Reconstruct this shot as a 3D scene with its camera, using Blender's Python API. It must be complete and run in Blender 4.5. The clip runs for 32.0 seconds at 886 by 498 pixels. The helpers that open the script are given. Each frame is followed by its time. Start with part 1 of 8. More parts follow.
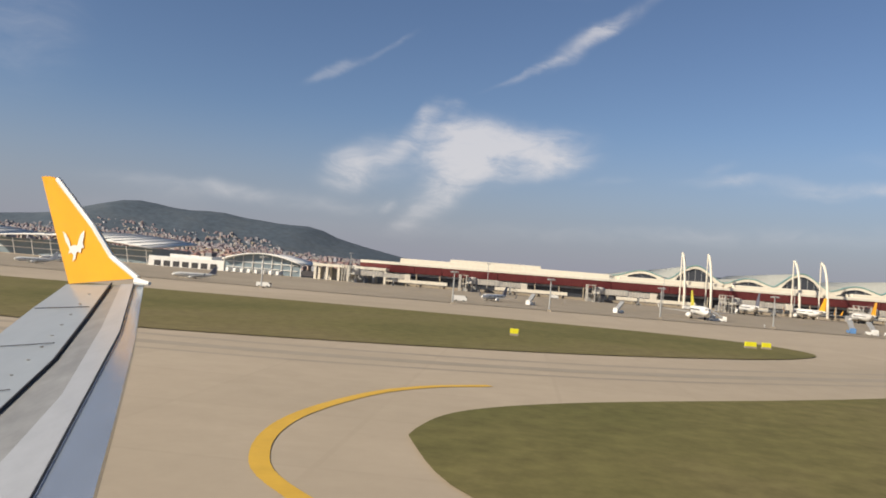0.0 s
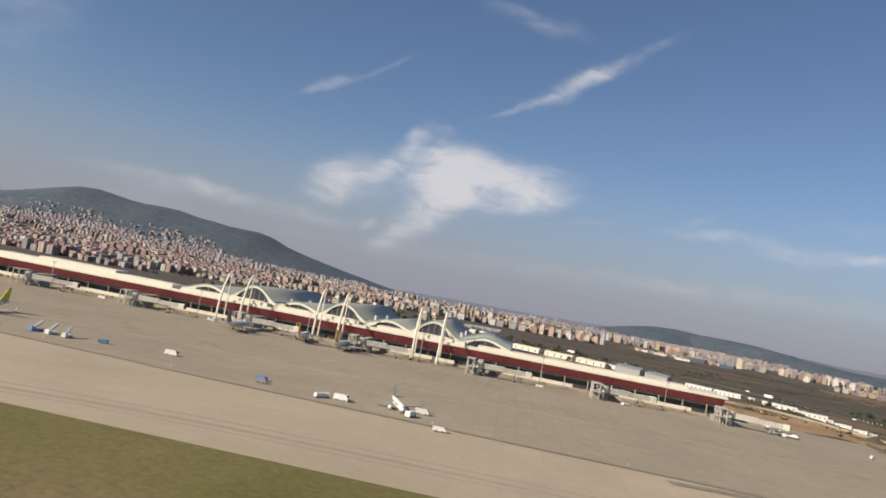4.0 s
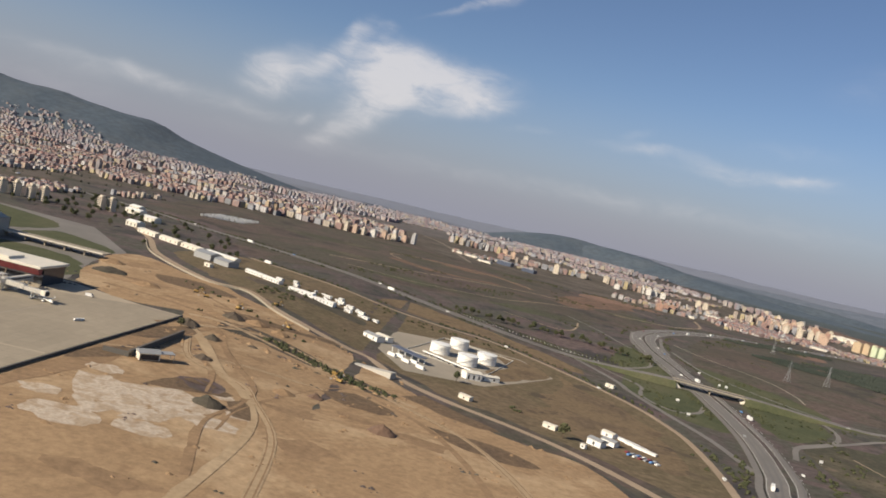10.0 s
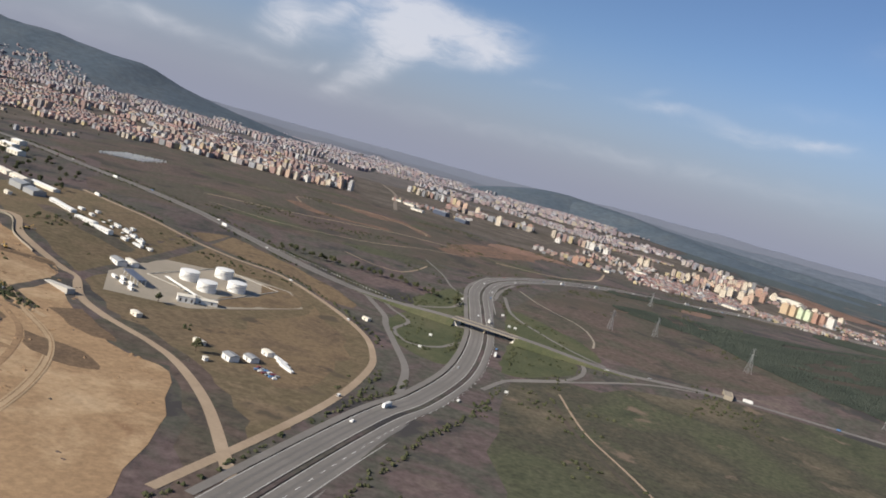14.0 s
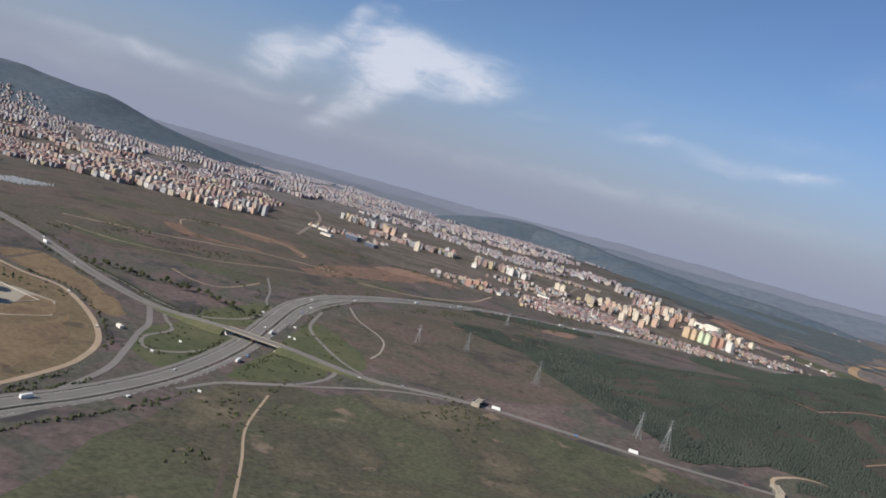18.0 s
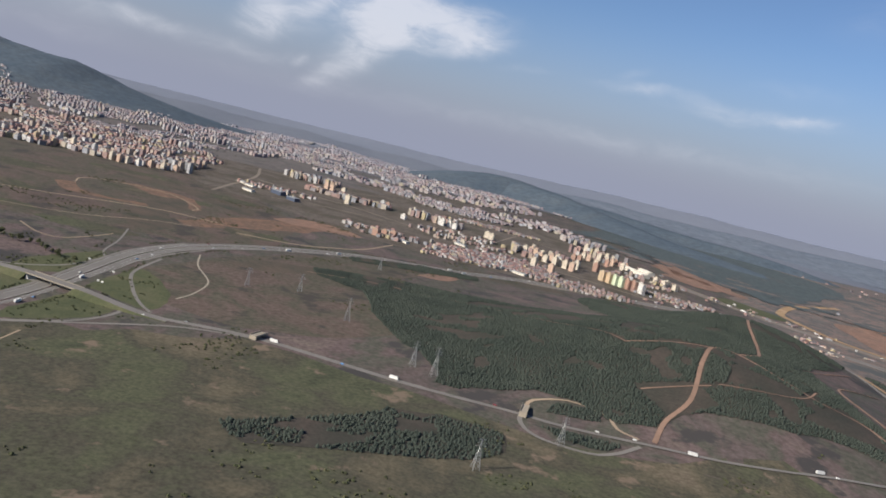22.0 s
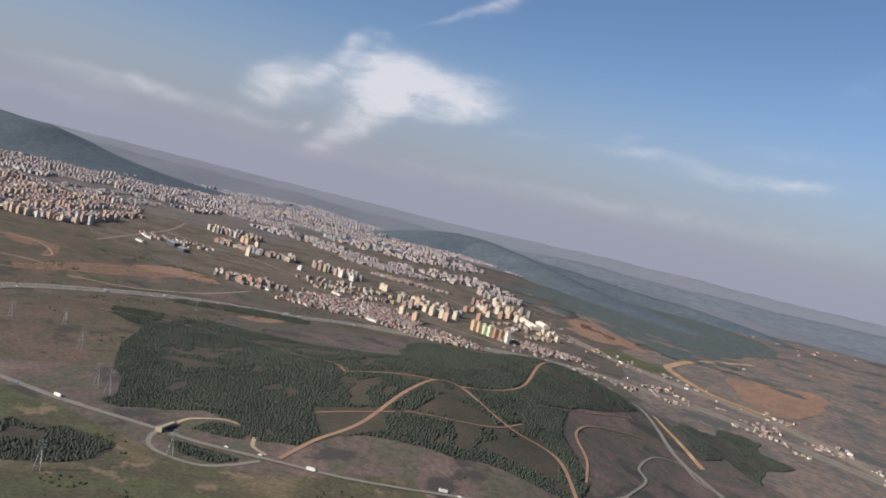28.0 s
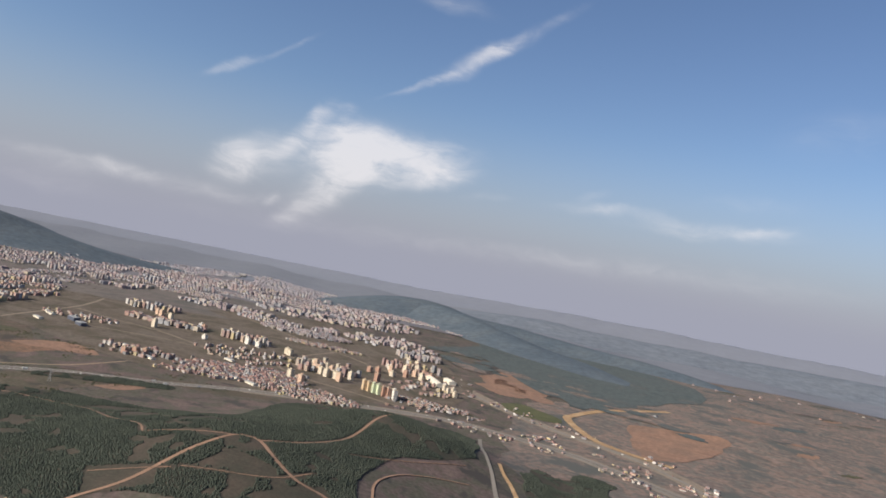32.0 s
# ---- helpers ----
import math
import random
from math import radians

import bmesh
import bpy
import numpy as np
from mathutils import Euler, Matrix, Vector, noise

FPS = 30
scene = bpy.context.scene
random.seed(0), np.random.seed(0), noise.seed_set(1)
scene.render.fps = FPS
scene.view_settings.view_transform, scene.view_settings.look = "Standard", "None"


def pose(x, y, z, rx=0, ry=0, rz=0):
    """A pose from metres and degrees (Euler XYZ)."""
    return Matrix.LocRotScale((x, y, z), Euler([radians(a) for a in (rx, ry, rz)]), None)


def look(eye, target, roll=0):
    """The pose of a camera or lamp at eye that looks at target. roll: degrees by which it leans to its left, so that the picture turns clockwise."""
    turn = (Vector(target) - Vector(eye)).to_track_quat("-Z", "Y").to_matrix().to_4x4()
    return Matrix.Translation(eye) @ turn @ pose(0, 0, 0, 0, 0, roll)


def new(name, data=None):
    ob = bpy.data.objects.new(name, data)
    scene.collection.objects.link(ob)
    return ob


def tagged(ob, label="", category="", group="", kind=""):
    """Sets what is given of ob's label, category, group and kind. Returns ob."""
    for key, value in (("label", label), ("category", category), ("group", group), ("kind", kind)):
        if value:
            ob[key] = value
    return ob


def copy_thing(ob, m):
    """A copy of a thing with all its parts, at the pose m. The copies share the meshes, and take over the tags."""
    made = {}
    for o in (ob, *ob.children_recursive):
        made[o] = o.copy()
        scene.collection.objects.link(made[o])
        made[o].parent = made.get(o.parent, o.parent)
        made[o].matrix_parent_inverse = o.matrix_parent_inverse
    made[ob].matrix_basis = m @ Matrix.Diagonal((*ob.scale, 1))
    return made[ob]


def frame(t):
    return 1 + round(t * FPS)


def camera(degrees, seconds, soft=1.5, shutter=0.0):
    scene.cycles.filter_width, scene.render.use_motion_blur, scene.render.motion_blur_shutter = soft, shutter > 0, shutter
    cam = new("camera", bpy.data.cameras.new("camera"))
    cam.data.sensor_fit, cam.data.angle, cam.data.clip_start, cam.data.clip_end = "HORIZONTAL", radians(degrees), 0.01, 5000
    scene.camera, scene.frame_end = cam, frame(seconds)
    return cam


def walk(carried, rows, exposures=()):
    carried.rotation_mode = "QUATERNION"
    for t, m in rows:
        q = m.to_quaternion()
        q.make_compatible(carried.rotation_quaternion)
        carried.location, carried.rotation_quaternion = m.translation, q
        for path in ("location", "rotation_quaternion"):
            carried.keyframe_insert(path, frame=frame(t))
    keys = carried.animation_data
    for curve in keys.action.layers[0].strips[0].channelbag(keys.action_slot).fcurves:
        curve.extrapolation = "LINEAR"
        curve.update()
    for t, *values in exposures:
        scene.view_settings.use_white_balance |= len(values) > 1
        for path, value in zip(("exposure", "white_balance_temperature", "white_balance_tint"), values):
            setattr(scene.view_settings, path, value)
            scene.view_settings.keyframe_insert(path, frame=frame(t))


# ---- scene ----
cam = camera(60.0, 32.0, 1.8)
PATH = [
    (0, (-185.197, 12.081, 4.009), (-185.408, 14.069, 4.078), 4.5),
    (0.5, (-168.625, 10.837, 5.464), (-168.842, 12.823, 5.569), 5.7),
    (1, (-152.03, 9.601, 6.942), (-152.249, 11.586, 7.057), 7.7),
    (1.5, (-135.422, 8.421, 8.516), (-135.647, 10.403, 8.651), 9.4),
    (2, (-118.777, 7.282, 10.238), (-119.019, 9.262, 10.384), 9.4),
    (2.5, (-101.904, 6.18, 12.192), (-102.148, 8.161, 12.326), 10.2),
    (3, (-84.806, 5.038, 14.302), (-85.041, 7.021, 14.426), 9.7),
    (3.5, (-67.598, 3.87, 16.572), (-67.829, 5.852, 16.7), 10.3),
    (5.5, (0.003, 0.0, 28.638), (-0.175, 1.988, 28.773), 11.8),
    (6, (16.948, -0.313, 31.453), (16.784, 1.677, 31.576), 12.1),
    (6.5, (33.788, -0.538, 34.295), (33.714, 1.457, 34.412), 11.5),
    (7, (50.63, -0.628, 37.209), (50.574, 1.371, 37.254), 11.9),
    (7.5, (67.523, -0.674, 40.215), (67.396, 1.32, 40.131), 10.9),
    (8, (84.467, -0.725, 43.337), (84.241, 1.258, 43.216), 12.6),
    (8.5, (101.364, -0.906, 46.428), (101.112, 1.077, 46.398), 11.3),
    (9, (118.077, -1.214, 49.507), (117.903, 0.777, 49.431), 10.1),
    (9.5, (134.63, -1.683, 52.593), (134.494, 0.311, 52.508), 15.2),
    (10, (151.053, -2.266, 55.702), (150.972, -0.271, 55.603), 13.6),
    (10.5, (167.398, -2.998, 58.832), (167.338, -1.003, 58.7), 14.8),
    (11, (183.686, -3.859, 61.958), (183.638, -1.867, 61.792), 17.1),
    (11.5, (199.914, -4.81, 65.109), (199.807, -2.823, 64.909), 16.5),
    (12, (216.122, -5.809, 68.311), (216.018, -3.825, 68.081), 15.8),
    (12.5, (232.352, -6.867, 71.571), (232.228, -4.884, 71.343), 14.9),
    (13, (248.609, -7.99, 74.877), (248.48, -6.007, 74.648), 14.4),
    (13.5, (264.909, -9.185, 78.171), (264.78, -7.201, 77.947), 15.6),
    (14, (281.262, -10.405, 81.485), (281.132, -8.423, 81.252), 15.5),
    (14.5, (297.682, -11.605, 84.838), (297.551, -9.624, 84.596), 15.9),
    (16.5, (365.02, -15.303, 99.194), (364.852, -13.318, 99.019), 15.8),
    (17, (382.054, -16.038, 102.654), (381.871, -14.054, 102.487), 15.2),
    (17.5, (399.104, -16.746, 106.071), (398.916, -14.762, 105.905), 14.4),
    (18, (416.176, -17.439, 109.442), (416.002, -15.453, 109.283), 15.5),
    (18.5, (433.291, -18.096, 112.775), (433.114, -16.11, 112.614), 14.7),
    (19, (450.455, -18.676, 116.085), (450.277, -16.691, 115.911), 14.7),
    (19.5, (467.698, -19.125, 119.403), (467.52, -17.143, 119.21), 14.1),
    (20, (485.068, -19.437, 122.678), (484.891, -17.456, 122.466), 14.6),
    (20.5, (502.578, -19.597, 125.881), (502.403, -17.619, 125.647), 13.9),
    (21, (520.229, -19.617, 128.987), (520.048, -17.642, 128.726), 14.8),
    (21.5, (538.006, -19.512, 131.99), (537.816, -17.541, 131.707), 14.4),
    (22, (555.883, -19.319, 134.906), (555.684, -17.348, 134.63), 13.8),
    (22.5, (573.851, -19.1, 137.761), (573.63, -17.124, 137.544), 14.8),
    (23, (591.88, -18.899, 140.576), (591.646, -16.916, 140.475), 13.3),
    (23.5, (609.942, -18.735, 143.385), (609.696, -16.751, 143.334), 11.8),
    (24, (628.03, -18.605, 146.205), (627.771, -16.622, 146.208), 12.2),
    (24.5, (646.141, -18.5, 149.039), (645.872, -16.519, 149.075), 12.6),
    (25, (664.286, -18.393, 151.882), (664.037, -16.409, 151.839), 14.7),
    (25.5, (682.47, -18.269, 154.726), (682.242, -16.285, 154.608), 14.0),
    (26, (700.705, -18.132, 157.556), (700.484, -16.148, 157.425), 13.4),
    (26.5, (718.997, -17.982, 160.366), (718.779, -15.999, 160.222), 12.6),
    (28.5, (793.293, -16.925, 171.469), (792.921, -14.964, 171.336), 14.9),
    (29, (812.006, -16.403, 174.31), (811.605, -14.448, 174.17), 15.8),
    (29.5, (830.752, -15.845, 177.151), (830.362, -13.886, 177.043), 15.2),
    (30, (849.532, -15.254, 180.005), (849.183, -13.285, 179.953), 13.7),
    (30.5, (868.357, -14.623, 182.884), (868.03, -12.65, 182.855), 13.5),
    (31, (887.232, -13.949, 185.794), (886.903, -11.976, 185.775), 10.5),
    (31.5, (906.139, -13.245, 188.725), (905.795, -11.276, 188.773), 10.9),
    (32, (925.054, -12.531, 191.665), (924.706, -10.562, 191.704), 10.9),
]
# seconds, stops, kelvin, tint: the picture cools and brightens a little as the camera climbs
TONE = [(0, 0.42, 6750, 10), (3.5, 0.42, 6750, 10), (6, 0.45, 6850, 10), (11, 0.46, 6750, 10), (14, 0.5, 6280, 10), (18, 0.5, 6030, 10), (24, 0.56, 6260, 10), (28.5, 0.57, 6430, 10), (30, 0.62, 6540, 10), (32, 0.68, 6650, 10)]
walk(cam, [(t, look(eye, target, roll)) for t, eye, target, roll in PATH], TONE)
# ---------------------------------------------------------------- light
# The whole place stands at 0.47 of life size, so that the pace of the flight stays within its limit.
M = 0.47
SUN_EL, SUN_AZ = radians(30.5), radians(-127)  # azimuth from +y towards +x
world = bpy.data.worlds.new("world")
scene.world = world
world.use_nodes = True
wn, wl = world.node_tree.nodes, world.node_tree.links
sky = wn.new("ShaderNodeTexSky")
sky.sky_type = "NISHITA"
sky.sun_disc = False
sky.sun_elevation, sky.sun_rotation = SUN_EL, SUN_AZ
sky.air_density, sky.dust_density, sky.ozone_density = 1.0, 0.6, 2.2
sky.altitude = 100
wn["Background"].inputs[1].default_value = 0.062
tone = wn.new("ShaderNodeMix")
tone.data_type, tone.blend_type = "RGBA", "MULTIPLY"
tone.inputs[0].default_value, tone.inputs[7].default_value = 1.0, (0.92, 0.972, 1.12, 1)
wl.new(sky.outputs[0], tone.inputs[6])
wl.new(tone.outputs[2], wn["Background"].inputs[0])
# the dusty band of air along the horizon
haze = wn.new("ShaderNodeBackground")
haze.inputs[0].default_value = (0.222, 0.232, 0.288, 1)
rise = wn.new("ShaderNodeSeparateXYZ")
wl.new(wn.new("ShaderNodeTexCoord").outputs["Generated"], rise.inputs[0])
fade = wn.new("ShaderNodeMapRange")
fade.interpolation_type = "SMOOTHSTEP"
fade.inputs["From Min"].default_value, fade.inputs["From Max"].default_value = 0.21, -0.02
wl.new(rise.outputs[2], fade.inputs["Value"])
both = wn.new("ShaderNodeMixShader")
wl.new(fade.outputs[0], both.inputs[0])
wl.new(wn["Background"].outputs[0], both.inputs[1])
wl.new(haze.outputs[0], both.inputs[2])
wl.new(both.outputs[0], wn["World Output"].inputs[0])
sun_way = Vector((math.sin(SUN_AZ) * math.cos(SUN_EL), math.cos(SUN_AZ) * math.cos(SUN_EL), math.sin(SUN_EL)))
lamp = bpy.data.lights.new("sun", "SUN")
lamp.energy, lamp.angle, lamp.color = 4.6, radians(0.6), (1.0, 0.91, 0.78)
sun = new("sun", lamp)
sun.matrix_world = look(sun_way * 900, (0, 0, 0))


# ---------------------------------------------------------------- materials
def nodes_of(name):
    m = bpy.data.materials.new(name)
    m.use_nodes = True
    n, l = m.node_tree.nodes, m.node_tree.links
    return m, n, l, n["Principled BSDF"]


def ramp(n, l, fac, stops):
    r = n.new("ShaderNodeValToRGB")
    while len(r.color_ramp.elements) < len(stops):
        r.color_ramp.elements.new(0.5)
    for e, (at, c) in zip(r.color_ramp.elements, stops):
        e.position, e.color = at, (*c, 1)
    l.new(fac, r.inputs[0])
    return r.outputs[0]


def noise_fac(n, l, vec, scale, detail=4, rough=0.6, distort=0.0):
    t = n.new("ShaderNodeTexNoise")
    t.inputs["Scale"].default_value, t.inputs["Detail"].default_value = scale, detail
    t.inputs["Roughness"].default_value, t.inputs["Distortion"].default_value = rough, distort
    l.new(vec, t.inputs["Vector"])
    return t.outputs[0]


def mix(n, l, fac, a, b, how="MIX"):
    m = n.new("ShaderNodeMix")
    m.data_type, m.blend_type = "RGBA", how
    for sock, v in ((m.inputs[0], fac), (m.inputs[6], a), (m.inputs[7], b)):
        if isinstance(v, (int, float)):
            sock.default_value = v
        elif isinstance(v, tuple):
            sock.default_value = (*v, 1)
        else:
            l.new(v, sock)
    return m.outputs[2]


def earth(name, stops, big, small, rough=0.95, bump=0.0, dark=0.25, spots=None):
    """Ground cover: large patches from a ramp, broken up by fine grain and by spots."""
    m, n, l, b = nodes_of(name)
    pos = n.new("ShaderNodeNewGeometry").outputs["Position"]
    col = ramp(n, l, noise_fac(n, l, pos, big, 6, 0.62, 0.4), stops)
    fine = ramp(n, l, noise_fac(n, l, pos, small, 4, 0.7), ((0.3, (1 - dark,) * 3), (0.7, (1 + dark * 0.6,) * 3)))
    col = mix(n, l, 1.0, col, fine, "MULTIPLY")
    if spots:
        where = ramp(n, l, noise_fac(n, l, pos, spots[0], 5, 0.65), ((spots[1], (0, 0, 0)), (spots[1] + 0.06, (1, 1, 1))))
        col = mix(n, l, where, col, spots[2])
    l.new(col, b.inputs["Base Color"])
    b.inputs["Roughness"].default_value = rough
    b.inputs["Specular IOR Level"].default_value = 0.15
    if bump:
        bp = n.new("ShaderNodeBump")
        bp.inputs["Strength"].default_value, bp.inputs["Distance"].default_value = 0.6, bump
        l.new(noise_fac(n, l, pos, small, 3), bp.inputs["Height"])
        l.new(bp.outputs[0], b.inputs["Normal"])
    return m


def plain(name, c, rough=0.6, metal=0.0, vary=0.12, scale=1.2, coat=0.0, tint=0.0):
    """Painted, cast or sheet surface with faint stains; tint: how far the value changes from thing to thing."""
    m, n, l, b = nodes_of(name)
    pos = n.new("ShaderNodeTexCoord").outputs["Object"]
    f = ramp(n, l, noise_fac(n, l, pos, scale, 5, 0.65), ((0.25, tuple(v * (1 - vary) for v in c)), (0.75, tuple(min(1, v * (1 + vary * 0.5)) for v in c))))
    if tint:
        o = n.new("ShaderNodeObjectInfo")
        f = mix(n, l, 1.0, f, ramp(n, l, o.outputs["Random"], ((0, (1 - tint,) * 3), (1, (1, 1, 1)))), "MULTIPLY")
    l.new(f, b.inputs["Base Color"])
    b.inputs["Roughness"].default_value, b.inputs["Metallic"].default_value = rough, metal
    b.inputs["Coat Weight"].default_value = coat
    return m


def facade(name, palette, floor, bay, glass=(0.10, 0.11, 0.13), share=0.43, roofs=()):
    """Rendered walls with rows of windows, one colour a building; roofs plain."""
    m, n, l, b = nodes_of(name)
    g = n.new("ShaderNodeNewGeometry")
    col = ramp(n, l, g.outputs["Random Per Island"], [(i / len(palette), c) for i, c in enumerate(palette)])
    col.node.color_ramp.interpolation = "CONSTANT"
    s = n.new("ShaderNodeSeparateXYZ")
    l.new(g.outputs["Position"], s.inputs[0])
    nrm = n.new("ShaderNodeSeparateXYZ")
    l.new(g.outputs["Normal"], nrm.inputs[0])

    def calc(op, a, bb=None):
        q = n.new("ShaderNodeMath")
        q.operation = op
        for sock, v in zip(q.inputs, (a, bb)):
            if isinstance(v, (int, float)):
                sock.default_value = v
            elif v is not None:
                l.new(v, sock)
        return q.outputs[0]

    rows = calc("LESS_THAN", calc("FRACT", calc("DIVIDE", s.outputs[2], floor)), share)
    along = calc("ADD", s.outputs[0], s.outputs[1])
    cols = calc("LESS_THAN", calc("FRACT", calc("DIVIDE", along, bay)), share + 0.08)
    wall = calc("LESS_THAN", calc("ABSOLUTE", nrm.outputs[2]), 0.4)
    win = calc("MULTIPLY", calc("MULTIPLY", rows, cols), wall)
    col = mix(n, l, win, col, glass)
    top = calc("GREATER_THAN", nrm.outputs[2], 0.4)
    roof = ramp(n, l, g.outputs["Random Per Island"], list(zip((0, 0.35, 0.62, 0.85), roofs)))
    roof.node.color_ramp.interpolation = "CONSTANT"
    col = mix(n, l, top, col, roof)
    stain = ramp(n, l, noise_fac(n, l, g.outputs["Position"], 0.25, 4), ((0.3, (0.86,) * 3), (0.7, (1, 1, 1))))
    l.new(mix(n, l, 1.0, col, stain, "MULTIPLY"), b.inputs["Base Color"])
    b.inputs["Roughness"].default_value = 0.8
    return m


SCRUB = earth("dry_scrub", ((0.30, (0.062, 0.062, 0.051)), (0.40, (0.115, 0.088, 0.080)), (0.50, (0.084, 0.082, 0.062)), (0.59, (0.124, 0.09, 0.083)), (0.72, (0.16, 0.125, 0.103))), 0.016, 0.3, dark=0.4, spots=(0.028, 0.55, (0.055, 0.05, 0.047)))
FIELD = earth("plough_field", ((0.30, (0.080, 0.064, 0.053)), (0.42, (0.122, 0.089, 0.072)), (0.52, (0.086, 0.079, 0.056)), (0.62, (0.116, 0.085, 0.069)), (0.74, (0.145, 0.11, 0.085))), 0.012, 0.3, dark=0.42, spots=(0.022, 0.56, (0.058, 0.05, 0.043)))
MEADOW = earth("rough_meadow", ((0.28, (0.052, 0.056, 0.034)), (0.40, (0.088, 0.09, 0.052)), (0.52, (0.072, 0.066, 0.046)), (0.62, (0.115, 0.098, 0.064)), (0.74, (0.15, 0.118, 0.083))), 0.018, 0.45, dark=0.42, spots=(0.04, 0.6, (0.165, 0.124, 0.088)))
LAWN = earth("airfield_grass", ((0.3, (0.108, 0.104, 0.034)), (0.48, (0.155, 0.135, 0.05)), (0.62, (0.18, 0.145, 0.066)), (0.78, (0.23, 0.175, 0.088))), 0.03, 1.1, spots=(0.05, 0.69, (0.26, 0.19, 0.11)))
GREEN = earth("verge_grass", ((0.3, (0.062, 0.070, 0.036)), (0.5, (0.085, 0.090, 0.046)), (0.75, (0.118, 0.108, 0.062))), 0.05, 0.8)
CONCRETE = earth("apron_concrete", ((0.3, (0.36, 0.30, 0.215)), (0.55, (0.42, 0.345, 0.25)), (0.75, (0.455, 0.38, 0.28))), 0.018, 0.6, rough=0.85, dark=0.06, spots=(0.035, 0.7, (0.34, 0.29, 0.21)))
OLDCONC = earth("worn_concrete", ((0.3, (0.29, 0.25, 0.19)), (0.7, (0.35, 0.30, 0.23))), 0.03, 0.7, rough=0.85, dark=0.08)
SAND = earth("bare_sand", ((0.25, (0.26, 0.165, 0.092)), (0.40, (0.36, 0.24, 0.134)), (0.5, (0.31, 0.203, 0.113)), (0.6, (0.41, 0.285, 0.165)), (0.75, (0.45, 0.33, 0.205))), 0.03, 0.5, dark=0.25, spots=(0.045, 0.64, (0.23, 0.14, 0.078)))
CHALK = earth("pale_rubble", ((0.32, (0.36, 0.26, 0.165)), (0.48, (0.52, 0.43, 0.33)), (0.58, (0.40, 0.30, 0.20)), (0.7, (0.47, 0.38, 0.28))), 0.16, 1.2, dark=0.25, spots=(0.25, 0.62, (0.30, 0.20, 0.11)))
TRAIL = earth("trodden_earth", ((0.3, (0.21, 0.135, 0.095)), (0.7, (0.30, 0.19, 0.135))), 0.05, 0.6, dark=0.1)
REDSOIL = earth("red_soil", ((0.32, (0.115, 0.085, 0.062)), (0.44, (0.20, 0.12, 0.082)), (0.54, (0.14, 0.096, 0.068)), (0.66, (0.23, 0.135, 0.09))), 0.03, 0.25, dark=0.35)
ASPHALT = earth("road_asphalt", ((0.3, (0.17, 0.155, 0.135)), (0.7, (0.215, 0.195, 0.17))), 0.05, 0.9, rough=0.8, dark=0.08)
GRAVEL = earth("gravel_road", ((0.3, (0.30, 0.225, 0.15)), (0.7, (0.38, 0.29, 0.20))), 0.06, 0.8, dark=0.1)
STAIN = earth("oil_stained_concrete", ((0.3, (0.22, 0.19, 0.145)), (0.7, (0.27, 0.235, 0.18))), 0.05, 0.7, rough=0.8)
RUT = earth("rutted_earth", ((0.3, (0.20, 0.128, 0.074)), (0.5, (0.29, 0.19, 0.108)), (0.7, (0.24, 0.155, 0.088))), 0.06, 0.6, dark=0.25)
STANDS = earth("stand_concrete", ((0.3, (0.29, 0.245, 0.18)), (0.55, (0.335, 0.28, 0.205)), (0.75, (0.37, 0.31, 0.225))), 0.02, 0.5, rough=0.85, dark=0.08, spots=(0.05, 0.68, (0.25, 0.21, 0.155)))


def slabs(m, size, dark, vary):
    """Cast slabs in an existing ground cover: thin tarred joints, each slab of its own shade."""
    n, l = m.node_tree.nodes, m.node_tree.links
    b = n["Principled BSDF"]
    old = b.inputs["Base Color"].links[0].from_socket
    br = n.new("ShaderNodeTexBrick")
    br.offset = 0.0
    for key, v in (("Scale", 1.0), ("Brick Width", size), ("Row Height", size), ("Mortar Size", 0.09), ("Mortar Smooth", 0.3), ("Bias", 0.0)):
        br.inputs[key].default_value = v
    br.inputs["Color1"].default_value, br.inputs["Color2"].default_value, br.inputs["Mortar"].default_value = (1 - vary,) * 3 + (1,), (1, 1, 1, 1), (dark,) * 3 + (1,)
    l.new(n.new("ShaderNodeNewGeometry").outputs["Position"], br.inputs["Vector"])
    l.new(mix(n, l, 1.0, old, br.outputs["Color"], "MULTIPLY"), b.inputs["Base Color"])


slabs(STANDS, 3.6, 0.84, 0.09)
slabs(CONCRETE, 5.4, 0.94, 0.05)
YELLOWWORN = plain("worn_yellow_paint", (0.46, 0.33, 0.10), 0.8, vary=0.3)
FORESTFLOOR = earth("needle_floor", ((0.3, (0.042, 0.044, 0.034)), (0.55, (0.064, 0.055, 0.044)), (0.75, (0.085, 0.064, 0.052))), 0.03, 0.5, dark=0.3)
WOODFLOOR = earth("forest_floor", ((0.3, (0.06, 0.06, 0.045)), (0.7, (0.12, 0.088, 0.066))), 0.03, 0.5)
YELLOW = plain("yellow_line_paint", (0.62, 0.37, 0.04), 0.7)
WHITE = plain("white_paint", (0.78, 0.76, 0.70), 0.5, tint=0.08)
OFFWHITE = plain("cream_cladding", (0.70, 0.64, 0.52), 0.55)
GREY = plain("grey_metal", (0.32, 0.32, 0.31), 0.5, tint=0.15)
DARK = plain("dark_recess", (0.035, 0.033, 0.035), 0.6)
RED = plain("dark_red_cladding", (0.235, 0.052, 0.056), 0.5, vary=0.2, tint=0.15)
GLASS = plain("dark_glazing", (0.05, 0.055, 0.065), 0.15)
BLUEGLASS = plain("blue_grey_glazing", (0.22, 0.27, 0.29), 0.15)
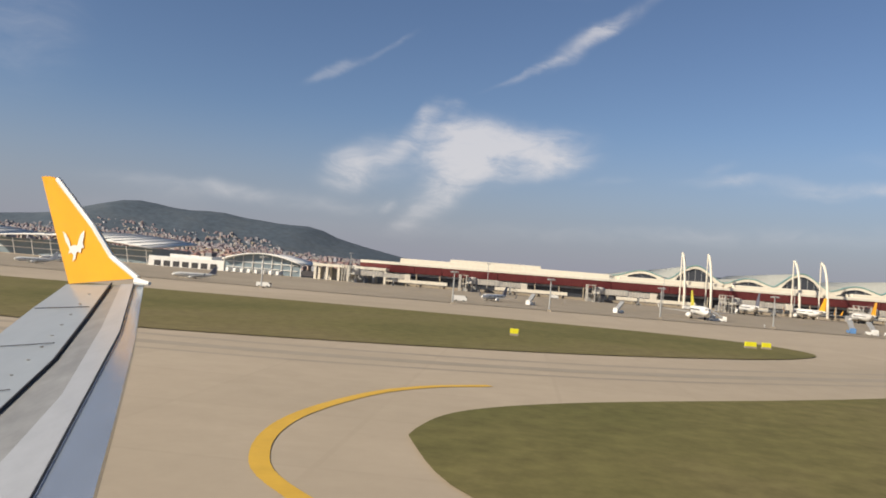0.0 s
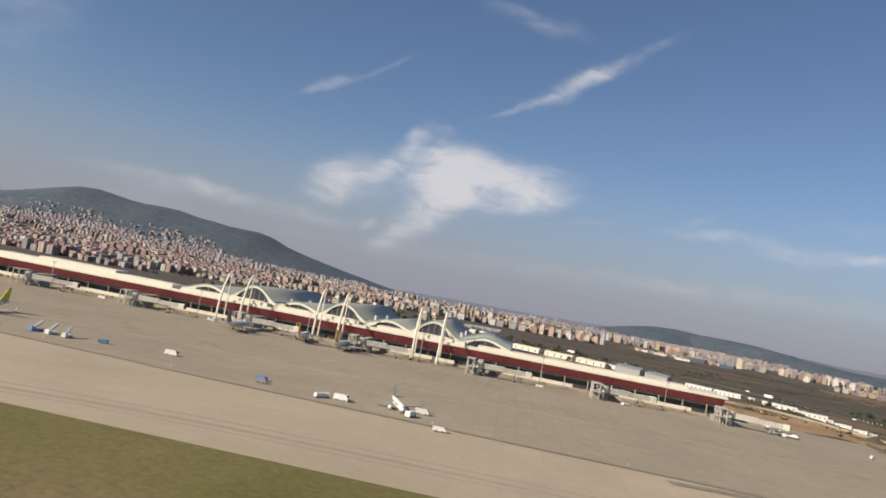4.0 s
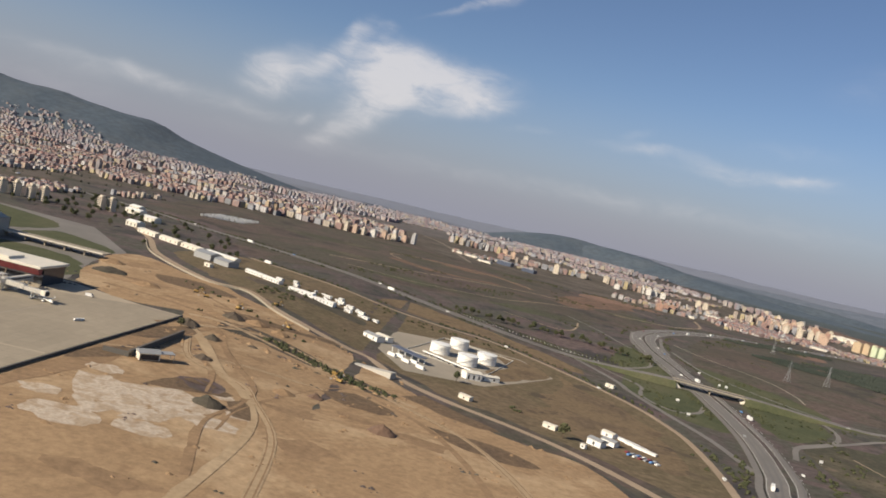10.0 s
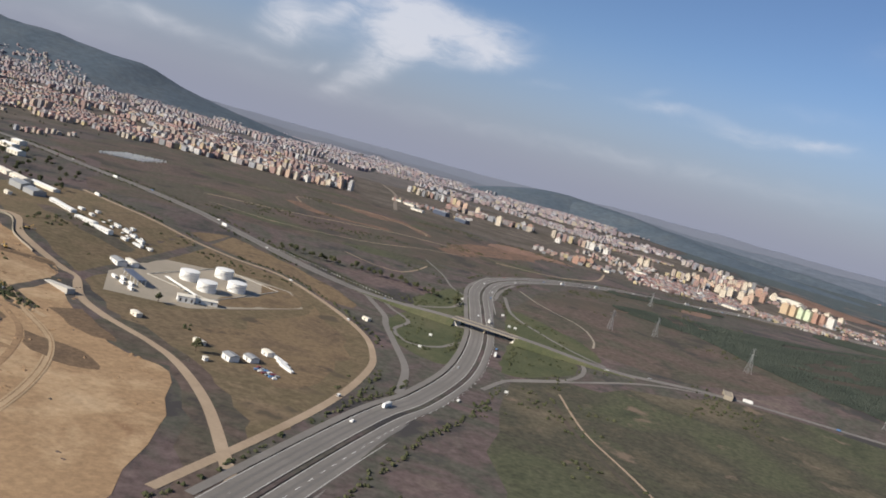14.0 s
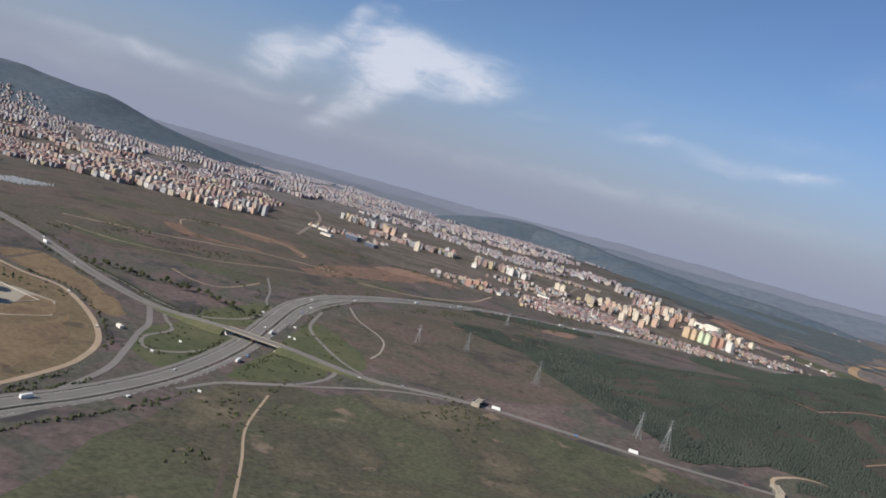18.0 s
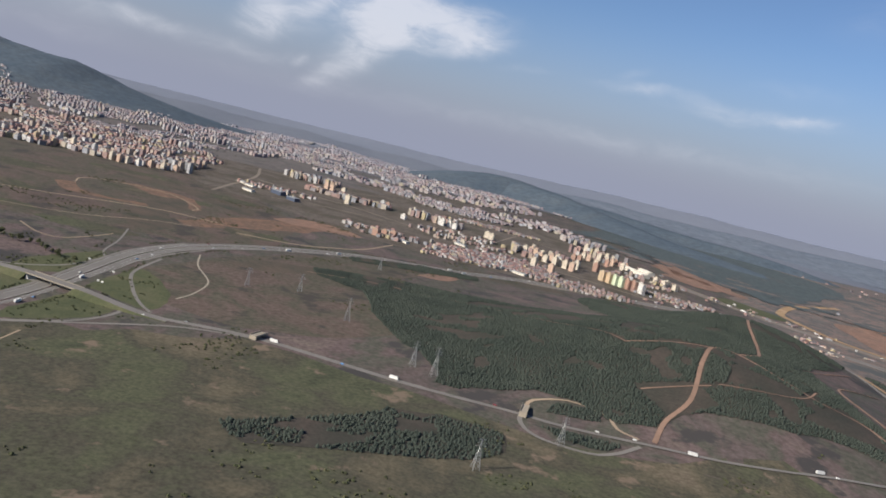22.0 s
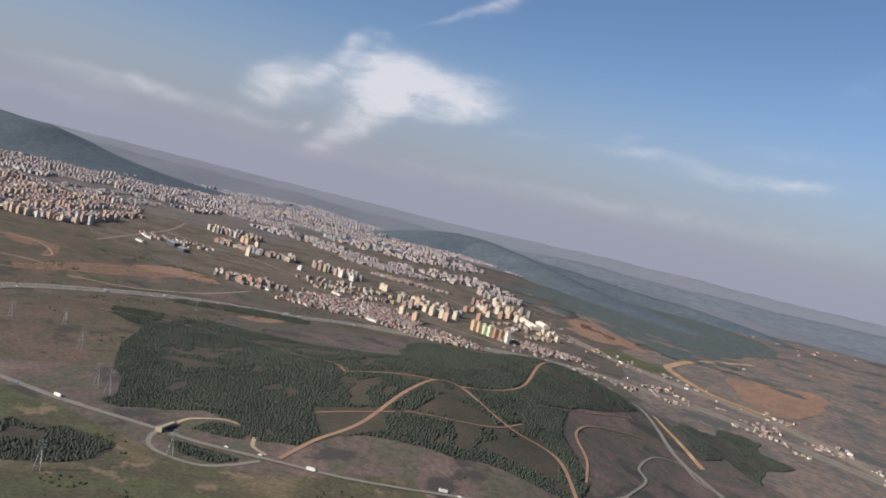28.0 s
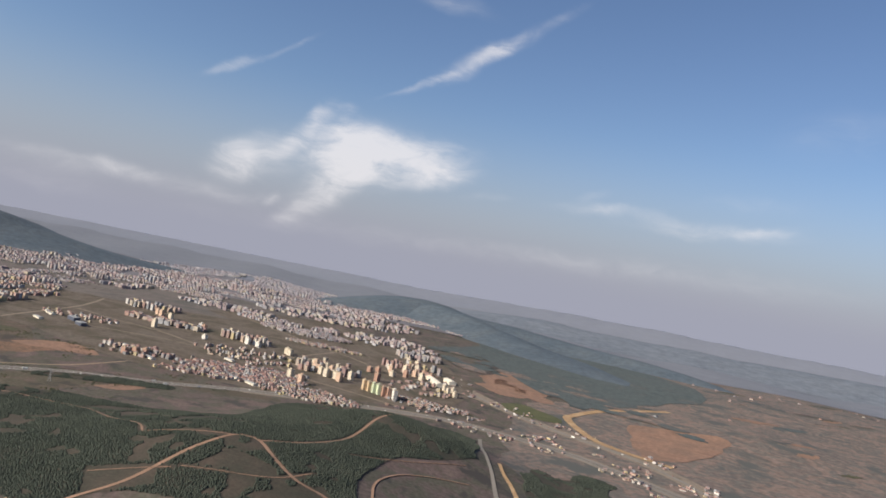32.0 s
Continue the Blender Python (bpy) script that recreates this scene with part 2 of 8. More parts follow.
ROOFMETAL = plain("grey_green_roof_metal", (0.31, 0.315, 0.28), 0.55, 0.0, vary=0.2)
TEAL = plain("teal_edge_trim", (0.16, 0.30, 0.28), 0.5)
STEEL = plain("galvanised_steel", (0.42, 0.42, 0.40), 0.45, 0.5)
BRIDGE = plain("jet_bridge_panel", (0.47, 0.44, 0.385), 0.6, vary=0.25)
TYRE = plain("black_rubber", (0.02, 0.02, 0.02), 0.85)
ORANGE = plain("orange_yellow_paint", (0.85, 0.40, 0.02), 0.3, coat=0.4)
SIGNY = plain("sign_yellow", (0.75, 0.68, 0.02), 0.5)
DIGGER = plain("machine_yellow", (0.42, 0.26, 0.07), 0.6)
BLUE = plain("blue_paint", (0.10, 0.22, 0.42), 0.45)
PINE = earth("pine_needles", ((0.3, (0.036, 0.046, 0.037)), (0.7, (0.061, 0.07, 0.055))), 0.03, 0.9, dark=0.2)
LEAF = earth("broad_leaves", ((0.3, (0.046, 0.054, 0.026)), (0.7, (0.082, 0.08, 0.042))), 0.1, 1.0, dark=0.25)
TOWNLEAF = earth("town_tree_leaves", ((0.3, (0.052, 0.055, 0.038)), (0.7, (0.09, 0.082, 0.062))), 0.1, 1.0, dark=0.25)
BARK = plain("bark", (0.09, 0.06, 0.04), 0.9)
# blue air haze is painted into the hill colours, paler with each range
HILLS = [earth("hazed_hill_woods", ((0.3, (0.070, 0.092, 0.114)), (0.5, (0.084, 0.105, 0.125)), (0.7, (0.098, 0.116, 0.13))), 0.012, 0.06, dark=0.25),
         earth("hazed_far_hill", ((0.3, (0.125, 0.145, 0.175)), (0.7, (0.15, 0.168, 0.195))), 0.006, 0.03),
         earth("hazed_farthest_hill", ((0.3, (0.168, 0.182, 0.218)), (0.7, (0.178, 0.191, 0.226))), 0.002, 0.02, dark=0.05)]


def hazed(palette, k):
    """Building colours mixed by k toward grey-blue, painting in the haze of distance."""
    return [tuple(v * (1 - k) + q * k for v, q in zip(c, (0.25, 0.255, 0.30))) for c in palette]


HUES = ((0.44, 0.35, 0.26), (0.55, 0.51, 0.44), (0.37, 0.21, 0.15), (0.28, 0.24, 0.22), (0.47, 0.34, 0.23), (0.24, 0.13, 0.10), (0.59, 0.56, 0.51), (0.21, 0.21, 0.20), (0.42, 0.25, 0.19), (0.50, 0.42, 0.30), (0.34, 0.34, 0.34), (0.30, 0.18, 0.13), (0.49, 0.39, 0.18))
ROOFS = ((0.27, 0.125, 0.085), (0.20, 0.10, 0.072), (0.17, 0.15, 0.135), (0.25, 0.22, 0.20))
# share of painted haze in walls, windows and roofs grows from quarter to quarter
CITY = [facade(nm, hazed(HUES, k), 2.9 * M, 4.4 * M, tuple(hazed([(0.10, 0.10, 0.115)], k)[0]), roofs=hazed(ROOFS, k)) for nm, k in (("town_walls", 0.17), ("hazed_far_town_walls", 0.44), ("hazed_farthest_town_walls", 0.66))]


# ---------------------------------------------------------------- tools
class Shape:
    """Gathers solids for one mesh."""

    def __init__(self):
        self.v, self.f = [], []

    def add(self, verts, faces, m=None):
        o = len(self.v)
        self.v += [tuple(m @ Vector(p)) if m else tuple(p) for p in verts]
        self.f += [tuple(i + o for i in q) for q in faces]
        return self

    def box(self, x0, x1, y0, y1, z0, z1, m=None, c=0.0):
        """A box; c: how far its upper edges are cut back."""
        a = [(x0, y0), (x1, y0), (x1, y1), (x0, y1)]
        b = [(x0 + c, y0 + c), (x1 - c, y0 + c), (x1 - c, y1 - c), (x0 + c, y1 - c)]
        rings = [[(*p, z0) for p in a], [(*p, z1 - c) for p in a]] + ([[(*p, z1) for p in b]] if c else [])
        return self.loft(rings, m)

    def loft(self, rings, m=None, caps=True):
        k = len(rings[0])
        v = [p for r in rings for p in r]
        f = [(i * k + j, i * k + (j + 1) % k, (i + 1) * k + (j + 1) % k, (i + 1) * k + j) for i in range(len(rings) - 1) for j in range(k)]
        if caps:
            f += [tuple(range(k))[::-1], tuple(range(len(v) - k, len(v)))]
        return self.add(v, f, m)

    def tube(self, p, q, r, r2=None, k=6, m=None):
        p, q = Vector(p), Vector(q)
        t = (q - p).to_track_quat("Z", "Y").to_matrix()
        ring = [t @ Vector((math.cos(a), math.sin(a), 0)) for a in np.linspace(0, 2 * math.pi, k, False)]
        return self.loft([[p + r * d for d in ring], [q + (r if r2 is None else r2) * d for d in ring]], m)

    def lathe(self, spine, k=12, m=None):
        """Rings of (x, z, radius, squash) along x."""
        return self.loft([[(x, r * math.cos(a), z + s * r * math.sin(a)) for a in np.linspace(0, 2 * math.pi, k, False)] for x, z, r, s in spine], m)

    def ob(self, name, mat, parent=None, label="", smooth=False):
        me = bpy.data.meshes.new(name)
        me.from_pydata(self.v, [], self.f)
        me.materials.append(mat)
        if smooth:
            me.shade_smooth()
        o = new(name, me)
        o.parent = parent
        if label:
            o["label"] = label
        return o


def thing(name, label, category, at=(0, 0, 0), turn=0, group="", kind=""):
    e = new(name)
    e.empty_display_size = 0.5
    e.matrix_basis = pose(*at, 0, 0, turn)
    return tagged(e, label, category, group, kind)


def bumpy(x, y, x0, y0, sx, sy, h):
    return h * np.exp(-((x - x0) ** 2) / (2 * sx * sx) - ((y - y0) ** 2) / (2 * sy * sy))


def height(x, y):
    """The lie of the land: a level airfield, a dip at the interchange, two wooded knolls, hills far off."""
    h = bumpy(x, y, 699, 540, 106, 92, 38.5)
    s = np.clip((x - 63) / 60, 0, 1)
    h = h - bumpy(x, y, 231, 328, 116, 116, 8.2) * s * s * (3 - 2 * s)
    far = np.clip((y - 1300) / 1500, 0, 1)
    h = h + bumpy(x, y, -1180, 1800, 420, 380, 46) + bumpy(x, y, 1500, 1800, 420, 260, 16) + bumpy(x, y, 1250, 1320, 130, 90, 9) + 4 * far * np.sin(x * 0.011 + y * 0.004)
    h = h + bumpy(x, y, 280, 1950, 430, 430, 13) + bumpy(x, y, 780, 720, 75, 60, 34)
    return h


def ragged(outline, amp):
    """An outline with a rounded, uneven edge."""
    c = curve_pts(list(outline) + [outline[0]], max(0.9, amp * 2.2))[:-1]
    return [(p[0] + amp * noise.noise((p[0] * 0.9 / amp, p[1] * 0.9 / amp, 1.3)), p[1] + amp * noise.noise((p[0] * 0.9 / amp, p[1] * 0.9 / amp, 6.1))) for p in c]


def patch(name, outline, mat, lift=0.05, step=14, kind="structure", label="", category="", rag=0.0):
    """A sheet that follows the land inside an outline; rag: how uneven its edge is."""
    if rag:
        outline = ragged(outline, rag)
    bm = bmesh.new()
    bm.faces.new([bm.verts.new((*p, 0)) for p in outline])
    a = np.array(outline)
    for ax in (0, 1):
        no = (1, 0, 0) if ax == 0 else (0, 1, 0)
        for k in np.arange(math.ceil(a[:, ax].min() / step) * step, a[:, ax].max(), step):
            bmesh.ops.bisect_plane(bm, geom=bm.verts[:] + bm.edges[:] + bm.faces[:], plane_co=(k, k, 0), plane_no=no)
    for v in bm.verts:
        v.co.z = height(v.co.x, v.co.y) + lift
    bmesh.ops.recalc_face_normals(bm, faces=bm.faces[:])
    me = bpy.data.meshes.new(name)
    bm.to_mesh(me)
    bm.free()
    me.materials.append(mat)
    return tagged(new(name, me), label, category, "", kind)


def curve_pts(pts, step=4.0):
    """A smooth line through points (Catmull-Rom), evenly cut."""
    p = [np.array(q, float) for q in pts]
    p = [2 * p[0] - p[1]] + p + [2 * p[-1] - p[-2]]
    out = []
    for a, b, c, d in zip(p, p[1:], p[2:], p[3:]):
        k = max(2, int(np.linalg.norm(c - b) / step))
        for t in np.arange(k) / k:
            out.append(0.5 * (2 * b + (c - a) * t + (2 * a - 5 * b + 4 * c - d) * t * t + (3 * b - a - 3 * c + d) * t**3))
    return np.array(out + [p[-2]])


def ribbon(name, pts, width, mat, lift=0.09, kind="structure", label="", category="", off=0.0, parent=None, thick=0.0, z=None, smooth=True):
    c = curve_pts(pts) if smooth else np.array(pts, float)
    t = np.gradient(c, axis=0)
    t /= np.linalg.norm(t, axis=1)[:, None] + 1e-9
    n = np.stack([-t[:, 1], t[:, 0]], 1)
    zz = [height(*p) + lift if z is None else z for p in c]
    s = Shape()
    L = c + n * (off - width / 2)
    R = c + n * (off + width / 2)
    k = len(c)
    if thick:
        s.loft([[(*L[i], zz[i] - thick), (*R[i], zz[i] - thick), (*R[i], zz[i]), (*L[i], zz[i])] for i in range(k)])
    else:
        s.add([(*p, q) for p, q in zip(R, zz)] + [(*p, q) for p, q in zip(L, zz)], [(i, i + 1, k + i + 1, k + i) for i in range(k - 1)])
    o = s.ob(name, mat, parent)
    return tagged(o, label, category, "", kind) if parent is None else o


# ---------------------------------------------------------------- ground
gx = np.unique(np.r_[np.arange(-4600, -600, 90), np.arange(-600, 1500, 14), np.arange(548, 970, 7), np.arange(1500, 4700, 90)])
gy = np.unique(np.r_[np.arange(-700, 0, 70), np.arange(0, 1400, 14), np.arange(420, 868, 7), np.arange(1400, 4800, 60)])
X, Y = np.meshgrid(gx, gy)
Z = height(X, Y)
me = bpy.data.meshes.new("ground")
nx = len(gx)
me.from_pydata(np.stack([X.ravel(), Y.ravel(), Z.ravel()], 1).tolist(), [], [(j * nx + i, j * nx + i + 1, (j + 1) * nx + i + 1, (j + 1) * nx + i) for j in range(len(gy) - 1) for i in range(nx - 1)])
me.materials.append(SCRUB)
me.shade_smooth()
tagged(new("ground", me), "dry brown scrubland with dull green patches", "ground", "", "structure")


def ridge(name, line, depth, mat, label, depth_end=None):
    """A range of hills along a line of (x, y, height)."""
    c = curve_pts(line, 40)
    s = Shape()
    rows = []
    for k, (x, y, h) in enumerate(c):
        deep = depth + ((depth_end or depth) - depth) * k / (len(c) - 1)
        w = 1 + 0.10 * noise.noise((x * 0.006, y * 0.006, 3)) + 0.05 * noise.noise((x * 0.02, y * 0.02, 7))
        rows.append([(x, y - deep * d, h * w * q) for d, q in ((1, -0.02), (0.75, 0.16), (0.45, 0.55), (0.2, 0.88), (0, 1), (-0.3, 0.8), (-1, -0.02))])
    n = len(rows[0])
    s.add([p for r in rows for p in r], [(i * n + j, (i + 1) * n + j, (i + 1) * n + j + 1, i * n + j + 1) for i in range(len(rows) - 1) for j in range(n - 1)])
    return tagged(s.ob(name, mat, smooth=True), label, "hill", "", "structure")


# runway side: concrete, then lawns on it
patch("apron", [(-900, 18.5), (57.5, 20), (57.5, 120), (60.5, 252), (45, 253), (15, 262), (-900, 300)], CONCRETE, 0.04, 20, label="sandy pale concrete apron and taxiways with stains", category="apron")
patch("runway", [(-900, -14), (250, -14), (250, 18), (-900, 18)], ASPHALT, 0.05, 60, label="long grey asphalt runway", category="runway")
# lawns between runway and taxiways
STRAWY = earth("worn_grass", ((0.3, (0.15, 0.125, 0.055)), (0.5, (0.26, 0.19, 0.105)), (0.7, (0.19, 0.15, 0.07))), 0.2, 1.1, dark=0.25)
BARE = ((-139.5, 52.6, 1.6, 0.5), (-137.4, 51.6, 1.4, 0.4), (-106, 64.2, 2.6, 0.6), (-104, 62.4, 1.6, 0.4), (-108.4, 55.6, 1.8, 0.4), (-112, 69, 2, 0.4))
patch("lawn", [(-900, 56), (-260, 51)] + [tuple(p) for p in curve_pts([(-225, 50.5), (-205, 50.5), (-185, 56), (-171, 64), (-164, 71), (-161.8, 77), (-164, 83.5), (-171, 88), (-183, 91), (-204, 93), (-240, 93.5)], 1.5)] + [(-900, 98)], LAWN, 0.09, 12, label="strip of mown olive grass beside the taxiway", category="grass")
patch("lawn", [tuple(p) for p in curve_pts([(-176, 23.9), (-182.5, 24.1), (-185.8, 26), (-187.4, 29.8), (-187.6, 31.6), (-186.5, 35), (-182.6, 38.8), (-174, 44.6), (-168, 49), (-158, 57), (-146, 63.5), (-128, 75), (-107, 79.5), (-85, 80)], 0.7)] + [(40, 80), (40, 24)], LAWN, 0.09, 12, label="wide mown olive lawn beside the runway", category="grass")
for x, y, rx, ry in BARE:
    patch("bare_patch", [(x + rx * math.cos(a), y + ry * math.sin(a)) for a in np.linspace(0, 2 * math.pi, 10, False)], STRAWY, 0.13, 12, label="pale worn patch in the airfield grass", category="grass", rag=0.7)
ribbon("service_track", [(-136, 51.3), (-128, 51), (-100, 50), (-40, 50)], 2.2, GRAVEL, 0.13, label="narrow sandy track across the lawn", category="track")
ribbon("taxi_line", curve_pts([(-186.1, 40.9), (-188.2, 39.2), (-189.8, 36.4), (-190.8, 31.8), (-190.4, 27.9), (-188.8, 25.1), (-184, 21)], 0.5), 0.42, YELLOW, 0.056, smooth=False, label="curved yellow taxiway centre line", category="marking")
for o, w in ((0, 1.3), (3.1, 0.7), (-2.4, 0.5)):
    ribbon("wear_strip", [(-560, 46 + o), (-300, 45.5 + o), (-215, 44.8 + o), (-186, 47.5 + o), (-166, 57 + o), (-146, 70 + o), (-110, 86 + o), (-60, 92 + o), (40, 92 + o)], w, OLDCONC, 0.047, label="dark worn streak along the taxiway", category="pavement")
patch("aircraft_stands", [(-700, 138), (-180, 127), (-95, 123), (56.8, 118.5), (59.8, 251), (45, 252), (15, 239), (-234, 239), (-700, 262)], STANDS, 0.08, 20, label="greyer stained concrete of the aircraft stands", category="apron")
ribbon("edge_line", [(-700, 137.5), (-180, 126.5), (-95, 122.5), (0, 119.5), (56, 118)], 0.8, STAIN, 0.1, label="dark joint along the edge of the stands", category="pavement")
ribbon("wear_strip", [(-25, 116), (6, 119), (56, 120.5)], 2.6, STAIN, 0.11, label="dark patched strip on the apron", category="pavement")
ribbon("apron_seam", [(-240, 152), (-120, 159), (-16, 168), (36, 173), (57, 175)], 0.9, CONCRETE, 0.1, label="pale seam across the aircraft stands", category="pavement")
for k, a in enumerate(np.arange(-226, 35, 17)):
    ribbon("lead_in_track", [(a + 1.5, 226 - 6 * (k % 2)), (a + 0.6, 205), (a - 0.6, 178)], 0.55, OLDCONC, 0.11, label="dark tyre track to an aircraft stand", category="pavement")
    for dx, b in ((0, 178), (7, 170), (10.5, 165.5)):
        ribbon("stand_mark", [(a + dx - 1.8, b), (a + dx, b + 0.5), (a + dx + 2.0, b + 0.2)], 0.6, YELLOWWORN, 0.13, label="worn yellow stand mark on concrete", category="marking")
DUSTY = earth("packed_sand", ((0.3, (0.34, 0.24, 0.14)), (0.7, (0.42, 0.31, 0.19))), 0.05, 0.6, dark=0.2)
# sand, works and fields east of the apron
patch("works_ground", [(57.8, 100), (58, 120), (61, 252), (45, 254), (16, 264), (-4, 312), (-8, 360), (36, 335), (80, 305), (118, 275), (155, 232), (172, 221), (187, 217), (195, 212), (205, 190), (222, 120), (232, 60), (60, 60)], SAND, 0.06, 12, label="bare ochre sand of a building site", category="ground", rag=5)
patch("rubble", [(70, 168), (76, 172), (81, 171), (90, 175), (97, 173), (101, 175), (103, 168), (100, 162), (96, 152), (91, 149), (86, 151), (82, 145), (77, 152), (74, 158)], CHALK, 0.09, 8, label="spread of pale chalky rubble on sand", category="rubble", rag=4)
for x, y, r in ((72, 176, 3), (104, 160, 4), (95, 146, 4), (80, 142, 5), (108, 170, 2.5), (70, 152, 3), (88, 178, 2.2), (100, 180, 2)):
    patch("rubble", [(x + 1.6 * r * math.cos(q), y + r * math.sin(q)) for q in np.linspace(0, 2 * math.pi, 9, False)], CHALK, 0.088, 8, label="small spill of pale chalky rubble on sand", category="rubble", rag=1.6)
patch("mound_grass", [(85, 180), (87, 187), (91, 190), (96, 189), (99, 185), (97, 180), (92, 179)], SCRUB, 0.1, 8, label="dark weedy patch on the sand", category="grass", rag=1.5)
patch("wet_earth", [(60, 130), (66, 160), (71, 195), (62, 236), (60.5, 180)], RUT, 0.085, 8, label="dug red-brown earth beside the apron wall", category="earth", rag=2.5)
patch("hedge_bank", [(72, 262), (90, 262), (112, 250), (138, 232), (136, 226), (112, 238), (90, 247), (74, 250)], WOODFLOOR, 0.09, 8, label="dark weedy bank beside a site track", category="grass", rag=2)
ribbon("site_track", [(60, 258), (72, 259), (90, 250), (120, 236), (145, 226)], 2.4, DUSTY, 0.095, label="pale sandy site track", category="track")
for pts, w in (([(58, 235), (64, 245), (70, 251), (78, 240), (85, 224), (95, 208), (103, 195), (104, 178), (102, 160), (110, 130)], 2.6), ([(70, 220), (74, 249), (87, 277), (105, 290)], 2.0), ([(95, 180), (90, 199), (78, 212), (66, 214)], 2.0), ([(106, 157), (106, 178), (120, 222), (138, 228)], 1.8), ([(20, 275), (44, 272), (70, 262), (92, 256)], 2.4), ([(130, 225), (150, 205), (165, 170), (175, 120)], 2.2), ([(40, 310), (58, 292), (72, 280), (96, 268)], 1.6)):
    ribbon("site_track", pts, w, RUT, 0.085, label="rutted brown site track in the sand", category="track")
for x, y, rx, ry in ((64, 283, 7, 4), (77, 272, 6, 3), (95, 226, 6, 3), (119, 228, 7, 3), (117, 186, 8, 4), (132, 196, 7, 4), (30, 296, 12, 5), (8, 330, 9, 7), (150, 190, 10, 5), (125, 160, 9, 6), (88, 214, 5, 3), (70, 294, 6, 3), (50, 278, 9, 3), (160, 150, 12, 7), (100, 120, 12, 6)):
    patch("dug_earth", [(x + rx * (0.8 + 0.3 * math.sin(3 * a + x)) * math.cos(a), y + ry * (0.8 + 0.3 * math.cos(2 * a + y)) * math.sin(a)) for a in np.linspace(0, 2 * math.pi, 14, False)], RUT, 0.085, 8, label="dug brown earth on the sand", category="earth", rag=1.5)
DAMP = earth("damp_dug_earth", ((0.3, (0.115, 0.08, 0.053)), (0.5, (0.17, 0.115, 0.07)), (0.7, (0.14, 0.10, 0.064))), 0.09, 0.7, dark=0.35)
for pts, lab in (([(66, 276), (74, 282), (90, 283), (104, 289), (112, 291), (106, 283), (86, 275), (72, 270)], "long dug trench of dark damp earth"), ([(82, 172), (88, 187), (94, 188), (101, 183), (97, 178), (88, 174)], "dark weedy patch of damp earth"), ([(60, 176), (62, 190), (70, 206), (72, 198), (66, 182)], "dark dug bank beside the apron wall"), ([(102, 178), (105, 182), (111, 172), (107, 168)], "dark patch of spoil on the sand"), ([(60, 210), (63, 232), (70, 240), (72, 226), (66, 212)], "dark dug earth beside the apron wall"), ([(140, 236), (158, 224), (172, 224), (160, 234), (146, 246)], "dark churned earth beside the road"), ([(20, 320), (36, 326), (60, 312), (50, 304), (28, 308)], "dark churned earth on the site"), ([(118, 215), (126, 222), (140, 214), (136, 206), (124, 208)], "dark churned earth on the site"), ([(150, 208), (170, 206), (182, 196), (170, 192), (156, 198)], "dark churned earth on the site")):
    patch("dug_earth", pts, DAMP, 0.1, 8, label=lab, category="earth", rag=1.8)
for pts, w in (([(65, 238), (74, 250), (86, 257), (113, 247), (136, 227), (160, 205), (176, 170), (186, 120)], 3.0), ([(72, 226), (82, 204), (99, 196), (106, 185), (118, 160), (124, 120)], 2.6), ([(60, 195), (70, 201), (80, 208), (96, 214), (118, 216)], 2.2)):
    ribbon("site_track", pts, w, DUSTY, 0.105, label="pale sandy site track", category="track")
    for q in (-0.55, 0.55):
        ribbon("wheel_rut", pts, 0.34, RUT, 0.12, off=q * w / 2, label="brown wheel rut in a sandy track", category="track")
ribbon("site_track", [(66, 242), (78, 225), (92, 200), (104, 185), (112, 160), (112, 110)], 3.4, DUSTY, 0.095, label="pale sandy site track", category="track")
patch("road_verge", [(150, 231), (172, 221.5), (187, 217.5), (196, 212), (212, 188), (240, 110), (262, 110), (240, 165), (222, 200), (200, 228), (178, 243), (158, 250)], FIELD, 0.08, 10, label="dark brown verge beside the service road", category="verge", rag=4)
ribbon("service_road", [(-60, 470), (-31, 428), (-5.5, 381), (36, 339), (56.5, 336), (78, 309), (108, 289), (121.5, 282), (137, 260), (154, 247), (176.7, 235), (194, 221.7), (215, 195), (240, 150)], 3.6, GRAVEL, 0.14, label="long pale unpaved service road with a fence", category="road")
patch("field", [(20, 470), (200, 560), (330, 640), (270, 860), (120, 1000), (-120, 1040), (-150, 700), (-60, 600)], FIELD, 0.05, 20, label="wide brown fallow field", category="field", rag=14)
patch("field", [(300, 470), (320, 440), (440, 420), (520, 560), (440, 600), (470, 720), (400, 730), (330, 600)], FIELD, 0.05, 20, label="wide brown fallow field", category="field", rag=14)
patch("meadow", [(300, 60), (305, 320), (345, 350), (420, 388), (520, 372), (600, 352), (660, 365), (740, 380), (740, 60)], MEADOW, 0.05, 18, label="rough olive meadow with bare patches", category="meadow", rag=12)
OCHRE = earth("bare_ochre_soil", ((0.3, (0.16, 0.102, 0.078)), (0.45, (0.25, 0.152, 0.108)), (0.6, (0.19, 0.125, 0.094)), (0.75, (0.27, 0.172, 0.125))), 0.02, 0.2, dark=0.3)
for pts in ([(70, 715), (110, 680), (160, 690), (182, 700), (178, 712), (150, 704), (116, 700), (84, 730)], [(82, 790), (112, 800), (150, 775), (176, 796), (212, 742), (218, 752), (180, 812), (110, 822)], [(228, 680), (246, 662), (268, 692), (264, 708), (242, 690)], [(468, 712), (486, 716), (502, 742), (496, 752), (474, 738)], [(790, 1300), (832, 1250), (882, 1250), (868, 1282), (840, 1338)]):
    patch("red_earth", pts, REDSOIL if pts[0][0] < 400 else OCHRE, 0.12, 14, label="streak of turned red soil", category="earth", rag=7)
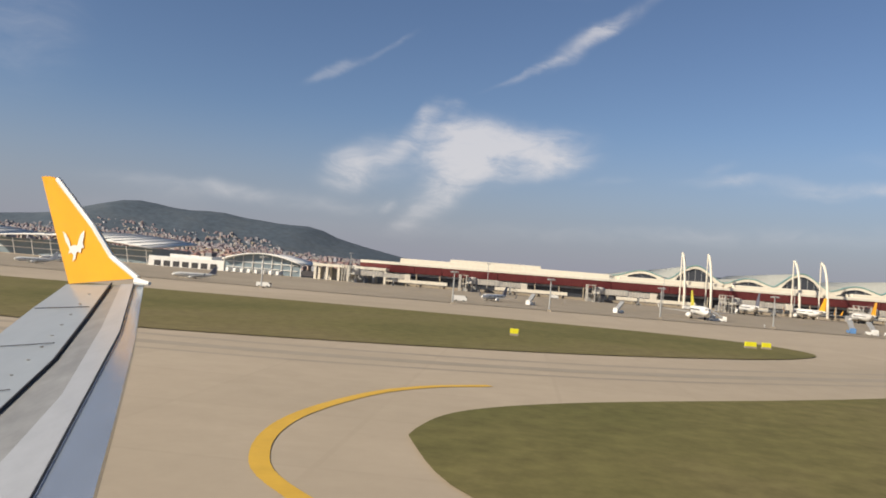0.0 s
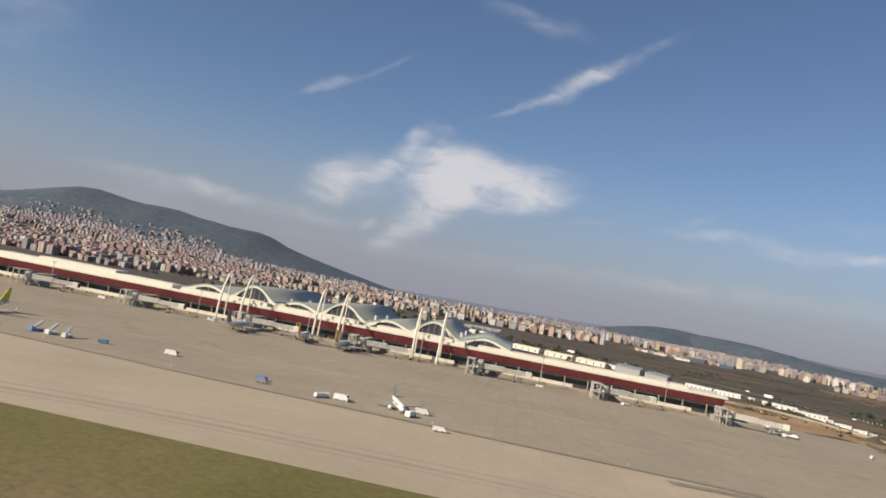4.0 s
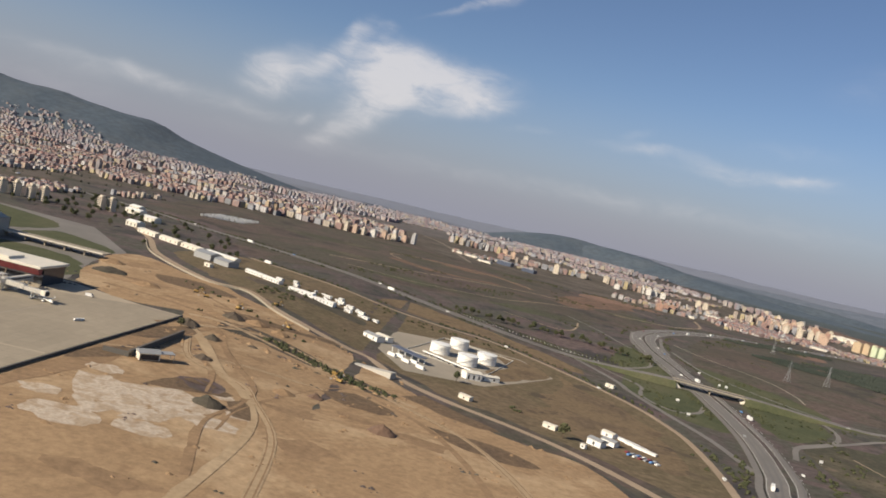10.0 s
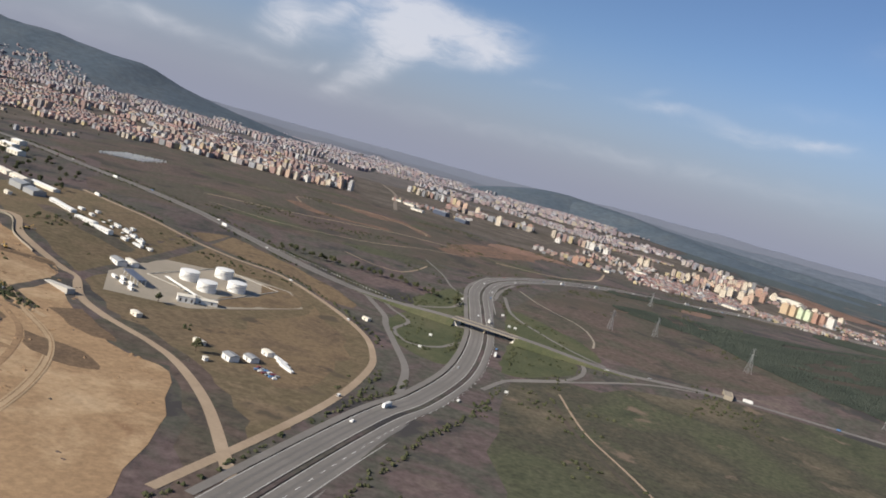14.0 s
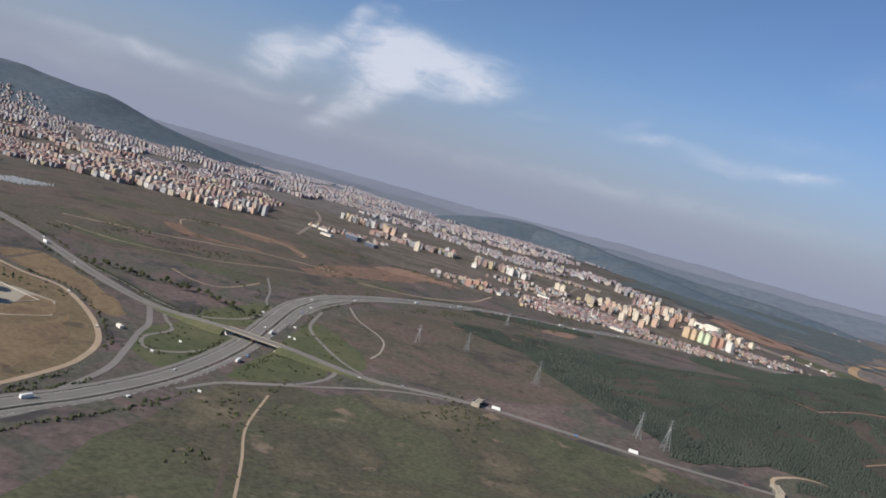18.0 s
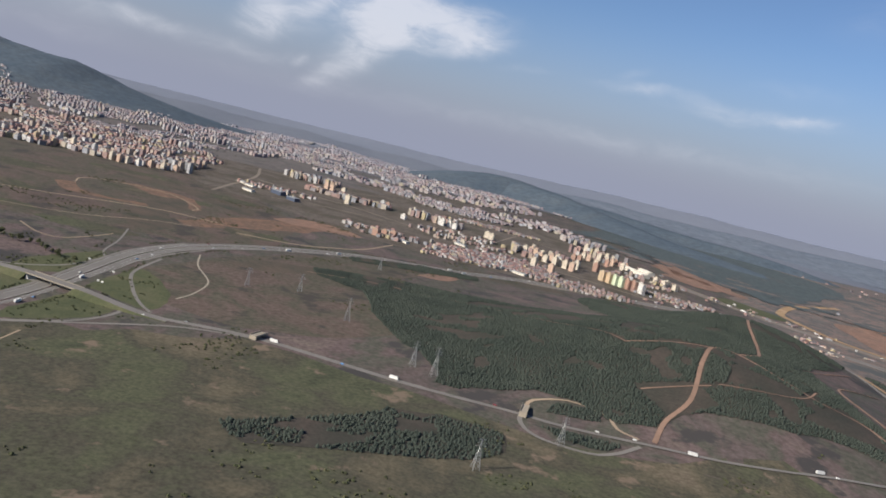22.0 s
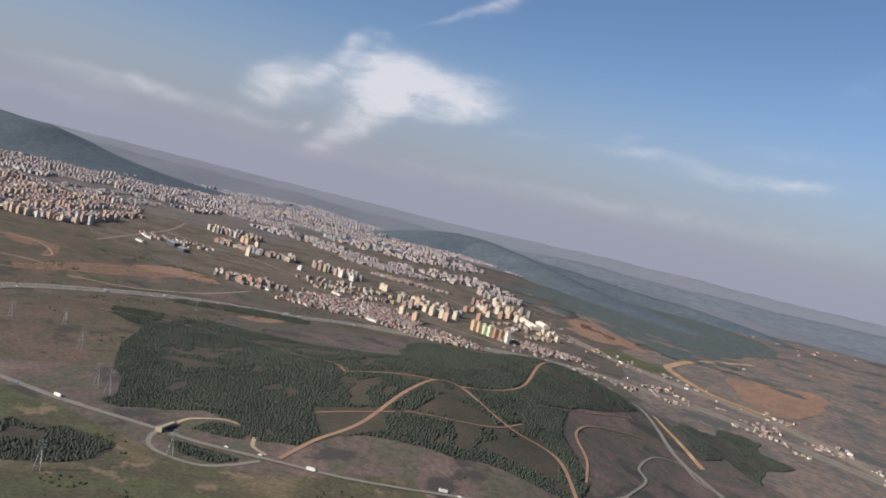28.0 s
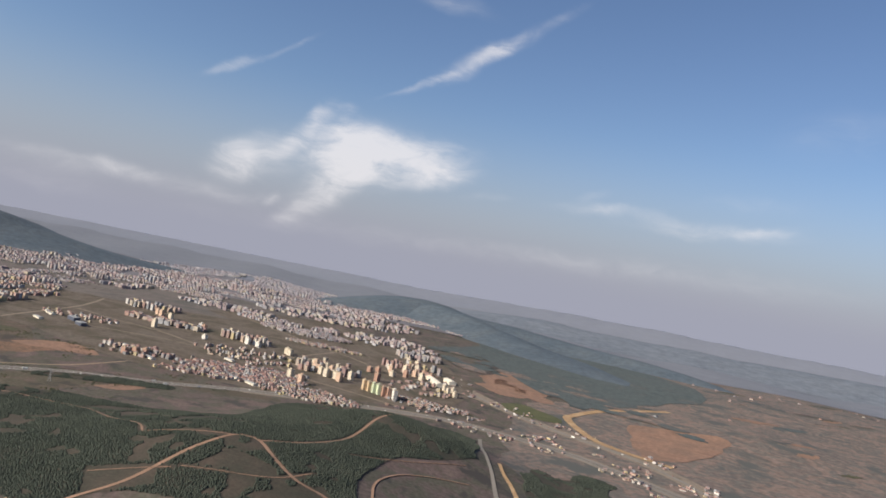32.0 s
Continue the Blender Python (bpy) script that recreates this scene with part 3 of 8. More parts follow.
patch("red_earth", [(268, 828), (300, 826), (352, 842), (372, 862), (322, 890), (284, 872)], OCHRE, 0.12, 14, label="bare ochre ground at the town's edge", category="earth", rag=8)
for pts in ([(196, 625), (158, 770), (192, 790), (215, 700), (246, 640), (238, 596)], [(330, 560), (352, 600), (420, 640), (400, 600), (360, 560)], [(60, 860), (150, 850), (240, 800), (252, 830), (160, 885), (70, 900)], [(470, 800), (540, 800), (620, 830), (600, 845), (520, 830)]):
    patch("dark_scrub", pts, WOODFLOOR, 0.11, 14, label="dark thicket of bare scrub on the field", category="scrub", rag=12)
for pts, w in (([(180, 520), (205, 505), (223, 506), (232, 530), (236, 556)], 1.4), ([(60, 560), (120, 560), (180, 590), (220, 640), (250, 665)], 1.3), ([(84, 735), (70, 770), (90, 800), (150, 812), (205, 770), (212, 745)], 1.5)):
    ribbon("field_track", pts, w, GRAVEL, 0.13, label="thin sandy track over the brown field", category="track")
patch("red_earth", [(235, 680), (300, 745), (335, 850), (300, 850), (240, 760)], REDSOIL, 0.1, 14, label="streak of turned red soil", category="earth", rag=10)
patch("red_earth", [(1044, 1215), (1124, 1242), (1200, 1240), (1140, 1076), (1056, 988), (1040, 1100)], OCHRE, 0.5, 14, label="bare red quarry floor", category="earth", rag=10)
patch("verge", [(236, 372), (250, 338), (275, 325), (279, 380), (276, 415), (262, 420), (245, 408)], GREEN, 0.08, 8, label="green grass inside the ramp loop", category="grass", rag=2.5)
patch("verge", [(303, 400), (325, 398), (338, 388), (338, 372), (328, 354), (305, 334), (299, 345)], GREEN, 0.08, 8, label="green grass inside the ramp loop", category="grass", rag=2.5)
patch("verge", [(243, 420), (272, 428), (276, 470), (262, 500), (245, 450)], GREEN, 0.08, 8, label="green grass beside the slip road", category="grass", rag=2.5)
patch("verge", [(300, 418), (350, 402), (350, 430), (330, 460), (302, 480)], GREEN, 0.08, 8, label="green grass beside the slip road", category="grass", rag=2.5)

BROWN = earth("brown_waste_ground", ((0.28, (0.112, 0.086, 0.053)), (0.42, (0.168, 0.123, 0.074)), (0.54, (0.135, 0.106, 0.061)), (0.66, (0.192, 0.14, 0.087))), 0.025, 0.4, dark=0.35, spots=(0.05, 0.6, (0.085, 0.068, 0.046)))
patch("depot_ground", [(104, 300), (122, 286), (156, 252), (195, 226), (216, 202), (234, 180), (243, 236), (246, 278), (244, 304), (233, 336), (209, 369), (172, 398), (137, 404), (70, 428), (20, 450), (-5, 402), (40, 347), (80, 318)], BROWN, 0.055, 12, label="brown weedy waste ground round the fuel depot", category="ground", rag=3)
STRAW = earth("straw_field", ((0.3, (0.12, 0.085, 0.054)), (0.48, (0.19, 0.135, 0.078)), (0.62, (0.14, 0.10, 0.063)), (0.75, (0.215, 0.155, 0.093))), 0.03, 0.5, dark=0.3, spots=(0.05, 0.6, (0.082, 0.0622, 0.0432)))
patch("straw_strip", [(120, 398), (150, 384), (190, 376), (210, 345), (228, 318), (236, 290), (226, 262), (206, 268), (190, 300), (206, 345), (190, 376), (160, 380)], STRAW, 0.07, 12, label="dry straw-coloured strip beside the depot", category="field", rag=4)
patch("straw_strip", [(104, 428), (140, 412), (175, 405), (205, 380), (220, 384), (196, 412), (160, 434), (118, 456)], STRAW, 0.07, 12, label="dry straw-coloured strip between two roads", category="field", rag=4)
patch("straw_strip", [(176, 262), (206, 246), (226, 228), (236, 260), (224, 300), (205, 300)], STRAW, 0.09, 12, label="dry straw-coloured waste ground beside the road", category="field", rag=4)
patch("dug_earth", [(40, 372), (78, 352), (116, 342), (112, 352), (84, 364), (50, 380)], FIELD, 0.08, 12, label="strip of dark turned earth by the site huts", category="earth", rag=3)
for x, y, rx, ry in ((60, 640, 46, 20), (150, 790, 60, 22), (10, 760, 50, 26), (210, 560, 40, 16), (120, 560, 44, 14), (300, 700, 30, 20), (180, 880, 50, 24), (60, 900, 60, 22)):
    patch("meadow", [(x + rx * math.cos(a), y + ry * math.sin(a) + 0.2 * rx * math.cos(a)) for a in np.linspace(0, 2 * math.pi, 12, False)], MEADOW, 0.09, 20, label="olive grass patch in the fallow field", category="meadow", rag=8)

# roads
MW = [(225, 40), (243, 140), (262, 225), (274, 262), (286, 320), (289.5, 388), (285, 450), (281, 520), (293, 585), (338, 665), (405, 740), (493, 792), (565, 850), (660, 895), (790, 945), (880, 935), (950, 915), (1014, 872), (1090, 810), (1180, 730)]
ribbon("road_motorway", MW, 7.6, ASPHALT, 0.14, off=-4.8, label="pale grey asphalt motorway carriageway", category="road")
ribbon("road_motorway", MW, 7.6, ASPHALT, 0.14, off=4.8, label="pale grey asphalt motorway carriageway", category="road")
for o in (-10.6, 10.6):
    ribbon("road_side_lane", MW[1:9], 2.6, ASPHALT, 0.12, off=o, label="asphalt lane beside the motorway", category="road")
ribbon("median", MW, 1.3, SCRUB, 0.2, label="dark planted median strip", category="verge")
EDGEPAINT = plain("worn_edge_paint", (0.48, 0.46, 0.41), 0.8, vary=0.3)
for o in (-8.3, -1.3, 1.3, 8.3):
    ribbon("edge_line", MW[:14], 0.24, EDGEPAINT, 0.17, off=o, label="worn white edge line of the motorway", category="marking")
for o in (-6.0, -3.6, 3.6, 6.0):
    ribbon("wheel_track", MW[:14], 0.9, plain("tyre_worn_asphalt", (0.145, 0.132, 0.115), 0.8) if o == -6.0 else bpy.data.materials["tyre_worn_asphalt"], 0.155, off=o, label="dark wheel track worn along a motorway lane", category="road")
for o in (-4.8, 4.8):
    s = Shape()
    c = curve_pts(MW[:13], 6.0)
    for i in range(0, len(c) - 1):
        t = (c[i + 1] - c[i]) / np.linalg.norm(c[i + 1] - c[i])
        nn = np.array([-t[1], t[0]])
        p = c[i] + nn * o
        a, b = p - nn * 0.07, p + nn * 0.07
        q = t * 2.6
        s.add([(*a, height(*a) + 0.18), (*(a + q), height(*(a + q)) + 0.18), (*(b + q), height(*(b + q)) + 0.18), (*b, height(*b) + 0.18)], [(0, 1, 2, 3)])
    tagged(s.ob("lane_marks", WHITE), "broken white lane lines on the motorway", "marking", "", "stuff")
NH = [(-420, 700), (-250, 640), (-120, 600), (-47, 565), (20, 533), (111, 480), (157, 450), (199, 428), (240, 412), (282, 406)]
ribbon("road_airport", NH, 4.6, ASPHALT, 0.13, off=-2.6, label="grey asphalt dual carriageway to the airport", category="road")
ribbon("road_airport", NH, 4.6, ASPHALT, 0.13, off=2.6, label="grey asphalt dual carriageway to the airport", category="road")
SE = [(296, 405), (328, 396), (355, 391), (420, 398), (508, 384), (570, 379), (600, 375.5), (644, 377), (689, 381), (742, 396), (800, 420), (845, 478)]
ribbon("road_valley", SE, 5.2, ASPHALT, 0.13, label="two-lane pale asphalt country road", category="road")
RING = [(20, 455), (70, 430), (137, 406), (172, 400), (209, 369), (233.7, 336), (244.3, 304), (246.3, 278), (243.6, 236), (236, 190), (225, 140)]
ribbon("road_ring", RING, 3.0, GRAVEL, 0.13, label="curving pale perimeter road", category="road")
for pts, w in (([(214, 424), (234, 386), (239, 366), (250, 332), (259, 300), (262, 262)], 3.4),
               ([(228, 415), (236, 402), (248, 385), (244, 362), (254, 345), (268, 352), (277, 372)], 2.2),
               ([(228, 418), (245, 424), (257, 434), (268, 452), (272, 492)], 2.2),
               ([(304, 398), (323, 401), (340, 394), (341, 373), (330, 350), (304, 326), (292, 300)], 2.4),
               ([(300, 322), (336, 352), (378, 384), (420, 397)], 2.4),
               ([(355, 398), (340, 412), (322, 436), (303, 470), (297, 520)], 2.4),
               ([(280, 480), (262, 500), (250, 540), (232, 585)], 1.6)):
    ribbon("road_ramp", pts, w, ASPHALT, 0.16, label="narrow asphalt slip road of the interchange", category="road")
ribbon("footpath", [(308, 562), (323, 527), (348, 491), (354, 457), (352, 435)], 1.3, OLDCONC, 0.12, label="winding pale footpath in the field", category="path")
ribbon("ditch_track", [(326, 324), (333, 277), (345, 240), (360, 190)], 1.1, GRAVEL, 0.12, label="straight sandy track beside a ditch", category="track")
ribbon("ditch", [(321, 322), (328, 276), (340, 238), (355, 188)], 2.0, WOODFLOOR, 0.1, label="dark overgrown ditch", category="ditch")
UT = [(579.6, 391), (577, 369), (587, 354), (612, 350), (626, 357), (640, 372)]
ribbon("road_ramp", UT, 2.8, ASPHALT, 0.2, label="curved turning ramp beside the country road", category="road")
ribbon("road_ramp", [(640, 380), (629, 386), (623, 400), (602, 408), (583, 400), (579.6, 391)], 2.4, GRAVEL, 0.2, label="sandy turning loop beside the country road", category="road")
# paths through the woods
PATHS = (([(648, 380), (657, 408), (675, 440), (688, 490), (701, 528), (711, 533), (721, 531), (744, 509), (766, 494), (798, 484), (814, 440)], 2.8), ([(640, 508), (677, 522), (701, 528)], 1.8), ([(721, 531), (740, 554), (750, 580), (762, 626), (766, 655), (770, 692), (780, 735)], 2.4),
         ([(818, 470), (818, 505), (810, 541), (811, 566), (819, 593), (839, 618), (871, 640)], 2.0), ([(695, 466), (735, 477), (757, 490), (771, 512)], 1.4), ([(645, 440), (659, 447), (690, 462)], 1.4), ([(777, 585), (804, 615), (824, 636), (861, 676)], 1.3),
         ([(385, 600), (404, 607), (440, 621), (480, 617), (534, 602), (587, 551), (625, 527), (640, 508)], 1.7))
for pts, w in PATHS:
    ribbon("forest_path", pts, w, TRAIL, 0.34, label="reddish earth firebreak path through pines", category="path")
ribbon("road_junction", [(852, 880), (861, 812), (872, 740), (884, 688), (897, 628), (912, 590), (932, 540), (955, 470)], 4.2, ASPHALT, 0.3, label="pale asphalt road to the valley junction", category="road")
ribbon("cutting", [(886, 735), (893, 705), (903, 680), (912, 650), (918, 625)], 5.0, SAND, 0.26, label="bare ochre road cutting", category="earth")
ribbon("road_ramp", [(845, 478), (861, 522), (858, 548), (875, 600), (899, 614), (907, 585), (925, 570)], 2.4, ASPHALT, 0.15, label="narrow looping slip road", category="road")
VR = [(640, 1500), (707, 1320), (790, 1200), (867, 1104), (950, 1029), (1021, 983), (1081, 911), (1110, 850), (1160, 760)]
DUST = earth("dusty_verge", ((0.3, (0.149, 0.124, 0.0989)), (0.5, (0.241, 0.198, 0.155)), (0.7, (0.184, 0.152, 0.12))), 0.03, 0.4, dark=0.3)
for o, w in ((0, 24), (16, 7)):
    ribbon("road_verge", VR, w, DUST, 0.1, off=o, label="dusty bare verge of the valley road", category="verge")
ribbon("road_verge", MW[12:], 26, DUST, 0.08, label="dusty bare verge of the motorway", category="verge")
ribbon("road_valley_main", VR, 6.5, ASPHALT, 0.14, label="pale main road along the valley", category="road")
ribbon("cutting", [(1130, 1420), (1073, 1361), (1010, 1290), (960, 1190), (953, 1140), (985, 1040), (1022, 1001), (1082, 967)], 13, SAND, 0.62, label="bare ochre embankment beside a new road", category="earth")
ribbon("track", [(40, 600), (110, 640), (190, 700), (260, 715)], 2.5, GRAVEL, 0.12, label="sandy track over the field", category="track")
ribbon("track", [(285, 688), (339, 709), (370, 745), (392, 785), (408, 864)], 2.4, GRAVEL, 0.12, label="broad sandy track at the town's edge", category="track")

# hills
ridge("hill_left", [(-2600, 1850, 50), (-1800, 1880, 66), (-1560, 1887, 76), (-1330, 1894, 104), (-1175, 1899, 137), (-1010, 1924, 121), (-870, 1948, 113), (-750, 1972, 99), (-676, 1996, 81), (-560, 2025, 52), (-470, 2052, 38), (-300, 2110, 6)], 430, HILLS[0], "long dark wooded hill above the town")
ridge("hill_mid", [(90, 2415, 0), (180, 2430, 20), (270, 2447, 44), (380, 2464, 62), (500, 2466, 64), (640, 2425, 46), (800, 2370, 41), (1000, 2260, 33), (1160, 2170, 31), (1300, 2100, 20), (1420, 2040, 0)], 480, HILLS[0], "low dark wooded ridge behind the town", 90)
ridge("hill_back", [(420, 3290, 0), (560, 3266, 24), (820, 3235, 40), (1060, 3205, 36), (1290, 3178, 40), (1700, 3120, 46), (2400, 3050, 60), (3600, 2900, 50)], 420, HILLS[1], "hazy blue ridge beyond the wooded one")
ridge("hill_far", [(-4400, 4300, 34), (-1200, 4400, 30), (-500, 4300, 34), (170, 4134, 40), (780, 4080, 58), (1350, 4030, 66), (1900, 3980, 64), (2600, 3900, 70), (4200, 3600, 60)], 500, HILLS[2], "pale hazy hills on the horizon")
# the plain's pale blue-grey is distance haze put into its base colour
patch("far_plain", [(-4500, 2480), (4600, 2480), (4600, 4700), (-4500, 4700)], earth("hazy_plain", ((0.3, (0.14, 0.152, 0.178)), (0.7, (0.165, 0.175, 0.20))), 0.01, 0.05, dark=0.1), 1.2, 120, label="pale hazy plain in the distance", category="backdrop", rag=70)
# second and third ground tones carry painted haze, the third the most
TG = [earth("town_ground", ((0.28, (0.062, 0.065, 0.045)), (0.45, (0.10, 0.082, 0.062)), (0.58, (0.135, 0.11, 0.09)), (0.75, (0.075, 0.072, 0.05))), 0.02, 0.2, dark=0.35), earth("hazed_far_town_ground", ((0.3, (0.085, 0.085, 0.078)), (0.5, (0.125, 0.108, 0.098)), (0.7, (0.15, 0.13, 0.118))), 0.015, 0.1, dark=0.25), earth("hazed_farthest_town_ground", ((0.3, (0.125, 0.125, 0.135)), (0.7, (0.165, 0.155, 0.165))), 0.015, 0.1, dark=0.15)]
patch("suburb_ground", [(60, 1010), (150, 960), (290, 900), (420, 862), (560, 870), (650, 905), (760, 985), (810, 1130), (770, 1300), (700, 1450), (600, 1580), (300, 1700), (200, 1760), (60, 1420)], TG[0], 0.2, 30, label="grey-brown streets and waste ground of the suburbs", category="ground", rag=25)
for pts, w in (([(150, 930), (137, 1005), (106, 1191), (60, 1330)], 5), ([(120, 1165), (211, 1136), (304, 1118), (419, 1065), (504, 1065), (580, 1010), (660, 985), (740, 960)], 4.5), ([(430, 1370), (485, 1325), (565, 1280), (640, 1225), (760, 1180), (860, 1110)], 4), ([(504, 1065), (520, 1180), (540, 1290)], 3.5), ([(205, 1000), (250, 1040), (330, 1060), (419, 1065)], 3), ([(60, 1600), (200, 1560), (330, 1440), (430, 1370)], 4)):
    ribbon("town_road", pts, w, DUST, 0.4, label="pale dusty street between town quarters", category="road")
patch("town_ground", [(-2000, 620), (-300, 530), (-240, 700), (-190, 880), (-120, 950), (-40, 985), (50, 1030), (90, 1120), (70, 1230), (100, 1350), (-2000, 1350)], TG[0], 0.3, 60, label="grey-brown streets and yards of the town", category="ground", rag=25)
patch("hazed_far_town_ground", [(-2400, 1350), (100, 1350), (200, 1460), (260, 1600), (220, 1750), (-2400, 1750)], TG[1], 0.6, 80, label="grey-brown streets and yards of the far town", category="ground", rag=30)
patch("hazed_farthest_town_ground", [(-2600, 1750), (220, 1750), (330, 1950), (700, 2020), (620, 2200), (400, 2480), (-2600, 2480)], TG[2], 1.5, 80, label="hazy streets of the farthest town", category="ground", rag=30)
patch("valley_meadow", [(850, 1160), (884, 1188), (945, 1126), (930, 1090), (890, 1094), (860, 1125)], GREEN, 0.6, 14, label="green meadow beside the valley road", category="meadow", rag=6)
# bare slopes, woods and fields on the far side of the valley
# both covers have valley haze painted in: woods blued, fallow soil greyed
SLOPEWOOD = earth("hazed_slope_woods", ((0.32, (0.062, 0.078, 0.08)), (0.46, (0.084, 0.098, 0.096)), (0.56, (0.070, 0.085, 0.085)), (0.68, (0.108, 0.102, 0.094))), 0.018, 0.12, dark=0.3)
HAZYFIELD = earth("hazed_red_fallow", ((0.28, (0.098, 0.096, 0.09)), (0.38, (0.165, 0.128, 0.112)), (0.46, (0.115, 0.108, 0.098)), (0.54, (0.20, 0.145, 0.122)), (0.61, (0.13, 0.118, 0.105)), (0.69, (0.18, 0.135, 0.115)), (0.76, (0.088, 0.096, 0.092))), 0.017, 0.12, dark=0.4, spots=(0.012, 0.56, (0.082, 0.085, 0.08)))
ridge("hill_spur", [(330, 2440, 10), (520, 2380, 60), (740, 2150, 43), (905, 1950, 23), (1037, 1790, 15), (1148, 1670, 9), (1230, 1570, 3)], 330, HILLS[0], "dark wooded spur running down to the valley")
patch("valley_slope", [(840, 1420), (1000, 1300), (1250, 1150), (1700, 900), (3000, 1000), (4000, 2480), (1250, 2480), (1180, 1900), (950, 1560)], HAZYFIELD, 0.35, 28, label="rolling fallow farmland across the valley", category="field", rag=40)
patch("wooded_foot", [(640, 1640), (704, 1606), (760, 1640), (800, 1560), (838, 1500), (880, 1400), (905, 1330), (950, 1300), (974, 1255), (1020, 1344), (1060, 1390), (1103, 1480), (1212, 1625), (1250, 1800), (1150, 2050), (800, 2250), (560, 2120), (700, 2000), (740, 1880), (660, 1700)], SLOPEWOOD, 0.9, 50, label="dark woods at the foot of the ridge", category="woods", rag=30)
random.seed(19)
for k in range(46):
    x, y = (lambda q: (660 + 480 * q, 1620 - 330 * q))(random.random())
    x, y, r = x + random.uniform(-50, 50), y + random.uniform(-90, 70), random.uniform(8, 26)
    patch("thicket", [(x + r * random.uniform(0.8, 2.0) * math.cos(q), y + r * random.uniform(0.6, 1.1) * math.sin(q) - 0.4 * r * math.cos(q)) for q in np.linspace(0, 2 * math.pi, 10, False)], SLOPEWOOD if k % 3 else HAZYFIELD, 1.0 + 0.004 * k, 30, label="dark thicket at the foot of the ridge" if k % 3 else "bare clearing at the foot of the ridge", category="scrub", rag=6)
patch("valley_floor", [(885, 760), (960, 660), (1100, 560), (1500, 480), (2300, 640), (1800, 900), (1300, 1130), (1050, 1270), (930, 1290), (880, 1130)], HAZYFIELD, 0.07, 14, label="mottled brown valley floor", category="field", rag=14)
random.seed(8)
for k in range(96):
    u = random.random()
    x, y = 930 + 1500 * u + random.uniform(-60, 60), random.uniform(1180, 2350)
    if x < 1280 and y > 1360 or x < 1160 and y < 1330:
        continue
    r, tilt = random.uniform(10, 38) * (0.7 + 0.5 * (y - 1100) / 1000), random.uniform(0.2, 0.9)
    ring = [(r * random.uniform(0.8, 1.9) * math.cos(a), 0.5 * r * random.uniform(0.5, 1.2) * math.sin(a)) for a in np.linspace(0, 2 * math.pi, 11, False)]
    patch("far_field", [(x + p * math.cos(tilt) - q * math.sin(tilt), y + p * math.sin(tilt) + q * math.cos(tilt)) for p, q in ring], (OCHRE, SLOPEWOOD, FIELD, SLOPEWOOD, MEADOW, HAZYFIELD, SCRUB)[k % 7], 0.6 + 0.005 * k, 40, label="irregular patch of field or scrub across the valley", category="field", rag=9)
for pts, mt in (([(781, 1388), (823, 1420), (890, 1330), (930, 1270), (905, 1240), (850, 1310)], OCHRE), ([(788, 1395), (864, 1600), (923, 1475), (913, 1310), (840, 1235)], OCHRE)):
    patch("far_field", pts, mt, 0.5, 20, label="irregular bare field across the valley", category="field", rag=9)

# ---------------------------------------------------------------- terminal
def wpart(shape, name, mat, parent, label="", smooth=False):
    """A part whose mesh is given in the world's coordinates."""
    o = shape.ob(name, mat, parent, label, smooth)
    p = parent
    m = p.matrix_basis.copy()
    if p.parent:
        m = p.parent.matrix_basis @ p.matrix_parent_inverse @ m if p.type == "EMPTY" else p.parent.matrix_basis @ p.matrix_parent_inverse
    o.matrix_parent_inverse = m.inverted()
    return o


FY = 240.0
term = thing("airport_terminal", "long airport terminal with red band, white parapets and arched hall", "terminal", (-110, FY, 0))
wpart(Shape().box(-234, 15, FY + 3, FY + 16, 0, 6.1), "glazing", GLASS, term, "dark recessed glass front")
wpart(Shape().box(-234, 15.6, FY - 0.6, FY + 17, 6.15, 6.95, c=0.1), "roof", OFFWHITE, term, "cream flat roof edge")
for a, b, h in ((-222, -160, 8.2), (-207, -180, 9.0), (-157, -128, 7.9), (-124, -98, 7.9), (-92, -64, 7.9), (-60, 4, 7.75)):
    wpart(Shape().box(a, b, FY + 0.3 + (h - 7.7) * 0.5, FY + 9, 6.95, h, c=0.12), "parapet", OFFWHITE, term, "cream roof parapet")
for a in np.arange(-234, 14, 8.3):
    s = Shape()
    s.add([(a, FY - 0.5, 6.1), (a + 8.2, FY - 0.5, 6.1), (a + 8.2, FY + 0.8, 3.9), (a, FY + 0.8, 3.9), (a, FY + 2.2, 6.1), (a + 8.2, FY + 2.2, 6.1), (a + 8.2, FY + 2.2, 3.9), (a, FY + 2.2, 3.9)],
          [(0, 3, 2, 1), (0, 1, 5, 4), (3, 7, 6, 2), (0, 4, 7, 3), (1, 2, 6, 5), (4, 5, 6, 7)])
    wpart(s, "red_panel", RED, term)
wpart(Shape().box(-234, 15, FY + 1.6, FY + 3, 3.2, 3.85), "grey_band", GREY, term)
wpart(Shape().box(-234, 15, FY + 2.2, FY + 3, 0.0, 0.7), "plinth", OLDCONC, term)
for a in np.arange(-231, 15, 7.1):
    wpart(Shape().tube((a, FY + 1.2, 0), (a, FY + 1.2, 3.9), 0.22, k=8), "column", OLDCONC, term)
for a, b in ((-226, -207), (-193, -172), (-158, -136), (-122, -116), (-86, -66), (-51, -30), (-16, 5)):
    wpart(Shape().box(a, b, FY - 3.4, FY - 2.2, 1.0, 1.95, c=0.05), "corridor", OFFWHITE, term, "low cream service corridor")
    for q in np.arange(a + 1, b, 5.5):
        wpart(Shape().box(q, q + 0.4, FY - 3.1, FY - 2.5, 0, 1.0), "corridor_post", OLDCONC, term)

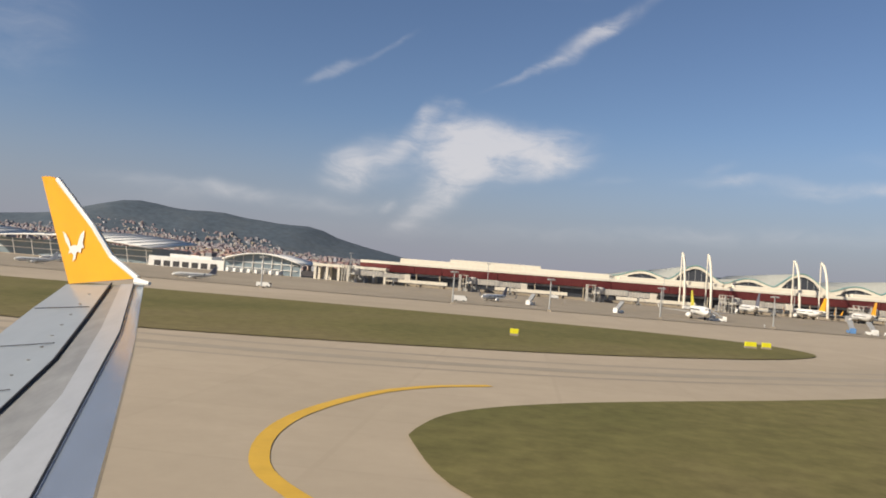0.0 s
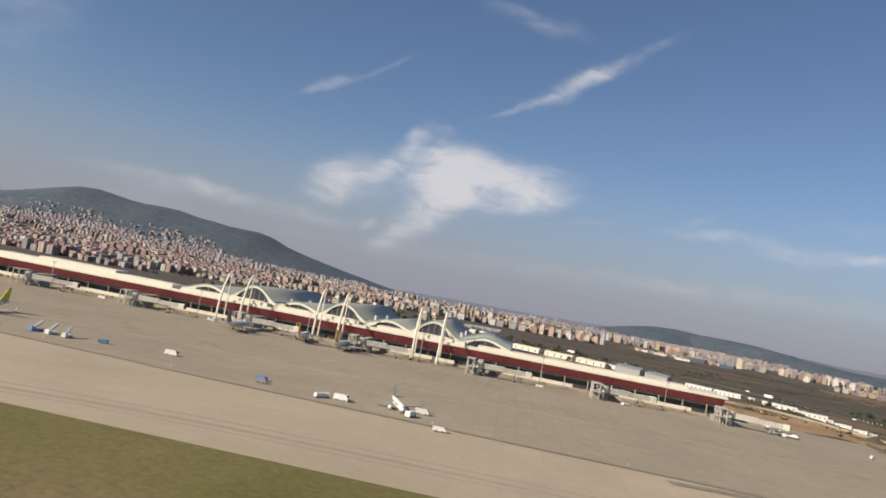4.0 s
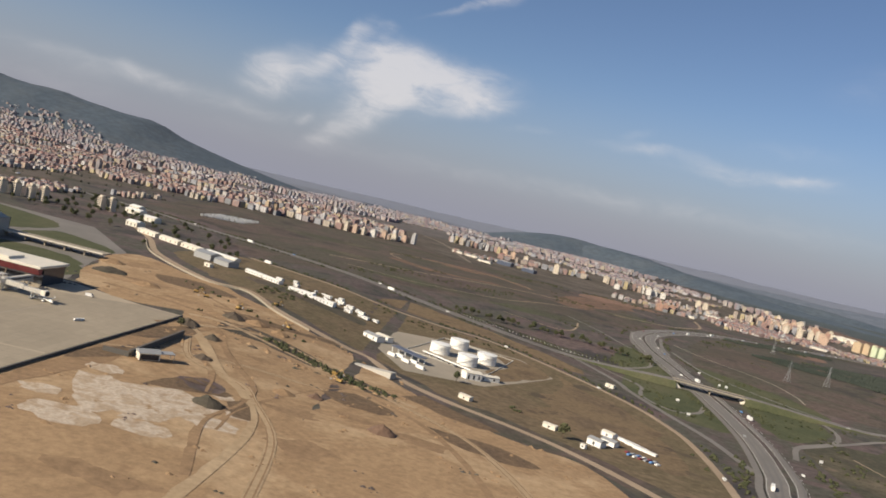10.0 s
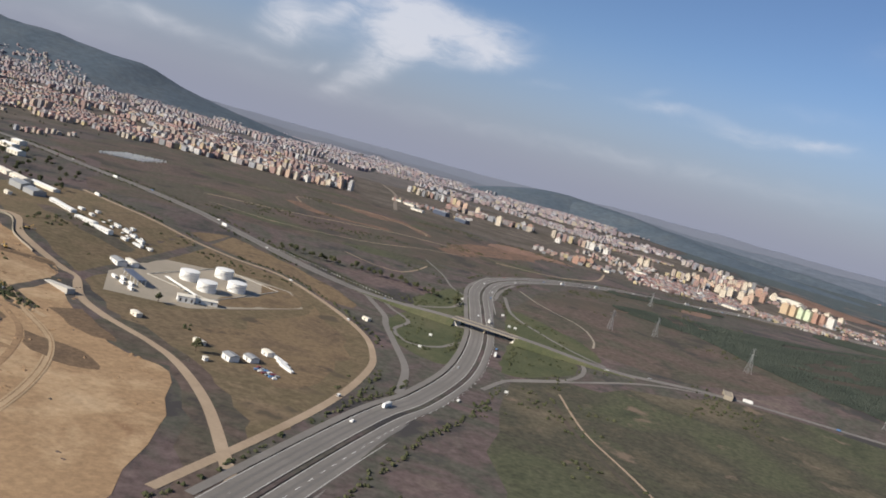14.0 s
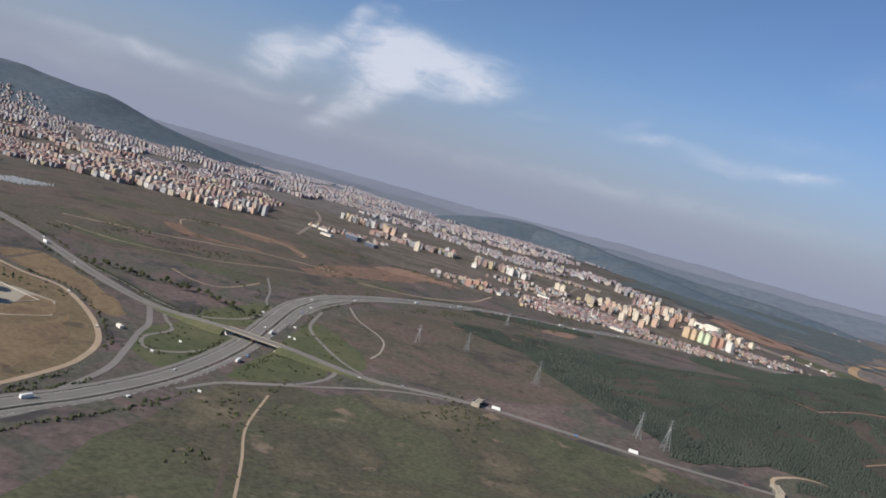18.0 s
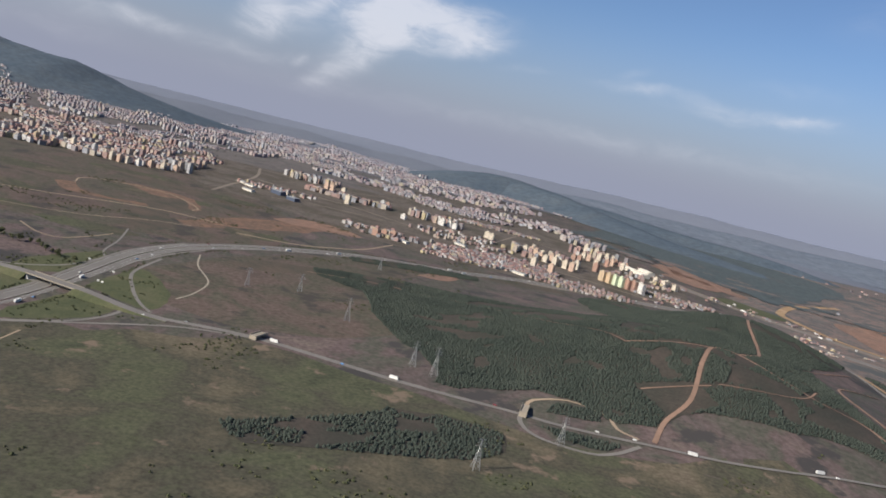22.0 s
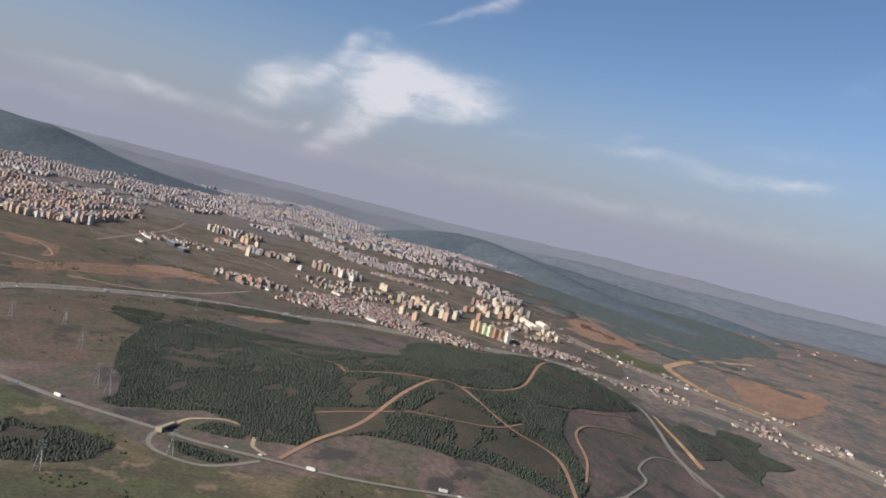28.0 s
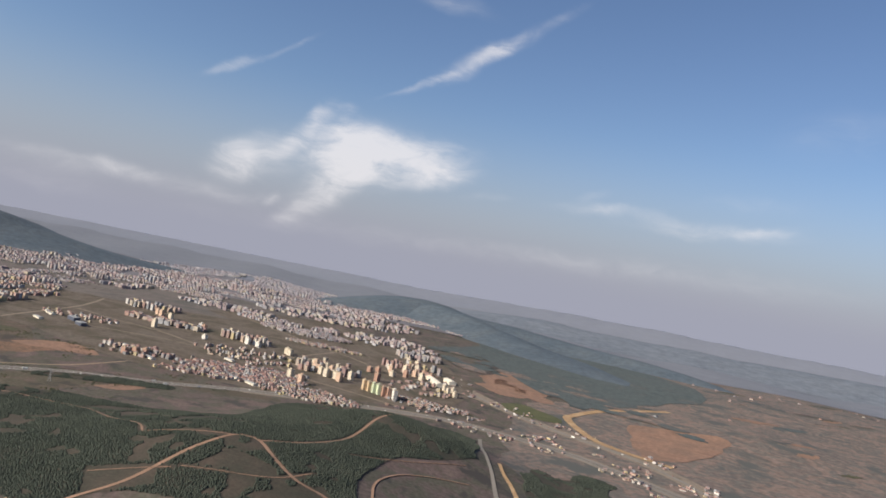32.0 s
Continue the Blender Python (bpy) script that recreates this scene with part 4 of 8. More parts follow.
# arched hall behind the pier
ARCH = [(-150, 8, 9.9), (-134.6, 8.2, 12.5), (-119.3, 7.4, 9.8), (-104.6, 8.2, 12.4), (-89.2, 7.4, 9.8), (-74.6, 8.2, 12.3), (-58, 8, 9.9)]
VALLEY, HY0, HY1 = 7.9, FY + 5.5, FY + 84


def wave(x, lift=0.0):
    for c, w, h in ARCH:
        if abs(x - c) <= w:
            return VALLEY + (h - VALLEY) * (0.5 + 0.5 * math.cos(math.pi * (x - c) / w)) ** 0.8 + lift
    return VALLEY + lift


xs = np.linspace(-158.5, -49.5, 150)
s = Shape()
s.loft([[(x, HY0, wave(x, 0.25)), (x, HY1, wave(x, 0.25)), (x, HY1, wave(x, -0.2)), (x, HY0, wave(x, -0.2))] for x in xs])
wpart(s, "vault_roof", ROOFMETAL, term, "grey-green metal vaulted roof", True)
s = Shape()
s.loft([[(x, HY0 - 0.5, wave(x, 0.42)), (x, HY0 + 0.4, wave(x, 0.42)), (x, HY0 + 0.4, wave(x, 0.12)), (x, HY0 - 0.5, wave(x, 0.12))] for x in xs])
wpart(s, "vault_edge", TEAL, term, "teal roof edge")
for c, w, h in ARCH:
    big = h > 11
    s = Shape()
    pts = [(c - w + 2 * w * i / 20) for i in range(21)]
    s.loft([[(x, HY0 - 0.35, wave(x, 0.12)), (x, HY0 + 0.3, wave(x, 0.12)), (x, HY0 + 0.3, max(6.9, wave(x, -0.65) - (0.5 if abs(x - c) > 0.6 * w else 0))), (x, HY0 - 0.35, max(6.9, wave(x, -0.65) - (0.5 if abs(x - c) > 0.6 * w else 0)))] for x in pts])
    wpart(s, "arch_rib", OFFWHITE, term, "cream arched rib")
    s = Shape()
    r = w * 0.86
    s.loft([[(x, HY0 + 0.1, 6.9), (x, HY0 + 0.2, 6.9), (x, HY0 + 0.2, max(7.0, wave(x, -0.6))), (x, HY0 + 0.1, max(7.0, wave(x, -0.6)))] for x in np.linspace(c - r, c + r, 13)])
    pane = wpart(s, "arch_window", GLASS, term, "dark arched window")
    for x in np.linspace(c - r * 0.8, c + r * 0.8, 7 if big else 5):
        wpart(Shape().box(x - 0.06, x + 0.06, HY0 + 0.02, HY0 + 0.1, 6.9, wave(x, -0.75)), "mullion", GREY, pane)
    if big:
        wpart(Shape().box(c - w, c + w, HY0 - 0.6, HY0 + 0.2, 7.6, 8.1), "transom", OFFWHITE, term)
SIDEW = plain("grey_side_wall", (0.36, 0.345, 0.31), 0.7)
for a in (-158.5, -49.9):
    wpart(Shape().box(a, a + 0.4, HY0, HY1, 0, 7.9), "side_wall", SIDEW, term)
wpart(Shape().box(-158.5, -49.5, HY1 - 0.4, HY1, 0, 7.7), "rear_wall", BLUEGLASS, term)
for x in (-143, -127, -112, -97, -82, -67):
    for y in (HY0 + 18, HY0 + 42):
        wpart(Shape().tube((x, y, 7.9), (x, y, 9.4), 0.35, k=8).tube((x, y, 9.4), (x, y, 9.8), 0.5, k=8), "roof_vent", WHITE, term)
for x0 in (-140.2, -133, -109.4, -102, -78.6, -70.8):
    s = Shape()
    arc = [Vector((x0, FY - 8.6 + 6.8 * (1 - math.cos(u)), 15.8 * math.sin(u))) for u in np.linspace(0, math.pi / 2 * 0.96, 14)]
    rings = []
    for i, p in enumerate(arc):
        way = (arc[min(i + 1, 13)] - arc[max(i - 1, 0)]).normalized()
        up = way.cross(Vector((1, 0, 0)))
        rings.append([p + 0.34 * (math.cos(q) * Vector((1, 0, 0)) + math.sin(q) * up) for q in np.linspace(0, 2 * math.pi, 8, False)])
    s.loft(rings)
    wpart(Shape().box(x0 - 0.6, x0 + 0.6, FY - 9.2, FY - 8, 0, 0.5), "mast_footing", OLDCONC, term)
    wpart(s, "mast_boom", OFFWHITE, term, "curved cream roof mast")
    wpart(Shape().tube((x0, FY - 2.0, 0), (x0, FY - 2.0, 16.1), 0.26, 0.18, 8), "mast_strut", OFFWHITE, term)

# elevated approach behind the pier
deck = thing("approach_deck", "elevated concrete approach road behind the terminal", "viaduct", (-30, 335, 0))
wpart(Shape().box(-60, -4, 320, 328, 2.2, 2.7, c=0.08), "deck", OLDCONC, deck)
for x in np.arange(-58, -4, 9):
    for y in (321, 326.5):
        wpart(Shape().box(x, x + 0.6, y, y + 0.6, 0, 2.2), "pier", OLDCONC, deck)
wpart(Shape().box(-60, -4, 319.7, 320.0, 2.5, 3.1), "parapet", OFFWHITE, deck)
patch("forecourt", [(-52, 258), (12, 264), (-4, 312), (-10, 356), (-60, 420), (-160, 430), (-160, 335), (-52, 330)], ASPHALT, 0.05, 20, label="grey asphalt forecourt behind the terminal", category="pavement")


for pts in ([(-46, 262), (6, 268), (-2, 300), (-20, 312), (-46, 308)], [(-58, 338), (-20, 334), (-14, 352), (-52, 372)], [(-150, 345), (-70, 345), (-70, 400), (-150, 420)]):
    patch("planting", pts, GREEN, 0.08, 12, label="green planted strip behind the terminal", category="grass", rag=2)
# ---------------------------------------------------------------- jet bridges
def jet_bridge(x, y, swing):
    """A fixed arm from the pier, a steel stair tower, a round hinge and two nested tunnels on wheels."""
    t = thing("jet_bridge", "beige jet bridge with stairs on steel legs at the pier", "jet bridge", (x, y, 0), 0, "jet bridges along the pier")
    arm = Shape().box(-0.8, 0.8, 1.2, 14, 2.5, 3.9, c=0.12).ob("fixed_tunnel", BRIDGE, t)
    for q in (-1, 1):
        Shape().box(q * 0.8 - 0.02, q * 0.8 + 0.02, 2.0, 13, 3.05, 3.5).ob("window_band", DARK, arm)
    hinge = Shape().loft([[(r * math.cos(a), r * math.sin(a), z) for a in np.linspace(0, 2 * math.pi, 14, False)] for r, z in ((1.25, 2.3), (1.35, 2.45), (1.35, 3.9), (1.0, 4.2))]).ob("rotunda", BRIDGE, t)
    Shape().tube((0, 0, 0), (0, 0, 2.3), 0.4, 0.32, 10).ob("column", BRIDGE, hinge)
    for px, py in ((-0.7, 7), (0.7, 7), (-0.7, 12), (0.7, 12)):
        Shape().box(px - 0.12, px + 0.12, py - 0.12, py + 0.12, 0, 2.5).ob("leg", STEEL, t)
    m = Matrix.Rotation(radians(swing), 4, "Z")
    outer = Shape().box(1.2, 7.6, -0.72, 0.72, 2.3, 3.75, m, 0.1).ob("mobile_tunnel", BRIDGE, t)
    for q in np.arange(1.8, 7.4, 0.8):
        Shape().box(q, q + 0.1, -0.77, 0.77, 2.28, 3.8, m).ob("rib", OFFWHITE, outer)
    inner = Shape().box(7.6, 13.8, -0.6, 0.6, 2.2, 3.45, m, 0.1).ob("mobile_tunnel", BRIDGE, t)
    for q in np.arange(8.0, 13.6, 0.8):
        Shape().box(q, q + 0.08, -0.64, 0.64, 2.18, 3.5, m).ob("rib", OFFWHITE, inner)
    cab = Shape().box(13.8, 15.4, -0.95, 0.95, 2.0, 3.55, m, 0.15).ob("cab", OFFWHITE, t, "cream docking cab")
    Shape().box(15.38, 15.7, -0.8, 0.8, 2.1, 3.3, m, 0.1).ob("bellows", DARK, cab, "dark rubber bellows")
    for q in (-0.75, 0.55):
        Shape().box(10.6, 10.85, q, q + 0.2, 0.4, 2.3, m).ob("lift_leg", STEEL, t)
    Shape().box(10.2, 11.3, -1.0, 1.0, 0.3, 0.5, m, 0.05).ob("axle_beam", STEEL, t)
    for q in (-1.0, 0.75):
        Shape().tube(m @ Vector((10.75, q, 0.32)), m @ Vector((10.75, q + 0.25, 0.32)), 0.32, k=12).ob("wheel", TYRE, t)
    for i in range(9):
        Shape().box(13.4 - i * 0.26, 13.66 - i * 0.26, 0.75, 1.35, 0.25 * i + 0.05, 0.25 * i + 0.11, m).ob("stair_tread", STEEL, t)
    for q in (0.72, 1.34):
        Shape().tube(m @ Vector((13.6, q, 0.55)), m @ Vector((11.3, q, 2.8)), 0.04, k=5).ob("handrail", STEEL, t)
    for px in (-3.4, -1.5):
        for py in (-2.6, 0.4, 3.4):
            Shape().box(px - 0.11, px + 0.11, py - 0.11, py + 0.11, 0, 4.7).ob("frame_post", BRIDGE, t)
    for z in (2.2, 4.5):
        Shape().box(-3.6, -1.3, -2.8, 3.6, z, z + 0.14).ob("frame_deck", BRIDGE, t)
    for k, py in enumerate((-2.6, 0.4)):
        for px in (-3.4, -1.5):
            Shape().tube((px, py, 0.2 if k else 2.2), (px, py + 3.0, 2.2 if k else 0.2), 0.07, k=4).tube((px, py, 2.3), (px, py + 3.0, 4.5), 0.07, k=4).ob("brace", BRIDGE, t)
    Shape().box(-3.0, 1.8, 3.8, 9.5, 0, 1.7, c=0.05).ob("service_room", GREY, t, "grey service room under the bridge")
    return t


for k, x in enumerate((13, -22, -58, -93, -128, -164, -199, -232)):
    jet_bridge(x, 225.5, (-8, 14, 10, 12, 9, 6, 10, 8)[k])


# ---------------------------------------------------------------- aircraft
def airliner(at, turn, fin, label, size=1.0, winglet=None):
    t = thing("airliner", label, "aircraft", at, turn, "parked aircraft")
    u = M * size
    L = 39 * u
    Shape().lathe([(x * u, (z) * u, max(r, 0.02) * u, 1.05) for x, z, r in ((-19.5, 3.4, 0.1), (-19, 3.4, 0.8), (-17.5, 3.5, 1.45), (-15.5, 3.6, 1.8), (-13, 3.7, 1.9), (6, 3.7, 1.9), (10, 3.95, 1.65), (15, 4.5, 0.9), (19.5, 5.0, 0.2))], 14).ob("fuselage", WHITE, t, smooth=True)
    for sg in (-1, 1):
        s = Shape()
        s.loft([[(-4 * u, sg * 1.6 * u, 2.6 * u), (3.2 * u, sg * 1.6 * u, 2.6 * u), (3.2 * u, sg * 1.6 * u, 3.0 * u), (-4 * u, sg * 1.6 * u, 3.1 * u)], [(3.2 * u, sg * 16 * u, 3.7 * u), (5 * u, sg * 16 * u, 3.7 * u), (5 * u, sg * 16 * u, 3.8 * u), (3.2 * u, sg * 16 * u, 3.82 * u)]])
        s.ob("wing", GREY, t, "grey wing")
        Shape().loft([[(3.5 * u, sg * 15.9 * u, 3.7 * u), (5.1 * u, sg * 15.9 * u, 3.7 * u), (5.1 * u, sg * 16.1 * u, 3.7 * u), (3.5 * u, sg * 16.1 * u, 3.7 * u)], [(5.2 * u, sg * 16.4 * u, 6.1 * u), (5.9 * u, sg * 16.4 * u, 6.1 * u), (5.9 * u, sg * 16.5 * u, 6.1 * u), (5.2 * u, sg * 16.5 * u, 6.1 * u)]]).ob("winglet", winglet or fin, t)
        Shape().lathe([(x * u, 1.75 * u, r * u, 1) for x, r in ((-6.4, 0.85), (-5.8, 1.05), (-3.6, 1.0), (-1.6, 0.6))], 10, Matrix.Translation((0, sg * 4.9 * u, 0))).ob("engine", WHITE, t, smooth=True)
        Shape().loft([[(14.6 * u, sg * 0.5 * u, 4.8 * u), (18.2 * u, sg * 0.5 * u, 4.8 * u), (18.2 * u, sg * 0.5 * u, 5.0 * u), (14.6 * u, sg * 0.5 * u, 5.0 * u)], [(17.6 * u, sg * 6.6 * u, 5.4 * u), (19 * u, sg * 6.6 * u, 5.4 * u), (19 * u, sg * 6.6 * u, 5.5 * u), (17.6 * u, sg * 6.6 * u, 5.5 * u)]]).ob("tailplane", GREY, t)
        g = Shape()
        g.tube((0.6 * u, sg * 2.8 * u, 0.5 * u), (0.6 * u, sg * 2.8 * u, 2.7 * u), 0.14 * u)
        g.tube((0.6 * u, sg * 2.5 * u, 0.55 * u), (0.6 * u, sg * 3.2 * u, 0.55 * u), 0.55 * u, k=10)
        g.ob("main_gear", TYRE, t)
    Shape().loft([[(11.6 * u, -0.2 * u, 5.3 * u), (18.4 * u, -0.2 * u, 5.3 * u), (18.4 * u, 0.2 * u, 5.3 * u), (11.6 * u, 0.2 * u, 5.3 * u)], [(17.2 * u, -0.1 * u, 12.3 * u), (19.6 * u, -0.1 * u, 12.3 * u), (19.6 * u, 0.1 * u, 12.3 * u), (17.2 * u, 0.1 * u, 12.3 * u)]]).ob("tail_fin", fin, t, "coloured tail fin")
    Shape().tube((-14.5 * u, 0, 0.3 * u), (-14.5 * u, 0, 2.2 * u), 0.12 * u).tube((-14.5 * u, -0.3 * u, 0.35 * u), (-14.5 * u, 0.3 * u, 0.35 * u), 0.35 * u, k=10).ob("nose_gear", TYRE, t)
    for sg in (-1, 1):
        wnd = Shape()
        for i in range(26):
            x = (-12 + i * 0.85) * u
            wnd.box(x, x + 0.35 * u, sg * 1.9 * u - 0.02, sg * 1.9 * u + 0.02, 4.0 * u, 4.45 * u)
        tagged(wnd.ob("window_row", DARK, t), kind="stuff")
    Shape().box(-18.6 * u, -17.4 * u, -0.9 * u, 0.9 * u, 4.25 * u, 4.75 * u).ob("windscreen", DARK, t)
    return t


GTAIL = plain("slate_tail", (0.12, 0.13, 0.17), 0.4)
airliner((-67, 131, 0), 108, GTAIL, "white narrow-body airliner with a slate tail on the apron", 0.62)
airliner((-155, 147, 0), 88, plain("yellow_tail", (0.62, 0.55, 0.05), 0.4), "white narrow-body airliner with a yellow tail on the apron", 0.85, WHITE)
airliner((-190, 153, 0), 62, GTAIL, "small white jet parked on the apron", 0.5)
airliner((-110, 223, 0), -84, ORANGE, "white airliner with an orange tail at the pier")
airliner((-97, 221, 0), -96, ORANGE, "white airliner with an orange tail at the pier")
airliner((-127, 216, 0), -92, GTAIL, "white airliner with a slate tail at the pier")
airliner((27, 225, 0), 150, WHITE, "small white propeller aircraft at the end of the pier", 0.5)
airliner((-242, 141, 0), 35, GTAIL, "small grey jet parked on the apron", 0.42)
airliner((-283, 158, 0), 50, WHITE, "small white jet parked on the apron", 0.45)
airliner((-298, 190, 0), 50, WHITE, "small white jet parked on the apron", 0.55)


# ---------------------------------------------------------------- apron vehicles and poles
def wheels(t, l, w, r=0.22):
    for a in (-l / 2 + 0.5, l / 2 - 0.5):
        for b in (-w / 2, w / 2):
            tyre = Shape().tube((a, b - 0.06, r), (a, b + 0.06, r), r, k=10).ob("wheel", TYRE, t)
            Shape().tube((a, b - 0.07, r), (a, b + 0.07, r), r * 0.5, k=8).ob("rim", STEEL, tyre, "grey steel rim")


def stair_truck(at, turn, mat=None):
    t = thing("stair_truck", "white passenger stair truck on the apron", "truck", at, turn, "apron vehicles")
    Shape().box(-1.9, 1.9, -0.55, 0.55, 0.2, 0.75, c=0.05).ob("chassis", mat or WHITE, t)
    Shape().box(-1.9, -1.0, -0.55, 0.55, 0.75, 1.3, c=0.1).ob("cab", mat or WHITE, t)
    Shape().add([(-1.0, -0.5, 0.8), (-1.0, 0.5, 0.8), (1.9, 0.5, 2.5), (1.9, -0.5, 2.5), (-1.0, -0.5, 1.2), (-1.0, 0.5, 1.2), (1.9, 0.5, 2.9), (1.9, -0.5, 2.9)], [(0, 1, 2, 3), (4, 7, 6, 5), (0, 4, 5, 1), (2, 6, 7, 3), (0, 3, 7, 4), (1, 5, 6, 2)]).ob("stair", GREY, t)
    wheels(t, 3.8, 1.1)
    return t


def van(at, turn, mat, label, l=2.4, h=1.05, name="van", cat="van"):
    t = thing(name, label, cat, at, turn, "apron vehicles")
    w = 0.92 if l < 4 else 1.15
    s = Shape()
    s.loft([[(-l / 2, y, 0.2), (l / 2, y, 0.2), (l / 2, y, h * 0.62), (l / 2 - 0.35, y * 0.92, h), (-l / 2 + 0.1, y * 0.92, h), (-l / 2, y, h * 0.8)] for y in (-w / 2, w / 2)])
    s.ob("body", mat, t)
    Shape().box(l / 2 - 0.32, l / 2 - 0.02, -w * 0.42, w * 0.42, h * 0.64, h * 0.9).ob("windscreen", DARK, t)
    wheels(t, l, w, 0.17)
    return t


def low_truck(at, turn, load, label):
    t = thing("flatbed_truck", label, "truck", at, turn, "apron vehicles")
    Shape().box(-2.6, 2.6, -0.5, 0.5, 0.3, 0.5).ob("bed", GREY, t)
    Shape().box(1.7, 2.6, -0.5, 0.5, 0.5, 1.35, c=0.1).ob("cab", WHITE, t)
    Shape().box(-2.5, 1.5, -0.48, 0.48, 0.52, 1.4, c=0.15).ob("load", load, t)
    wheels(t, 5.0, 1.0)
    return t


for x, y, r in ((-183.5, 147, 70), (-169, 142, 60), (-153, 142, 170), (-132, 135, 90), (-135, 135, 80), (-129, 135, 100)):
    stair_truck((x, y, 0), r, BLUE if x == -135 else None).scale = (0.72, 0.72, 0.72)
for x, y, r, m, lab, l, h in ((-195, 136, 10, WHITE, "white catering truck on the apron", 2.2, 1.0), (-123, 137, 20, BLUE, "small blue tug on the apron", 1.8, 0.8), (-111, 139.5, 5, WHITE, "white van on the apron concrete", 2.3, 1.0), (-62.8, 131, 10, WHITE, "white van on the apron concrete", 2.3, 1.0), (22, 130.5, 12, WHITE, "white apron car between two floodlight masts", 1.5, 0.75), (31.6, 130, 35, GREY, "grey tug parked beside a floodlight mast", 2.3, 0.9),
                            (-58.5, 118, 8, WHITE, "white apron car on the taxiway", 2.0, 0.75), (-90, 129, 10, GREY, "grey tug on the apron", 1.8, 0.8), (-19.3, 106.5, -5, WHITE, "white car driving on the taxiway", 2.1, 0.75), (-91, 132, 0, BLUE, "blue baggage tug on the apron", 1.8, 0.8),
                            (-76, 128, 0, WHITE, "white service van on the apron", 2.4, 1.1), (-225, 128, 5, WHITE, "white apron car on the taxiway", 2.2, 0.8), (-16, 223, 30, WHITE, "white car by the pier", 2.1, 0.8), (-40, 226, 12, WHITE, "white car by the pier", 2.1, 0.8),
                            (30, 246, 0, WHITE, "white service van near the sand", 2.4, 1.1), (-140, 228, 8, WHITE, "white apron van by the pier", 2.3, 1.0), (-176, 229, 8, WHITE, "white apron van by the pier", 2.3, 1.0), (-64, 126, 70, WHITE, "white apron van beside an aircraft", 2.3, 1.0)):
    van((x, y, 0), r, m, lab, l, h)
for x, y, r in ((45.2, 212, 62), (-79, 127, 60), (-76, 129, 70)):
    low_truck((x, y, 0), r, WHITE, "white tanker truck on the apron").scale = (0.62,) * 3


def light_mast(at, h=9.5):
    t = thing("light_mast", "tall thin grey floodlight mast on the apron", "light mast", at, 0, "floodlight masts")
    Shape().tube((0, 0, 0), (0, 0, h), 0.13, 0.08, 8).ob("pole", STEEL, t)
    Shape().box(-0.3, 0.3, -0.3, 0.3, 0, 0.3, c=0.05).ob("base", OLDCONC, t)
    Shape().tube((0, 0, h - 0.1), (0, 0, h), 0.42, 0.42, 10).ob("crown_ring", STEEL, t)
    for q in range(6):
        c, d = 0.48 * math.cos(q * math.pi / 3), 0.48 * math.sin(q * math.pi / 3)
        Shape().box(c - 0.12, c + 0.12, d - 0.12, d + 0.12, h - 0.26, h - 0.02).ob("floodlight", GREY, t)
    return t


for x, y in ((-224, 124), (-195, 123), (-181, 125), (-164, 132), (-148, 130)):
    light_mast((x, y, 0), 4.8)
for x in (-235, -195, -146, -111, -76, -40, -4):
    light_mast((x, 231, 0), 8.5)
for x, y in ((15.8, 127.8), (33.4, 127.2), (49, 126.6)):
    light_mast((x, y, 0), 7.2)


def taxi_sign(at, turn, w):
    t = thing("taxiway_sign", "small yellow airfield sign board on the grass", "sign", at, turn, "airfield signs")
    Shape().box(-w / 2, w / 2, -0.1, 0.1, 0.1, 0.5, c=0.03).ob("panel", SIGNY, t)
    Shape().box(-w / 2, w / 2, -0.2, 0.2, 0, 0.15).ob("footing", OLDCONC, t)
    return t


for x, y, w in ((-185.5, 68, 0.6), (-166.4, 77, 0.9), (-165, 77.5, 0.7)):
    taxi_sign((x, y, 0.09), 5, w)

# low frangible lights and boards along the apron edge
for x, y in ((-150, 127.5), (-128, 126.5), (-104, 124.5), (-60, 122), (-30, 121.5), (6, 121), (30, 120)):
    t = thing("edge_light", "small grey edge light on a short post", "edge light", (x, y, 0.1), 0, "apron edge lights")
    Shape().tube((0, 0, 0), (0, 0, 0.35), 0.05, k=6).ob("post", STEEL, t)
    Shape().tube((0, 0, 0.35), (0, 0, 0.5), 0.09, 0.06, 8).ob("lamp_head", WHITE, t)

mk = thing("marker_box", "small white marker box on the airfield grass", "marker", (-138.6, 62, 0.09), 5)
Shape().box(-0.3, 0.3, -0.15, 0.15, 0.05, 0.4, c=0.03).ob("box", WHITE, mk)
Shape().box(-0.36, 0.36, -0.2, 0.2, 0, 0.05).ob("footing", OLDCONC, mk)

# ---------------------------------------------------------------- old terminal
old = thing("old_terminal", "older terminal with wide curved white roof and glass front", "terminal", (-360, 268, 0))
